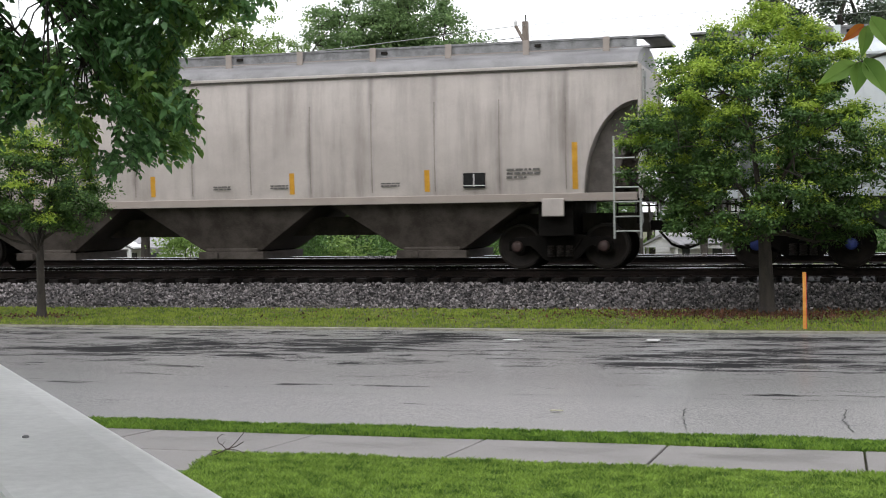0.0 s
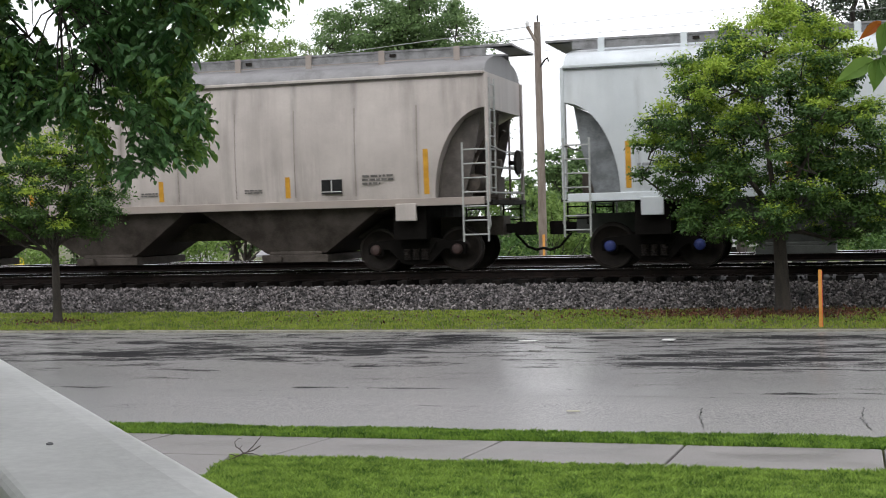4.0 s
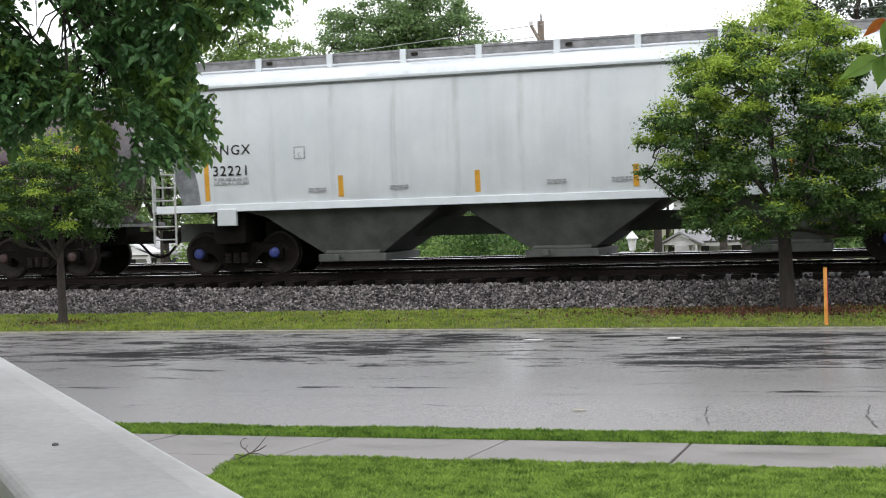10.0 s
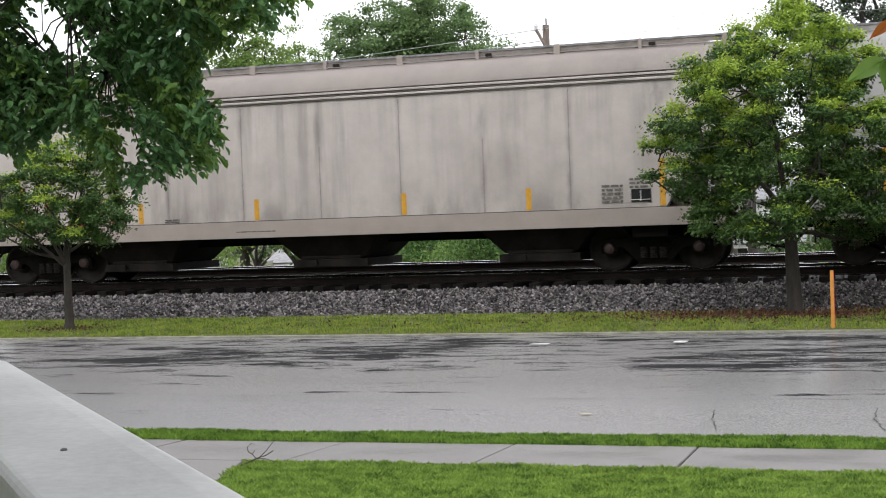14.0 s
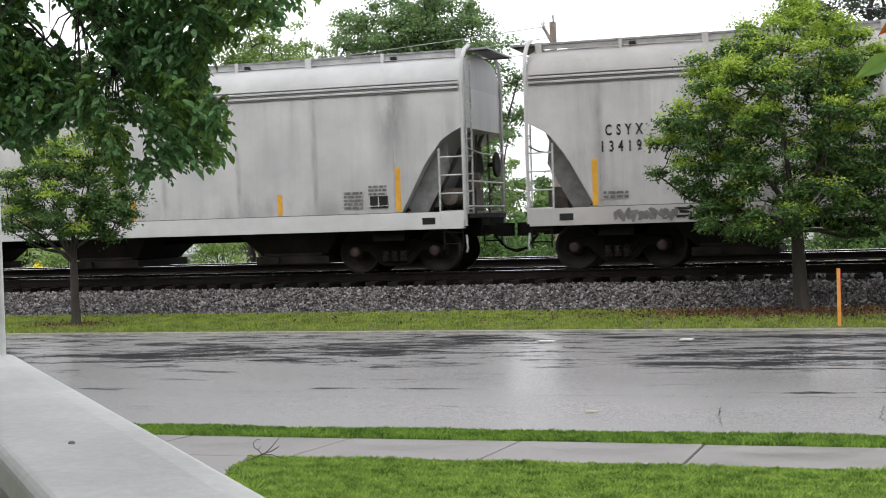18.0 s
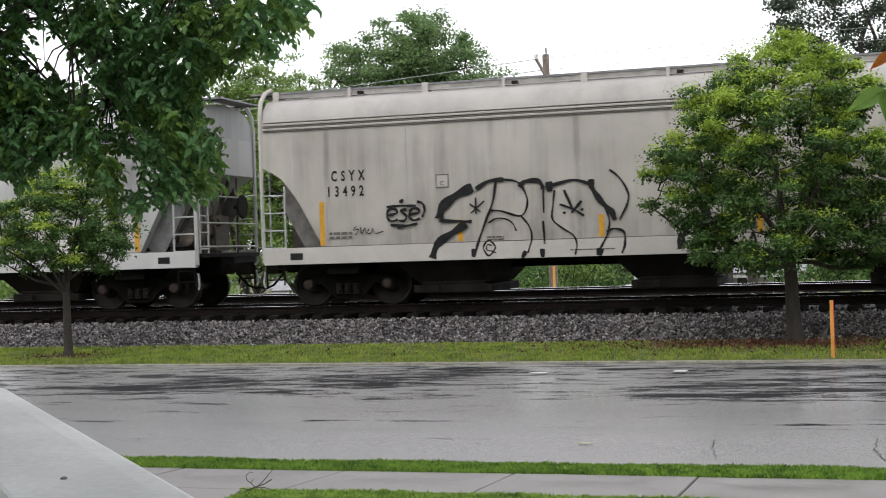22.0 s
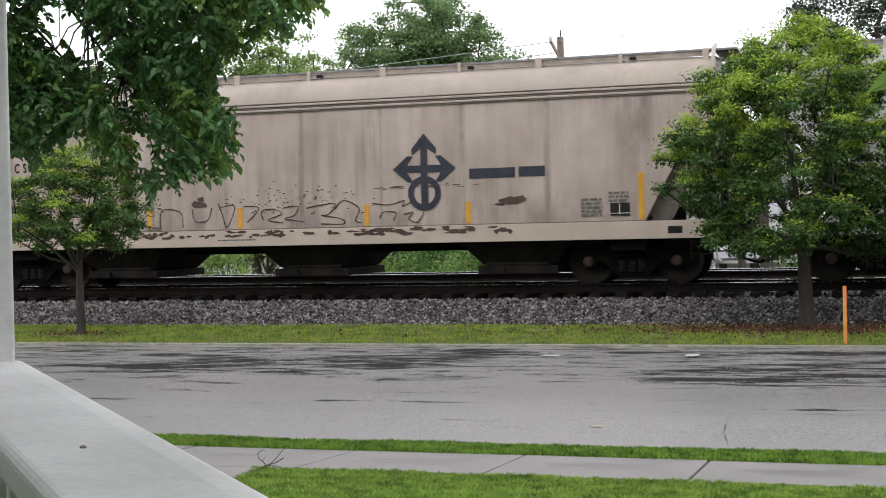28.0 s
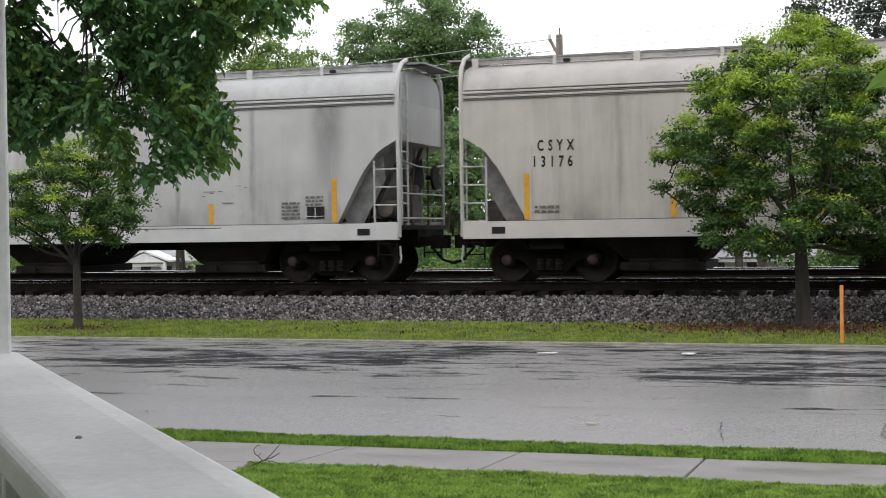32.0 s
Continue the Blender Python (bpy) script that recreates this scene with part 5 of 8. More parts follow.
    part("diamond_bars", G().box(-half + 6.60, -half + 6.70, y - 0.130, y - 0.127, 2.55, 2.60).box(-half + 6.73, -half + 6.84, y - 0.130, y - 0.127, 2.55, 2.60), M["sign_blue"], pl)
    pl = part("placard", G().box(-half + 6.40, -half + 7.05, y - 0.120, y - 0.112, 1.88, 2.335), M["sign_blue"], car, "blue placard with pale lines")
    for x0, x1, z0, z1 in ((6.62, 6.82, 2.27, 2.31), (6.46, 6.99, 2.19, 2.24), (6.54, 6.92, 2.11, 2.16), (6.42, 7.03, 1.97, 2.05), (6.6, 6.85, 1.90, 1.93)):
        part("stencil_block", G().box(-half + x0, -half + x1, y - 0.123, y - 0.120, z0, z1), w, pl)
    for x, z0, h in ((0.72, 1.30, 0.9), (4.44, 1.25, 0.46), (7.14, 1.25, 0.46), (9.84, 1.24, 0.46), (13.31, 1.42, 0.90)):
        part("reflective_strip", G().box(-half + x - 0.055, -half + x + 0.055, y - 0.122, y - 0.114, z0, z0 + h), M["yellow_tape"], car, "yellow reflective strip")
    for k, (x, z, bw, h) in enumerate(((3.72, 1.37, 0.58, 0.64), (4.62, 1.34, 0.50, 0.68), (5.57, 1.42, 0.40, 0.52), (9.20, 1.30, 0.42, 0.46))):
        part("spray_tag", bubble(G(), -half + x, z, bw, h, 0.032, y, k), w, car, "white sprayed round outline")
    for k, (x, z, ln, h) in enumerate(((8.30, 1.32, 0.66, 0.38), (11.52, 1.40, 0.24, 0.42))):
        part("spray_tag", scribble(-half + x, z, ln * 0.7, h, 0.03, y, 21 + k), w, car, "white sprayed tag")
    for k, (x, z, ln, h) in enumerate(((6.42, 1.38, 0.62, 0.42), (7.30, 1.35, 0.68, 0.38), (10.08, 1.32, 0.55, 0.34), (10.94, 1.33, 0.48, 0.46))):
        part("spray_tag", scribble(-half + x, z, ln * 0.7, h, 0.028, y, 31 + 2 * k), M["tag_cream"], car, "cream sprayed tag")
    for k, (x, ln) in enumerate(((2.10, 0.85), (3.1, 1.0), (4.3, 0.9), (5.4, 0.5), (6.4, 0.95), (7.55, 0.6), (8.3, 1.2), (12.8, 0.62))):
        part("sill_tag", scribble(-half + x, 1.10, ln, 0.10 if k < 7 else 0.13, 0.026, -ys - 0.122, 41 + k), M["tag_cream"], car, "cream sprayed scrawl along the sill")
    part("stencil_panel", G().box(-half + 12.41, -half + 13.00, y - 0.004, y, 1.36, 1.73), w, car, "white framed stencil panel")
    part("panel_face", G().box(-half + 12.45, -half + 12.69, y - 0.007, y - 0.004, 1.46, 1.69).box(-half + 12.73, -half + 12.96, y - 0.007, y - 0.004, 1.46, 1.69), M["letter_black"], car)
    part("stencil_block", bars(-half + 13.22, 3.44, [(0.46, 0.035)] * 3, y, 9), M["stencil_pale"], car)
    CARS.append((car, (u0 + u1) / 2))


# ---- tank car ----
def tank_car(u0, u1):
    half, R, ZC = (u1 - u0) / 2, 1.50, 2.47
    car = thing("tank_car", "black tank car with pale lettering and yellow strips, wet on top", "rail car", pose((u0 + u1) / 2, TRACK_Y, RAIL_Z), group="cars of the freight train")
    prof = [(-half + 0.42 * (1 - math.cos(math.pi / 2 * k / 8)), R * max(0.02, math.sin(math.pi / 2 * k / 8))) for k in range(9)]
    prof += [(-half * (1 - k / 4) + 0.42 * (1 - k / 4), R) for k in range(1, 4)]
    prof += [(x, r) for x, r in [(-x, r) for x, r in reversed(prof)]]
    part("tank", G().lathe(prof, "x", 48, (0, 0, ZC)), M["tank_black"], car, "black cylindrical tank, glossy with rain", smooth=True)
    for s in (-1, 1):
        part("side_sill", G().box(-half + 0.3, half - 0.3, *sorted((s * 1.25, s * 1.42)), 1.10, 1.16), M["black_car"], car, bevel=0.01)
        part("foot_board", G().box(-half - 0.1, -half + 1.2, *sorted((s * 1.1, s * 1.5)), 1.16, 1.20).box(half - 1.2, half + 0.1, *sorted((s * 1.1, s * 1.5)), 1.16, 1.20), M["roof_dark"], car)
        part("handrail", G().tube([(-half + 1.2, s * 1.5, 0.98), (half - 1.2, s * 1.5, 0.98)], 0.018, 6), M["dark_steel"], car)
        part("lower_pipe", G().tube([(-half + 2.9, s * 1.45, 0.80), (half - 2.9, s * 1.45, 0.80)], 0.018, 6), M["dark_steel"], car)
        for x in (-5.0, -3.2, -1.5, 0.3, 2.2, 3.8, 5.2):
            part("rail_bracket", G().box(x - 0.03, x + 0.03, *sorted((s * 1.38, s * 1.5)), 0.78, 1.12), M["dark_steel"], car)
    for e in (-1, 1):
        x = e * (half - 1.75)
        part("saddle", G().box(x - 0.3, x + 0.3, -0.95, 0.95, 0.72, 1.45), M["dark_steel"], car, bevel=0.03)
        part("stub_sill", G().box(*sorted((e * (half - 3.2), e * (half + 0.1))), -0.33, 0.33, 0.70, 1.12), M["dark_steel"], car)
        part("end_rail", G().tube([(e * (half + 0.05), -1.45, 1.18), (e * (half + 0.05), -1.45, 2.35), (e * (half + 0.05), 1.45, 2.35), (e * (half + 0.05), 1.45, 1.18)], 0.025, 6).tube([(e * (half + 0.05), -0.8, 1.18), (e * (half + 0.05), -0.8, 2.35)], 0.02, 6).tube([(e * (half + 0.05), -1.45, 1.75), (e * (half + 0.05), 1.45, 1.75)], 0.02, 6), M["dark_steel"], car)
        part("end_plate", G().box(*sorted((e * (half - 0.5), e * (half + 0.12))), -1.5, 1.5, 1.10, 1.17), M["roof_dark"], car)
        part("stirrup_step", ladder(G(), e * (half - 0.35), e * (half + 0.05), -1.46, 0.5, 1.15, 2), M["dark_steel"], car)
        truck(car, x, "cap_rust")
    part("air_tank", G().lathe([(-0.46, 0.07), (-0.42, 0.11), (0.42, 0.11), (0.46, 0.07)], "x", 14, (half - 0.50, -1.28, 1.28)), M["roof_dark"], car, "grey air cylinder", smooth=True)
    part("bottom_valve", G().lathe([(0.62, 0.12), (0.7, 0.18), (0.9, 0.2), (1.0, 0.3)], "z", 14, (-0.1, 0, 0)), M["dark_steel"], car)
    for x in (-0.35, 0.25):
        part("valve_rod", G().tube([(x, -1.2, 1.1), (x - 0.02, -1.25, 0.52)], 0.05, 6), M["dark_steel"], car)
    # dome, platform and rails on top, ladder down the side
    dome = part("dome", G().lathe([(3.88, 0.46), (4.05, 0.46), (4.06, 0.36), (4.18, 0.36), (4.19, 0.40), (4.62, 0.40), (4.64, 0.36), (4.645, 0.02)], "z", 24, (-0.68, 0, 0)), M["dark_steel"], car, "black round valve dome", smooth=True)
    part("hatch", G().lathe([(3.9, 0.26), (4.12, 0.26), (4.14, 0.36), (4.2, 0.36), (4.25, 0.1)], "z", 18, (0.52, 0, 0)), M["dark_steel"], car, smooth=True)
    part("relief_valve", G().lathe([(3.9, 0.1), (4.15, 0.1), (4.17, 0.05)], "z", 12, (1.5, 0, 0)), M["dark_steel"], car)
    for s in (-1, 1):
        part("platform", G().box(-1.55, 1.0, *sorted((s * 0.75, s * 1.15)), 3.86, 3.90), M["roof_dark"], car)
        for x in (-1.5, -0.3, 0.95):
            part("platform_strut", G().tube([(x, s * 1.1, 3.86), (x, s * 1.12, 3.45)], 0.035, 6), M["dark_steel"], car)
        part("top_rail", G().tube([(-1.55, s * 1.12, 3.9), (-1.55, s * 1.12, 4.66), (-0.1, s * 1.12, 4.72), (0.1, s * 1.12, 4.55)], 0.02, 6).tube([(0.5, s * 1.12, 4.7), (0.9, s * 1.12, 4.78), (0.95, s * 1.12, 3.9)], 0.02, 6), M["dark_steel"], car)
        lad = G()
        pts = [(s * math.sin(a) * (R + 0.07), ZC + math.cos(a) * (R + 0.07)) for a in [0.75 + 0.16 * k for k in range(12)]]
        for x in (0.20, 0.70):
            lad.tube([(x, y, z) for y, z in pts] + [(x, s * 1.46, 1.15)], 0.025, 6)
        for k in range(0, 12, 2):
            lad.tube([(0.20, *pts[k]), (0.70, *pts[k])], 0.018, 6)
        part("side_ladder", lad, M["dark_steel"], car, "black curved side ladder")
    couplers(car, half)

    def wall(z):
        return -math.sqrt(max(0.01, R * R - (z - ZC) ** 2))

    def plate(name, x0, x1, z0, z1, material, off=0.006, parent=None, label=""):
        g = G()
        n = 5
        g.add([(x, wall(z0 + (z1 - z0) * j / n) - off, z0 + (z1 - z0) * j / n) for x in (x0, x1) for j in range(n + 1)], [(j, n + 1 + j, n + 2 + j, j + 1) for j in range(n)])
        return part(name, g, material, parent or car, label)

    w = M["letter_white"]
    lettering(car, "DBUX 250623", -half + 1.42, 2.02, 0.225, w, wall(2.13) - 0.010, stretch=1.0)
    part("stencil_block", bars(-half + 1.45, 1.92, [(1.55, 0.055), (1.55, 0.055)], wall(1.85) - 0.012, 3), M["stencil_pale"], car)
    for x, z0, h in ((-8.00, 1.95, 1.05), (-4.56, 2.0, 0.48), (-1.22, 2.0, 0.48), (1.70, 1.90, 0.46), (4.70, 2.0, 0.48), (7.83, 2.06, 0.94)):
        plate("reflective_strip", x - 0.06, x + 0.06, z0, z0 + h, M["yellow_tape"], 0.008, label="yellow reflective strip")
    pl = plate("stencil_panel", -4.19, -3.89, 2.02, 2.30, w)
    plate("panel_face", -4.16, -3.92, 2.05, 2.27, M["letter_black"], 0.010, pl)
    plate("warning_label", 2.28, 3.10, 1.47, 1.71, M["yellow_tape"], label="yellow warning label")
    for z in (1.52, 1.59, 1.66):
        plate("stencil_block", 2.34, 3.04, z - 0.012, z + 0.012, M["letter_black"], 0.010)
    pl = plate("stencil_panel", 5.08, 5.68, 1.57, 1.90, w, label="white framed stencil panel")
    plate("panel_face", 5.12, 5.36, 1.63, 1.86, M["letter_black"], 0.010, pl)
    plate("panel_face", 5.40, 5.64, 1.63, 1.86, M["letter_black"], 0.010, pl)
    pl = plate("data_panel", 6.54, 7.68, 2.11, 2.64, M["letter_white"], label="white framed panel of small printed data")
    plate("panel_face", 6.57, 7.65, 2.14, 2.61, M["letter_black"], 0.010, pl)
    rr = random.Random(6)
    for k in range(7):
        z, a = 2.16 + k * 0.064, 6.60
        while a < 7.5:
            b = min(7.63, a + rr.uniform(0.08, 0.3))
            plate("stencil_line", a, b, z, z + 0.028, M["stencil_pale"], 0.014, pl)
            a = b + rr.uniform(0.03, 0.16)
    plate("stencil_block", 7.12, 7.68, 2.72, 2.77, M["stencil_pale"])
    plate("stencil_block", 1.05, 1.70, 1.64, 1.70, M["stencil_pale"])
    plate("stencil_block", 3.3, 4.3, 1.72, 1.75, M["stencil_pale"])
    pl = plate("diamond_mark", 4.64, 4.80, 1.66, 1.82, M["stencil_pale"])
    plate("placard_holder", -7.1, -6.85, 1.45, 1.52, M["stencil_pale"])
    plate("placard_holder", 6.85, 7.05, 1.55, 1.75, M["stencil_pale"])
    part("spray_tag", scribble(-4.9, 1.45, 2.6, 0.32, 0.03, wall(1.6) - 0.01, 12, bulge=lambda z: wall(z) - 0.004), M["stencil"], car, "faint sprayed tags")
    CARS.append((car, (u0 + u1) / 2))


M["tag_cream"] = surface("cream spray paint", (0.45, 0.42, 0.30), (0.6, 0.57, 0.42), 9, (0.5, 0.6), bump=0.0)
M["stencil_pale"] = surface("pale faded stencil", (0.22, 0.21, 0.20), (0.36, 0.35, 0.33), 9, (0.5, 0.6), bump=0.0)


# ---- marks on single cars ----
def tags_small(car, half, yn):
    k = M["letter_black"]
    y = yn - 0.004
    strokes(car, half, y, 0.045, [[(3.34, 2.12), (3.22, 2.05), (3.20, 1.90), (3.33, 1.88), (3.36, 2.0), (3.27, 2.0)], [(3.44, 1.88), (3.46, 2.10), (3.56, 1.90), (3.60, 2.14)], [(3.80, 2.12), (3.70, 2.08), (3.80, 1.98), (3.74, 1.88), (3.64, 1.90)]], k, "black sprayed tag")
    strokes(car, half, y, 0.045, [[(5.20, 2.16), (5.00, 2.10), (5.02, 1.84), (5.22, 1.86)], [(5.02, 1.98), (5.18, 2.0)], [(5.30, 1.84), (5.32, 2.14), (5.46, 2.08), (5.34, 1.98), (5.50, 1.84)], [(5.56, 1.86), (5.66, 2.14), (5.74, 1.86)], [(5.92, 2.12), (5.80, 2.0), (5.84, 1.86), (5.96, 1.88)]], k, "black sprayed outline letters")
    strokes(car, half, y, 0.045, [[(6.16, 2.16), (6.02, 2.10), (6.04, 1.86), (6.20, 1.88)], [(6.04, 2.0), (6.16, 2.02)], [(6.26, 1.86), (6.28, 2.16), (6.42, 2.10), (6.30, 2.0), (6.46, 1.88)], [(6.56, 2.12), (6.54, 1.94), (6.64, 1.88), (6.70, 2.0), (6.68, 2.14)], [(4.92, 2.20), (5.10, 2.24), (5.5, 2.20)]], k, "black sprayed outline letters")


def tags_red(car, half, yn):
    g = G()
    a = -half + 1.96
    for pts in ([(0, 75), (15, 65), (40, 70), (72, 68), (74, 30), (69, 3), (37, 0), (27, 35), (0, 55), (0, 75)], [(74, 68), (97, 76), (127, 70), (137, 45), (127, 25), (129, 3), (105, 3), (77, 3)], [(127, 60), (117, 40), (123, 25)],
                [(132, 75), (147, 78), (145, 60), (127, 55)], [(155, 60), (172, 85), (187, 70), (207, 68), (225, 85), (234, 60), (232, 38), (197, 40), (167, 30), (149, 10)], [(152, 30), (182, 42), (217, 38), (237, 15), (217, -5), (182, -10), (162, 5), (182, 12), (212, 5)]):
        stroke(g, [(a + x * 0.00835, 1.29 + z * 0.0071) for x, z in pts], 0.03, yn - 0.01)
    part("spray_tag", g, M["letter_red"], car, "red sprayed outline letters")


def tags_sill(car, half, yn):
    ys = -1.597
    h = -half + 14.0
    g = G()
    for sgn in (-1, 1):
        stroke(g, [(h, 1.38), (h + sgn * 0.14, 1.58), (h + sgn * 0.10, 1.70), (h, 1.62)], 0.035, yn)
    part("spray_tag", g, M["letter_black"], car, "black sprayed heart")
    for z in (1.16, 1.09, 1.02):
        part("spray_tag", stroke(G(), [(-half + 5.70, z), (-half + 6.03, z + 0.01)], 0.03, ys), M["letter_grey"], car, "grey sprayed line")
    strokes(car, half, ys, 0.045, [[(2.90, 1.17), (3.20, 1.17), (3.20, 1.22), (3.39, 1.07), (3.19, 0.96), (3.20, 1.02), (2.92, 1.02)], [(2.98, 1.11), (3.18, 1.10)]], M["letter_black"], "black sprayed arrow")
    part("spray_tag", scribble(-half + 1.75, 0.96, 1.05, 0.24, 0.06, ys, 67), M["letter_grey"], car, "grey sprayed block letters")
    part("spray_tag", scribble(-half + 3.83, 0.99, 0.35, 0.20, 0.06, ys, 61), M["letter_grey"], car, "grey sprayed tag")
    lettering(car, "PEACE", -half + 4.42, 0.98, 0.20, M["letter_grey"], ys, "spray_words", 1.35)
    part("spray_tag", scribble(-half + 6.6, 0.99, 1.1, 0.2, 0.04, ys, 63), M["dull_paint_seam"], car, "faint sprayed tag")
    strokes(car, half, ys, 0.025, [[(8.30, 1.17), (8.35, 1.0), (8.44, 1.20)]], M["letter_black"], "black sprayed stroke")
    lettering(car, "I dream peaceful field.....", -half + 8.62, 1.01, 0.165, M["letter_black"], ys, "spray_words", 1.18)
    lettering(car, "WEINER", -half + 12.63, 0.99, 0.19, M["letter_black"], ys, "spray_words", 1.05, bold=0.0)


def strokes(car, half, y, w, rows, material, label):
    """Sprayed lines through (distance from the car's front end, height) points."""
    g = G()
    for pts in rows:
        stroke(g, [(-half + x, z) for x, z in pts], w, y)
    return part("spray_tag", g, material, car, label)


def tags_top(car, half, yn):
    ring = G()
    stroke(ring, [(-half + x, z) for x, z in ((.80, 3.68), (.98, 3.72), (1.16, 3.65), (.98, 3.58))], 0.03, yn - 0.004, closed=True)
    part("spray_tag", ring, M["letter_black"], car, "thin black sprayed ring")
    strokes(car, half, yn - 0.004, 0.030, [[(.31, 3.55), (.40, 3.29), (.44, 3.38)], [(.61, 3.53), (.39, 3.37), (.57, 3.26)], [(.62, 3.5), (.76, 3.52), (.70, 3.26), (.57, 3.34), (.74, 3.4)], [(.79, 3.21), (.81, 3.49), (.92, 3.2), (.96, 3.49)], [(1.01, 3.47), (.96, 3.18)],
                                       [(1.07, 3.41), (1.21, 3.46), (1.19, 3.31), (1.05, 3.19), (1.14, 3.11), (1.21, 3.2), (1.07, 3.34)], [(1.3, 3.37), (1.67, 3.32), (1.59, 3.23), (1.27, 3.28), (1.52, 3.14), (1.45, 3.0), (1.26, 3.01), (1.23, 3.12)]], M["letter_black"], "thin black sprayed scrawl beside the end")
    strokes(car, half, yn - 0.004, 0.030, [[(.34, 3.23), (.38, 2.97)], [(.30, 3.04), (.53, 3.05)], [(.50, 3.19), (.54, 2.87)], [(.57, 3.16), (.66, 2.99), (.77, 3.15)], [(.66, 2.99), (.63, 2.83)], [(.80, 2.73), (.83, 3.08), (.96, 3.03), (.92, 2.89), (.80, 2.87)],
                                       [(.95, 2.66), (1.05, 2.97)], [(1.0, 2.8), (1.15, 2.83)], [(1.1, 2.59), (1.19, 2.92)], [(1.54, 2.76), (1.25, 2.78), (1.38, 2.64), (1.18, 2.59), (1.47, 2.48), (1.37, 2.39), (1.15, 2.47)], [(1.5, 2.95), (1.62, 2.95)], [(1.5, 2.88), (1.62, 2.88)]], M["letter_black"], "thin black sprayed scrawl beside the end")


def tags_big(car, half, yn):
    """Two large outlined throw-ups over side and sill: rows of (width, points)."""
    ys = -1.592
    g = G()
    def put(rows):
        for w, pts in rows:
            stroke(g, [(-half + x, z) for x, z in pts], w, ys)
    put([(0.18, [(4.63, 2.36), (4.3, 2.22), (3.99, 1.99), (3.91, 1.75)]), (0.06, [(3.9, 1.71), (4.41, 1.68), (4.6, 1.67)]), (0.15, [(4.48, 1.63), (4.2, 1.47), (3.86, 1.24), (3.74, 0.95)]), (0.08, [(4.7, 2.32), (4.97, 2.47), (5.29, 2.49)]), (0.04, [(5.29, 2.49), (5.55, 2.44), (5.7, 2.26), (5.76, 1.99), (5.62, 1.75), (5.21, 1.86), (4.99, 1.88)]), (0.05, [(5.12, 2.46), (5.04, 2.04), (4.87, 1.63), (4.73, 1.27), (4.63, 0.97)]), (0.035, [(5.62, 1.75), (5.78, 1.54), (5.83, 1.3), (5.74, 1)]), (0.03, [(4.94, 1.63), (5.14, 1.72), (5.4, 1.65), (5.52, 1.45)]), (0.1, [(4.63, 1.12), (4.61, 0.95)]), (0.08, [(5.7, 1.04), (5.62, 0.9)]), (0.09, [(6.04, 1.08), (6.04, 0.91)])])
    put([(0.09, [(5.61, 2.32), (5.71, 2.43), (6, 2.43), (6.09, 2.28)]), (0.035, [(6.09, 2.3), (6.09, 1.79)]), (0.04, [(6.07, 1.63), (6.09, 1.17)]), (0.06, [(6.26, 2.33), (6.71, 2.42), (7.02, 2.33)]), (0.13, [(6.21, 2.41), (6.23, 2.21)]), (0.035, [(6.32, 2.24), (6.28, 1.94), (6.26, 1.67), (6.42, 1.5), (6.67, 1.33), (6.74, 1.15), (6.7, 0.94)]), (0.05, [(7.02, 2.3), (7.16, 2.11), (7.32, 1.87)]), (0.11, [(7.06, 2.42), (7.09, 2.23), (7.26, 1.96), (7.44, 1.78), (7.51, 1.6)]), (0.04, [(7.32, 1.87), (7.4, 1.61), (7.37, 1.37), (7.26, 1.14), (7.13, 0.93)]), (0.12, [(7.21, 1.05), (7.18, 0.91)]), (0.045, [(7.34, 1.37), (7.49, 1.43), (7.68, 1.36), (7.7, 1.13), (7.63, 0.94)]), (0.04, [(7.43, 2.59), (7.63, 2.42), (7.79, 2.12), (7.76, 1.89), (7.6, 1.6)])])
    put([(0.035, [(4.69, 2.15), (4.69, 1.82)]), (0.03, [(4.56, 2.03), (4.79, 1.86)]), (0.03, [(4.87, 2.08), (4.58, 1.84)]), (0.05, [(6.51, 2.23), (6.69, 1.81)]), (0.04, [(6.41, 1.95), (6.69, 1.84), (6.9, 1.7)]), (0.05, [(6.86, 2), (6.65, 1.77)]), (0.05, [(6.5, 1.8), (6.51, 1.75)]), (0.05, [(6.85, 1.85), (6.88, 1.81)]), (0.025, [(5, 1.17), (4.91, 1.19), (4.89, 1.09), (5, 1.06), (5.09, 1.02)])])
    put([(0.15, [(9.19, 2.1), (9.23, 1.89), (9.31, 1.6)]), (0.07, [(9.29, 2.12), (9.4, 2.34), (9.54, 2.42), (9.72, 2.39), (9.81, 2.21), (9.84, 1.87), (9.86, 1.5)]), (0.06, [(9.87, 2.15), (9.98, 2.29), (10.14, 2.26), (10.19, 2.08), (10.19, 1.63), (10.17, 1.34)]), (0.06, [(9.45, 1.42), (9.41, 1.56), (9.24, 1.58), (9.07, 1.53), (8.92, 1.38), (8.84, 1.21), (8.92, 1.03), (9.08, 0.95)]), (0.13, [(8.91, 1.35), (8.77, 1.21), (8.81, 1)]), (0.03, [(9.66, 1.61), (9.67, 1.3)]), (0.04, [(9.67, 1.3), (9.59, 1.07), (9.5, 0.96)]), (0.04, [(9.67, 1.3), (9.71, 1.07), (9.82, 0.95)]), (0.1, [(9.65, 1.12), (9.64, 0.93)])])
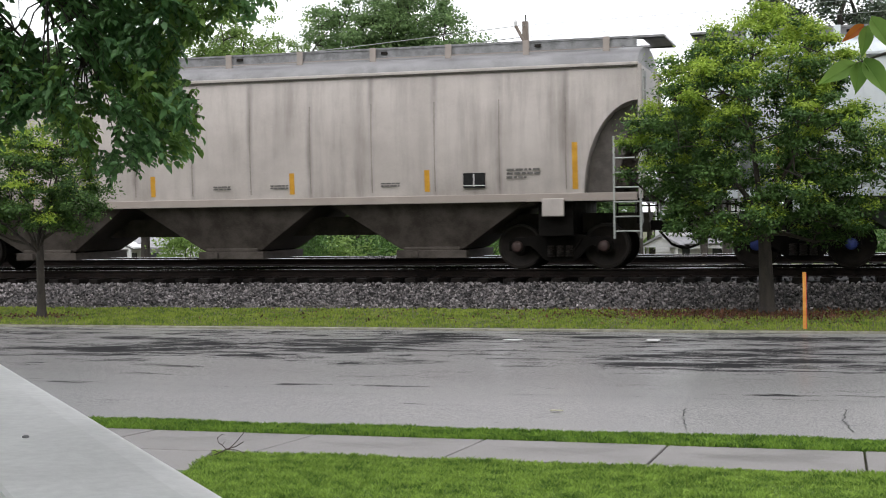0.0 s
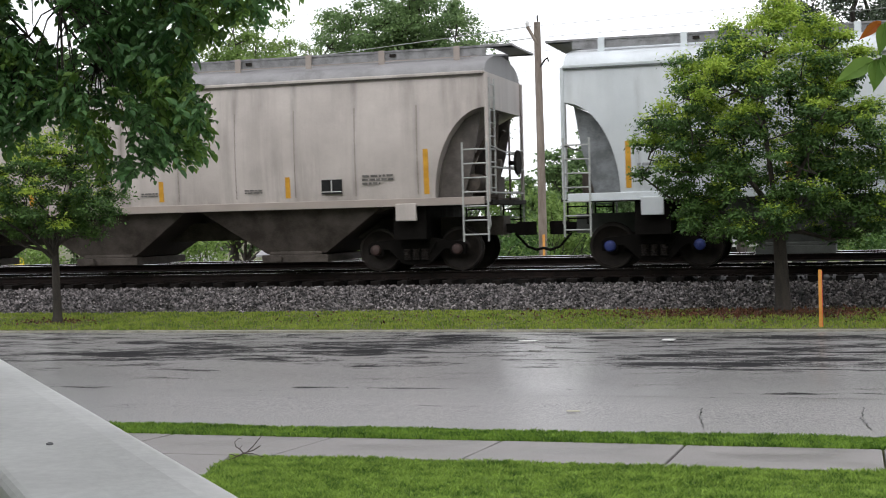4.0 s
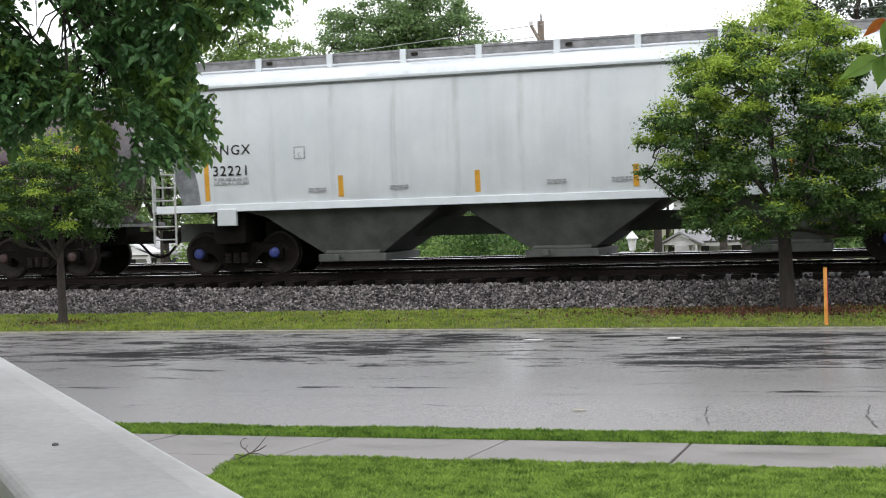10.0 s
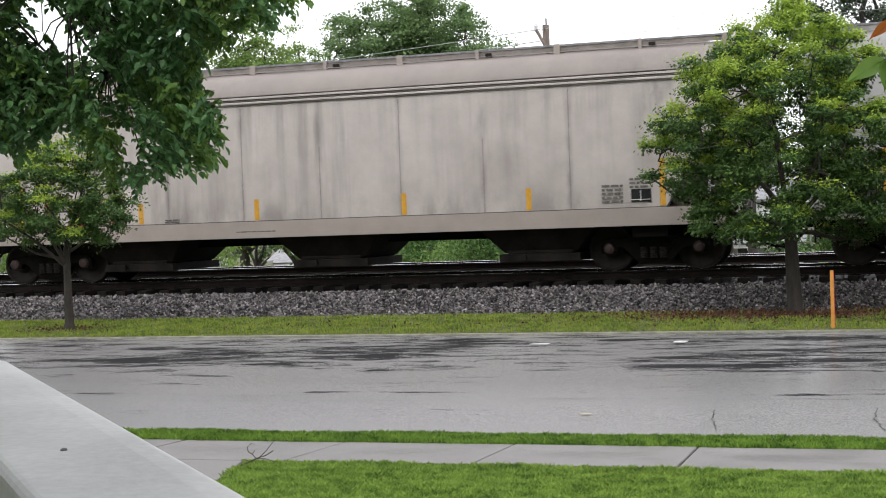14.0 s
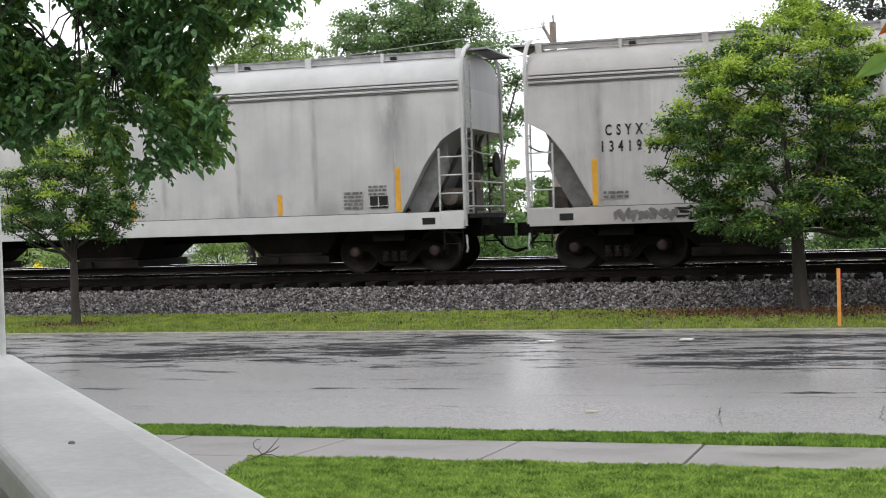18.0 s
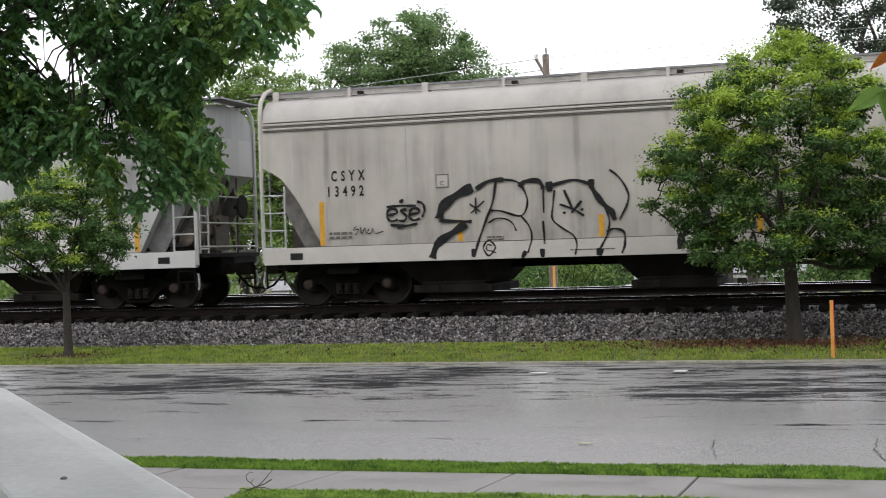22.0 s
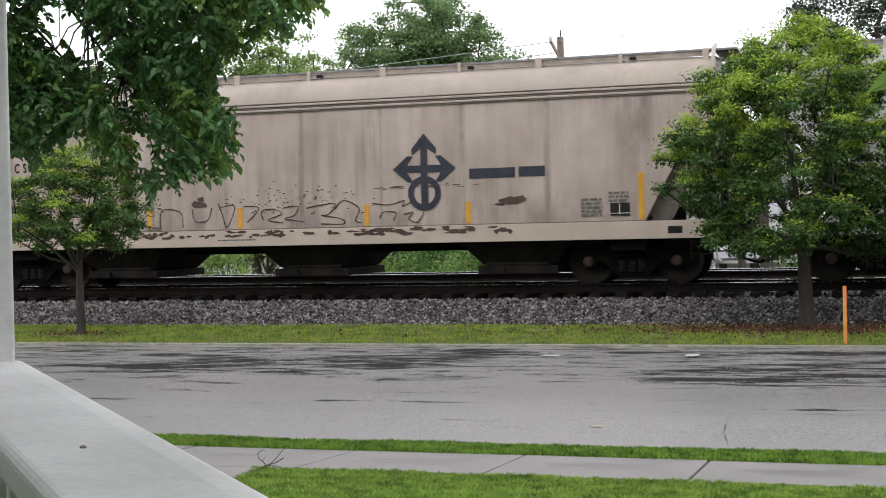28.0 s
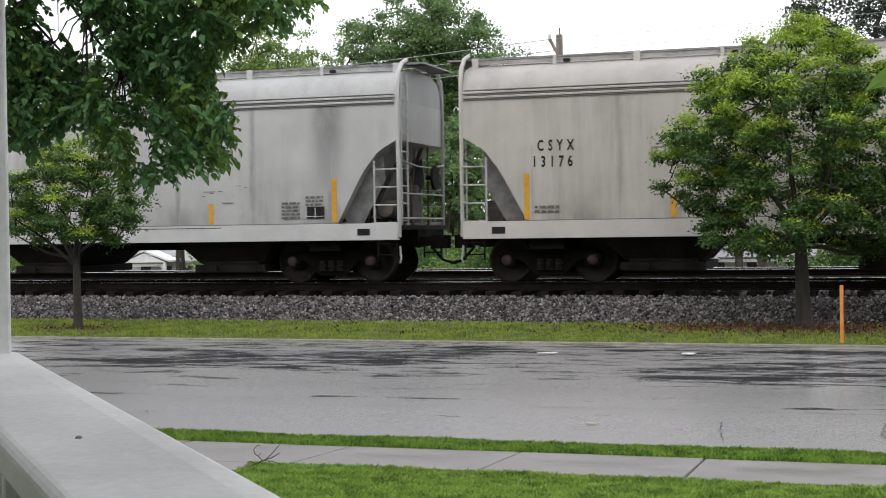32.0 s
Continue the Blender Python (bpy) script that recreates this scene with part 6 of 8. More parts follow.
    put([(0.04, [(10.15, 1.28), (10.1, 1.06), (10.01, 0.95)]), (0.04, [(10.16, 1.28), (10.23, 1.05), (10.33, 0.94)]), (0.1, [(10.17, 1.1), (10.16, 0.92)]), (0.045, [(10.26, 2.24), (10.34, 2.37), (10.49, 2.38), (10.58, 2.24), (10.54, 2.07), (10.4, 2.04), (10.28, 2.11), (10.26, 2.24)]), (0.05, [(10.25, 1.8), (10.33, 1.94), (10.48, 1.98), (10.63, 1.86), (10.67, 1.67), (10.63, 1.27), (10.59, 0.95)]), (0.06, [(10.34, 1.7), (10.48, 1.7)]), (0.06, [(10.69, 2.06), (10.76, 2.31), (10.93, 2.42), (11.08, 2.36), (11.12, 2.1), (11.07, 1.82), (11.04, 1.52)]), (0.04, [(10.71, 2.18), (10.72, 1.83), (10.69, 1.32)])])
    put([(0.06, [(11.13, 2.1), (11.23, 2.29), (11.37, 2.33), (11.48, 2.2), (11.48, 1.98)]), (0.03, [(10.92, 1.66), (10.92, 1.32)]), (0.04, [(10.92, 1.32), (10.96, 1.07), (11.09, 0.94)]), (0.08, [(10.93, 1.08), (10.95, 0.94)]), (0.04, [(11.48, 2.09), (11.42, 1.81), (11.35, 1.56), (11.36, 1.3), (11.44, 1.02), (11.55, 0.93)]), (0.09, [(11.35, 1.16), (11.26, 0.96)]), (0.09, [(11.4, 1.09), (11.48, 0.95)]), (0.09, [(11.53, 2.2), (11.65, 2.34), (11.94, 2.38), (12.17, 2.32), (12.2, 2.06), (12.17, 1.73), (12.14, 1.56)]), (0.045, [(11.37, 1.69), (11.58, 1.71), (11.86, 1.64), (12.14, 1.54), (12.31, 1.42), (12.31, 1.22), (12.26, 0.94)])])
    put([(0.05, [(11.77, 2.1), (11.8, 1.88)]), (0.04, [(11.6, 1.95), (11.81, 1.88), (11.95, 1.83)]), (0.05, [(11.97, 2.01), (11.76, 1.84)]), (0.05, [(12.39, 1.61), (12.46, 1.88), (12.59, 2.12), (12.78, 2.23), (12.97, 2.19), (13.08, 2.02), (13, 1.91)]), (0.1, [(12.48, 1.52), (12.53, 1.77), (12.66, 1.85), (12.88, 1.84), (13.01, 1.82)]), (0.03, [(12.67, 2.03), (12.84, 2.11), (12.94, 2.03)]), (0.03, [(12.56, 1.94), (12.78, 2)])])
    stroke(g, [(-half + x, z) for x, z in [(4.82, 1.14), (4.94, 1.28), (5.07, 1.13), (4.93, 0.97)]], 0.035, ys, closed=True)
    part("spray_tag", g, M["letter_black"], car, "large black outlined spray letters")
    strokes(car, half, ys, 0.05, [[(2.80, 1.86), (3.00, 1.90), (2.97, 1.98), (2.82, 1.97), (2.79, 1.82), (2.88, 1.74), (3.02, 1.77)], [(3.22, 1.97), (3.08, 1.95), (3.20, 1.84), (3.16, 1.74), (3.04, 1.75)], [(3.28, 1.86), (3.48, 1.90), (3.44, 1.98), (3.31, 1.96), (3.27, 1.82), (3.36, 1.74), (3.50, 1.78)],
                              [(2.78, 2.03), (3.1, 2.05), (3.42, 2.03)], [(2.86, 1.66), (3.2, 1.64), (3.44, 1.67), (3.0, 1.60)], [(3.44, 2.12), (3.56, 2.08), (3.60, 1.94), (3.54, 1.80)], [(3.06, 2.12), (3.14, 2.17), (3.10, 2.10)]], M["letter_black"], "small black sprayed tag")
    strokes(car, half, ys, 0.018, [[(2.10, 1.66), (2.04, 1.58), (2.16, 1.60), (2.08, 1.48)], [(2.20, 1.64), (2.22, 1.50), (2.30, 1.62), (2.32, 1.50)], [(2.38, 1.60), (2.34, 1.50), (2.44, 1.52), (2.46, 1.60), (2.52, 1.50), (2.70, 1.54)]], M["letter_black"], "thin black sprayed scrawl")
    part("paint_patch", G().prism([(-half + 12.33, 1.03), (-half + 13.7, 1.0), (-half + 13.7, 1.04), (-half + 14.0, 1.11), (-half + 13.7, 1.18), (-half + 13.7, 1.23), (-half + 12.5, 1.22), (-half + 12.36, 1.15)], ys - 0.004, ys, "y"), M["letter_black"], car, "black painted patch on the sill")


def emblem(car, half, yn):
    """A dark cross of arrows over a ring, dark word bars, and scrawl below."""
    y, x, z = yn - 0.008, 2.72, 2.42
    k = M["letter_navy"]
    g = G()
    g.box(x - 0.075, x + 0.075, y, y + 0.004, 1.62, 2.98)
    g.box(x - 0.5, x + 0.5, y - 0.001, y + 0.004, z - 0.075, z + 0.075)
    def head(cx, cz, dx, dz):
        px, pz = -dz, dx
        return [(cx + dx * .22, cz + dz * .22), (cx - dx * .10 + px * .27, cz - dz * .10 + pz * .27), (cx - dx * .22 + px * .26, cz - dz * .22 + pz * .26), (cx - dx * .05, cz - dz * .05),
                (cx - dx * .22 - px * .26, cz - dz * .22 - pz * .26), (cx - dx * .10 - px * .27, cz - dz * .10 - pz * .27)]
    for cx, cz, dx, dz in ((x, 2.93, 0, 1), (x - 0.46, z, -1, 0), (x + 0.46, z, 1, 0)):
        p = head(cx, cz, dx, dz)
        g.add([(a, y - 0.002, b) for a, b in p], [(0, 1, 2, 3), (0, 3, 4, 5)])
    for i in range(28):
        a, b = 2 * math.pi * i / 28, 2 * math.pi * (i + 1) / 28
        g.add([(x + r * math.cos(t), y - 0.003, 1.92 + r * math.sin(t)) for t in (a, b) for r in (0.23, 0.355)], [(0, 1, 3, 2)])
    part("emblem", g, k, car, "dark emblem of three arrows over a ring")
    part("word_bar", G().box(3.68, 4.64, y, y + 0.004, 2.19, 2.39), k, car, "dark painted word bar")
    part("word_bar", G().box(4.72, 5.26, y, y + 0.004, 2.20, 2.40), k, car, "dark painted word bar")
    strokes(car, half, yn, 0.022, [[(5.22, 1.31), (5.27, 1.71), (5.71, 1.66), (5.77, 1.33)], [(6.0, 1.72), (6.07, 1.46), (6.36, 1.48), (6.47, 1.74)], [(6.62, 1.83), (6.72, 1.57), (6.82, 1.31), (7.01, 1.76), (6.65, 1.74)], [(7.29, 1.4), (7.58, 1.71), (7.22, 1.75)],
                                   [(7.67, 1.45), (7.64, 1.65), (7.93, 1.67), (8.1, 1.57), (7.78, 1.45), (8.13, 1.38)], [(8.14, 1.7), (8.48, 1.72), (8.38, 1.53), (8.17, 1.47), (8.61, 1.39)]], M["letter_rust"], "thin dark sprayed outlines")
    strokes(car, half, yn, 0.024, [[(8.66, 1.68), (9.31, 1.76), (9.17, 1.54), (9.0, 1.52), (9.44, 1.44), (9.5, 1.33), (8.99, 1.34)], [(9.31, 1.64), (9.51, 1.82), (9.85, 1.65), (9.77, 1.4), (9.91, 1.34)], [(10.15, 1.74), (10.52, 1.7), (10.85, 1.78), (10.81, 1.66), (11.1, 1.80)],
                                   [(10.31, 1.42), (10.38, 1.55), (10.65, 1.54), (10.61, 1.38)], [(10.84, 1.5), (11.04, 1.53), (10.94, 1.41), (11.13, 1.33), (11.27, 1.53)]], M["letter_rust"], "thin dark sprayed outlines")
    rr = random.Random(4)
    g = G()
    def blot(cx, cz, w, h, yy):
        pts = []
        for i in range(11):
            a = 2 * math.pi * i / 11
            s = rr.uniform(0.45, 1.1)
            pts.append((cx + math.cos(a) * w * s, yy - 0.004, cz + math.sin(a) * h * s))
        g.add(pts, [tuple(range(11))])
    for cx, cz, w, h in ((-half + 3.3, 1.80, .2, .13), (-half + 6.2, 1.82, .22, .10), (-half + 6.2, 1.92, .09, .08), (-half + 13.15, 1.72, .30, .09), (-half + 13.3, 1.78, .17, .05), (-half + 12.9, 1.66, .16, .03)):
        blot(cx, cz, w, h, yn)
    for i in range(110):
        blot(-half + rr.gauss(8.4, .75), rr.gauss(1.86, .16), rr.uniform(.012, .05), rr.uniform(.006, .018), yn)
    for i in range(30):
        blot(-half + rr.uniform(10.2, 12.4), rr.gauss(2.06, .02), rr.uniform(.03, .12), rr.uniform(.006, .014), yn)
    for i in range(80):
        blot(-half + rr.uniform(2.2, 13.2), rr.uniform(1.10, 1.22), rr.uniform(.04, .20), rr.uniform(.015, .05), -1.592)
    for cx in (2.9, 5.1, 5.5, 8.1, 9.2, 11.4, 11.9, 12.3, 12.8, 13.1):
        blot(-half + cx, rr.uniform(1.08, 1.18), rr.uniform(.06, .13), rr.uniform(.05, .08), -1.593)
    for i in range(6):
        blot(-half + 9.85 + i * 0.21, 1.10 + 0.09 * math.sin(math.pi * i / 5), .19, .05, -1.594)
    part("paint_loss", g, M["letter_rust"], car, "dark patches of lost paint")


def patch_plate(car, half, yn):
    part("repair_patch", G().box(-half + 2.19, -half + 3.18, yn - 0.006, yn + 0.01, 1.33, 1.80), M["cool_paint_clean"], car, "pale repaired patch")
    part("repair_patch", G().box(-half + 1.47, -half + 1.91, yn - 0.006, yn + 0.01, 1.59, 1.99), M["cool_paint_clean"], car, "pale repaired patch")


def tone_band(car, half, yn):
    tags_top(car, half, yn)
    g = G()
    zs = [1.27 + 0.68 * j / 5 for j in range(6)]
    g.add([(x, -sec_y(sec_flat, z) - 0.0015, z) for x in (-half + 1.36, half - 1.4) for z in zs], [(j, 6 + j, 7 + j, j + 1) for j in range(5)])
    part("repaint_band", g, M["cream_band"], car, "newer pale paint band")


def scuffs(car, half, yn):
    rr = random.Random(9)
    g = G()
    for i in range(26):
        x, z = rr.uniform(-half + 2, half - 3), rr.choice((rr.uniform(1.9, 2.1), rr.uniform(1.5, 2.5)))
        g.box(x, x + rr.uniform(.06, .3), yn - 0.003, yn, z, z + rr.uniform(.008, .02))
    part("scuffs", g, M["letter_grey"], car)
    part("rust_line", G().box(-half + 6, half - 4, -1.594, -1.585, 1.19, 1.205), M["cap_rust"], car)


M["cream_band"] = surface("newer cream grey paint", (0.45, 0.44, 0.415), (0.54, 0.53, 0.50), 1.2, (0.4, 0.55), bump=0.0)
M["letter_grey"] = surface("thin grey spray paint", (0.10, 0.095, 0.09), (0.17, 0.16, 0.15), 8, (0.5, 0.6), bump=0.0)
M["letter_navy"] = surface("dark navy paint", (0.014, 0.016, 0.028), (0.03, 0.032, 0.05), 6, (0.4, 0.55), bump=0.0)
M["letter_rust"] = surface("bare rusted steel", (0.045, 0.022, 0.018), (0.08, 0.045, 0.035), 9, (0.6, 0.7), bump=0.1)

BIG = "weathered tan covered hopper car with arched ends and yellow strips"
covered_hopper("round", BIG, -21.50, -3.75, "tan_paint", "", "", hopper="hopper_tan")
covered_hopper("round", "clean pale grey covered hopper car with arched ends", -2.36, 15.40, "pale_paint", "BNGX", "32269", "cap_blue", "hopper_grey")
covered_hopper("round", "weathered tan covered hopper car with black spray tags", 16.75, 34.50, "tan_paint", "BNGX", "30597", hopper="hopper_tan", extra=tags_small)
covered_hopper("round", "clean pale grey covered hopper car with white ladders", 36.10, 53.88, "pale_paint", "", "", "cap_blue", "hopper_grey")
gondola(55.62, 70.26)
tank_car(71.80, 88.30)
covered_hopper("round", "clean pale grey covered hopper car with black numbers", 89.80, 107.55, "pale_paint", "BNGX", "32221", "cap_blue", "hopper_grey")
covered_hopper("flat", "grimy tan covered hopper car with straight side sill", 108.75, 125.80, "tan_paint", "CSYX", "12790", strips=(4.21, 7.04, 10.23, 13.0), raise_text=0.06)
covered_hopper("flat", "grimy tan covered hopper car with a red spray tag", 127.20, 144.28, "tan_paint", "CSYX", "12642", extra=tags_red, strips=(4.32, 7.07, 10.37, 13.0), raise_text=0.08)
covered_hopper("flat", "grimy grey covered hopper car with rain streaks", 145.68, 162.75, "dull_paint", "CSYX", "12415")
covered_hopper("flat", "dull grey covered hopper car with black numbers", 164.08, 181.15, "cool_paint", "CSYX", "13164", strips=(4.2, 6.94, 9.54, 13.02))
covered_hopper("flat", "dull grey covered hopper car with scrawl along its sill", 182.52, 199.58, "dull_paint", "CSYX", "13419", extra=tags_sill, strips=(4.16, 6.86, 9.69, 12.77))
covered_hopper("flat", "two-tone grey covered hopper car with spray scrawl", 200.88, 217.95, "cool_paint", "CSYX", "12654", extra=tone_band, strips=(4.34, 7.18, 10.17, 12.9))
covered_hopper("flat", "grey-tan covered hopper car with huge outlined spray letters", 219.56, 236.70, "warm_paint", "CSYX", "13492", extra=tags_big, strips=(4.34, 7.24, 10.30, 12.9), raise_text=-0.03)
covered_hopper("round", "pale silver covered hopper car with arched ends", 238.10, 255.85, "cool_paint", "BNGX", "31772", "cap_blue", "hopper_dark")
covered_hopper("round", "warm pale grey covered hopper car with arched ends", 257.05, 274.80, "warm_paint", "BNGX", "30040", hopper="hopper_tan")
covered_hopper("flat", "pinkish beige covered hopper car with a dark arrow emblem", 276.05, 293.20, "pink_paint", "CSYX", "12814", extra=emblem, strips=(4.96, 7.13, 10.02, 12.22))
covered_hopper("flat", "dull grey covered hopper car with repaired patches", 294.56, 311.62, "dull_paint", "CSYX", "12781", extra=patch_plate, strips=(4.08, 7.08, 10.01, 12.9), raise_text=0.03)
covered_hopper("flat", "cool grey covered hopper car with fine scuffs", 312.93, 330.08, "cool_paint", "CSYX", "13425", extra=scuffs, strips=(4.20, 7.10, 10.11, 12.9), raise_text=-0.14)
covered_hopper("flat", "warm grey covered hopper car with black numbers", 331.48, 348.55, "warm_paint", "CSYX", "13176")
# ---- porch railing and post beside the camera ----
def porch():
    rail = thing("porch_railing", "white painted wooden porch railing with a broad top board", "railing", pose(-0.905, 1.43, EYE - 0.25, 0, 0, -48.4))
    # along local x the board runs from the post towards the house
    part("top_board", G().prism([(-0.082, -0.045), (-0.082, -0.008), (-0.074, 0.0), (0.070, 0.0), (0.104, -0.003), (0.113, -0.010), (0.113, -0.045)], -1.335, 1.6, "x"), M["white_paint"], rail, bevel=0.006)
    part("side_board", G().box(-1.34, 1.6, 0.010, 0.030, -0.16, -0.042), M["white_paint"], rail, bevel=0.006)
    part("screw_head", G().lathe([(-0.001, 0.0042), (0.002, 0.004), (0.003, 0.002)], "z", 12, (0.0, 0.0, 0.0)), M["roof_dark"], rail, "grey screw head")
    for i in range(9):
        part("baluster", lambda: G().box(-0.016, 0.016, -0.05, -0.018, -0.80, -0.041), M["white_paint"], rail, bevel=0.004, key="baluster", m=pose(-1.2 + i * 0.30, 0, 0))
    part("bottom_rail", G().box(-1.34, 1.6, -0.06, -0.008, -0.86, -0.80), M["white_paint"], rail, bevel=0.005)
    post = thing("porch_post", "white painted square porch post at the railing's end", "post", pose(-1.765, 2.455, 0.5, 0, 0, -48.4))
    part("shaft", G().box(-0.05, 0.05, -0.05, 0.05, 0.0, 2.6), M["white_paint"], post, bevel=0.006)
    part("base_block", G().box(-0.065, 0.065, -0.065, 0.065, 0.0, 0.15), M["white_paint"], post, bevel=0.008)
    # unseen floor, coloured dark to cut the bounce onto the railing
    M["deck"] = surface("dark unseen deck boards", (0.06, 0.055, 0.05), (0.11, 0.10, 0.09), 5, (0.4, 0.6), bump=0.2)
    deck = tagged(part("porch_floor", G().box(-4.5, 3.0, -2.6, -0.06, 0.44, 0.50).prism([(-4.5, -0.06), (0.6, -0.06), (-2.1, 2.75), (-4.5, 2.75)], 0.44, 0.50, "z"), M["deck"]), "unseen dark wooden porch floor", "floor", kind="structure")
    M["siding"] = surface("pale house wall", (0.55, 0.55, 0.53), (0.64, 0.64, 0.62), 2, (0.5, 0.7), bump=0.1)
    tagged(part("house_wall", G().box(-6, 6, -2.9, -2.6, 0.0, 6.0), M["siding"]), "pale house wall behind the porch", "wall", kind="structure")
    # unseen ceiling, reaching out far enough to shade the railing
    tagged(part("porch_ceiling", G().prism([(-4.7, -2.6), (3.2, -2.6), (3.2, 0.35), (0.45, 0.35), (-1.75, 2.75), (-4.7, 2.75)], 3.05, 3.2, "z"), M["siding"]), "unseen white porch ceiling that shades the railing", "ceiling", kind="structure")


porch()
# ---- plants ----
def leaf_mesh(name, pos, size, seed, slim=0.5, droop=0.0, fold=0.25, way=None, face=None, simple=False):
    """Many folded pointed leaves as one mesh; pos: (n, 3), size: (n). way and face: where each leaf points and what its upper side looks to."""
    rs = np.random.RandomState(seed)
    n = len(pos)
    d = rs.normal(size=(n, 3)) if way is None else np.array(way, float)
    d[:, 2] -= droop
    d /= np.linalg.norm(d, axis=1)[:, None] + 1e-9
    up = rs.normal(size=(n, 3)) + np.array((0, 0, 1.0)) if face is None else np.array(face, float)
    side = np.cross(d, up)
    side /= np.linalg.norm(side, axis=1)[:, None] + 1e-9
    nrm = np.cross(side, d)
    s = size[:, None]
    w = slim * 0.5
    if simple:
        mid = pos + d * s * 0.45
        V = np.stack([pos, mid + side * s * w, pos + d * s, mid - side * s * w], 1).reshape(-1, 3)
        i = np.arange(n) * 4
        F = np.stack([i, i + 1, i + 2, i + 3], 1)
    else:
        tip = pos + d * s - nrm * s * 0.10
        l1 = pos + d * s * 0.30 + side * s * w + nrm * s * fold * w
        r1 = pos + d * s * 0.30 - side * s * w + nrm * s * fold * w
        l2 = pos + d * s * 0.68 + side * s * w * 0.75 + nrm * s * fold * w
        r2 = pos + d * s * 0.68 - side * s * w * 0.75 + nrm * s * fold * w
        V = np.stack([pos, l1, l2, tip, r2, r1], 1).reshape(-1, 3)
        i = np.arange(n) * 6
        F = np.concatenate([np.stack([i, i + 1, i + 2, i + 3], 1), np.stack([i, i + 3, i + 4, i + 5], 1)])
    me = bpy.data.meshes.new(name)
    me.vertices.add(len(V))
    me.vertices.foreach_set("co", V.ravel())
    me.loops.add(F.size)
    me.loops.foreach_set("vertex_index", F.ravel().astype(np.int32))
    me.polygons.add(len(F))
    me.polygons.foreach_set("loop_start", np.arange(0, F.size, 4, dtype=np.int32))
    me.update(calc_edges=True)
    return me


def leaves(name, pos, size, material, parent, seed, label="", **kw):
    me = leaf_mesh(name, np.array(pos), np.array(size), seed, **kw)
    me.materials.append(material)
    ob = new(name, me)
    ob.parent = parent
    if label:
        ob["label"] = label
    return ob


M["leaf_dark"] = leafy("dark green leaves", (0.046, 0.118, 0.043), (0.155, 0.305, 0.108), 1.5, 0.44, 0.42)
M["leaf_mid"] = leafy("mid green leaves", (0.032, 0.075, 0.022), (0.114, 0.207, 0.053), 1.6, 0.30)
M["leaf_bright"] = leafy("bright mid green leaves", (0.075, 0.15, 0.034), (0.20, 0.33, 0.075), 1.6, 0.42, 0.35)
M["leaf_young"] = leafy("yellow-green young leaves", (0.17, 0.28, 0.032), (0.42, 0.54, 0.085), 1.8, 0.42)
M["leaf_far"] = leafy("distant green leaves", (0.090, 0.155, 0.062), (0.225, 0.335, 0.135), 0.5, 0.5)
M["leaf_far_light"] = leafy("distant light green leaves", (0.13, 0.21, 0.055), (0.28, 0.40, 0.12), 0.5, 0.4)
M["leaf_far_grey"] = leafy("distant dark leaves", (0.035, 0.055, 0.035), (0.085, 0.115, 0.07), 0.5, 0.25)
M["leaf_shrub"] = leafy("shrub leaves", (0.040, 0.090, 0.026), (0.13, 0.23, 0.062), 0.9, 0.35)
M["leaf_red"] = leafy("red-orange leaf", (0.30, 0.06, 0.02), (0.45, 0.16, 0.03), 6, 0.4)


def limb(g, a, b, r0, r1, rs, bend=0.12):
    a, b = np.array(a, float), np.array(b, float)
    m1 = a + (b - a) * 0.35 + rs.normal(size=3) * bend * np.linalg.norm(b - a) * 0.5
    m2 = a + (b - a) * 0.7 + rs.normal(size=3) * bend * np.linalg.norm(b - a) * 0.5
    g.tube([a, m1, m2, b], r0, 6, r1)
    return m2


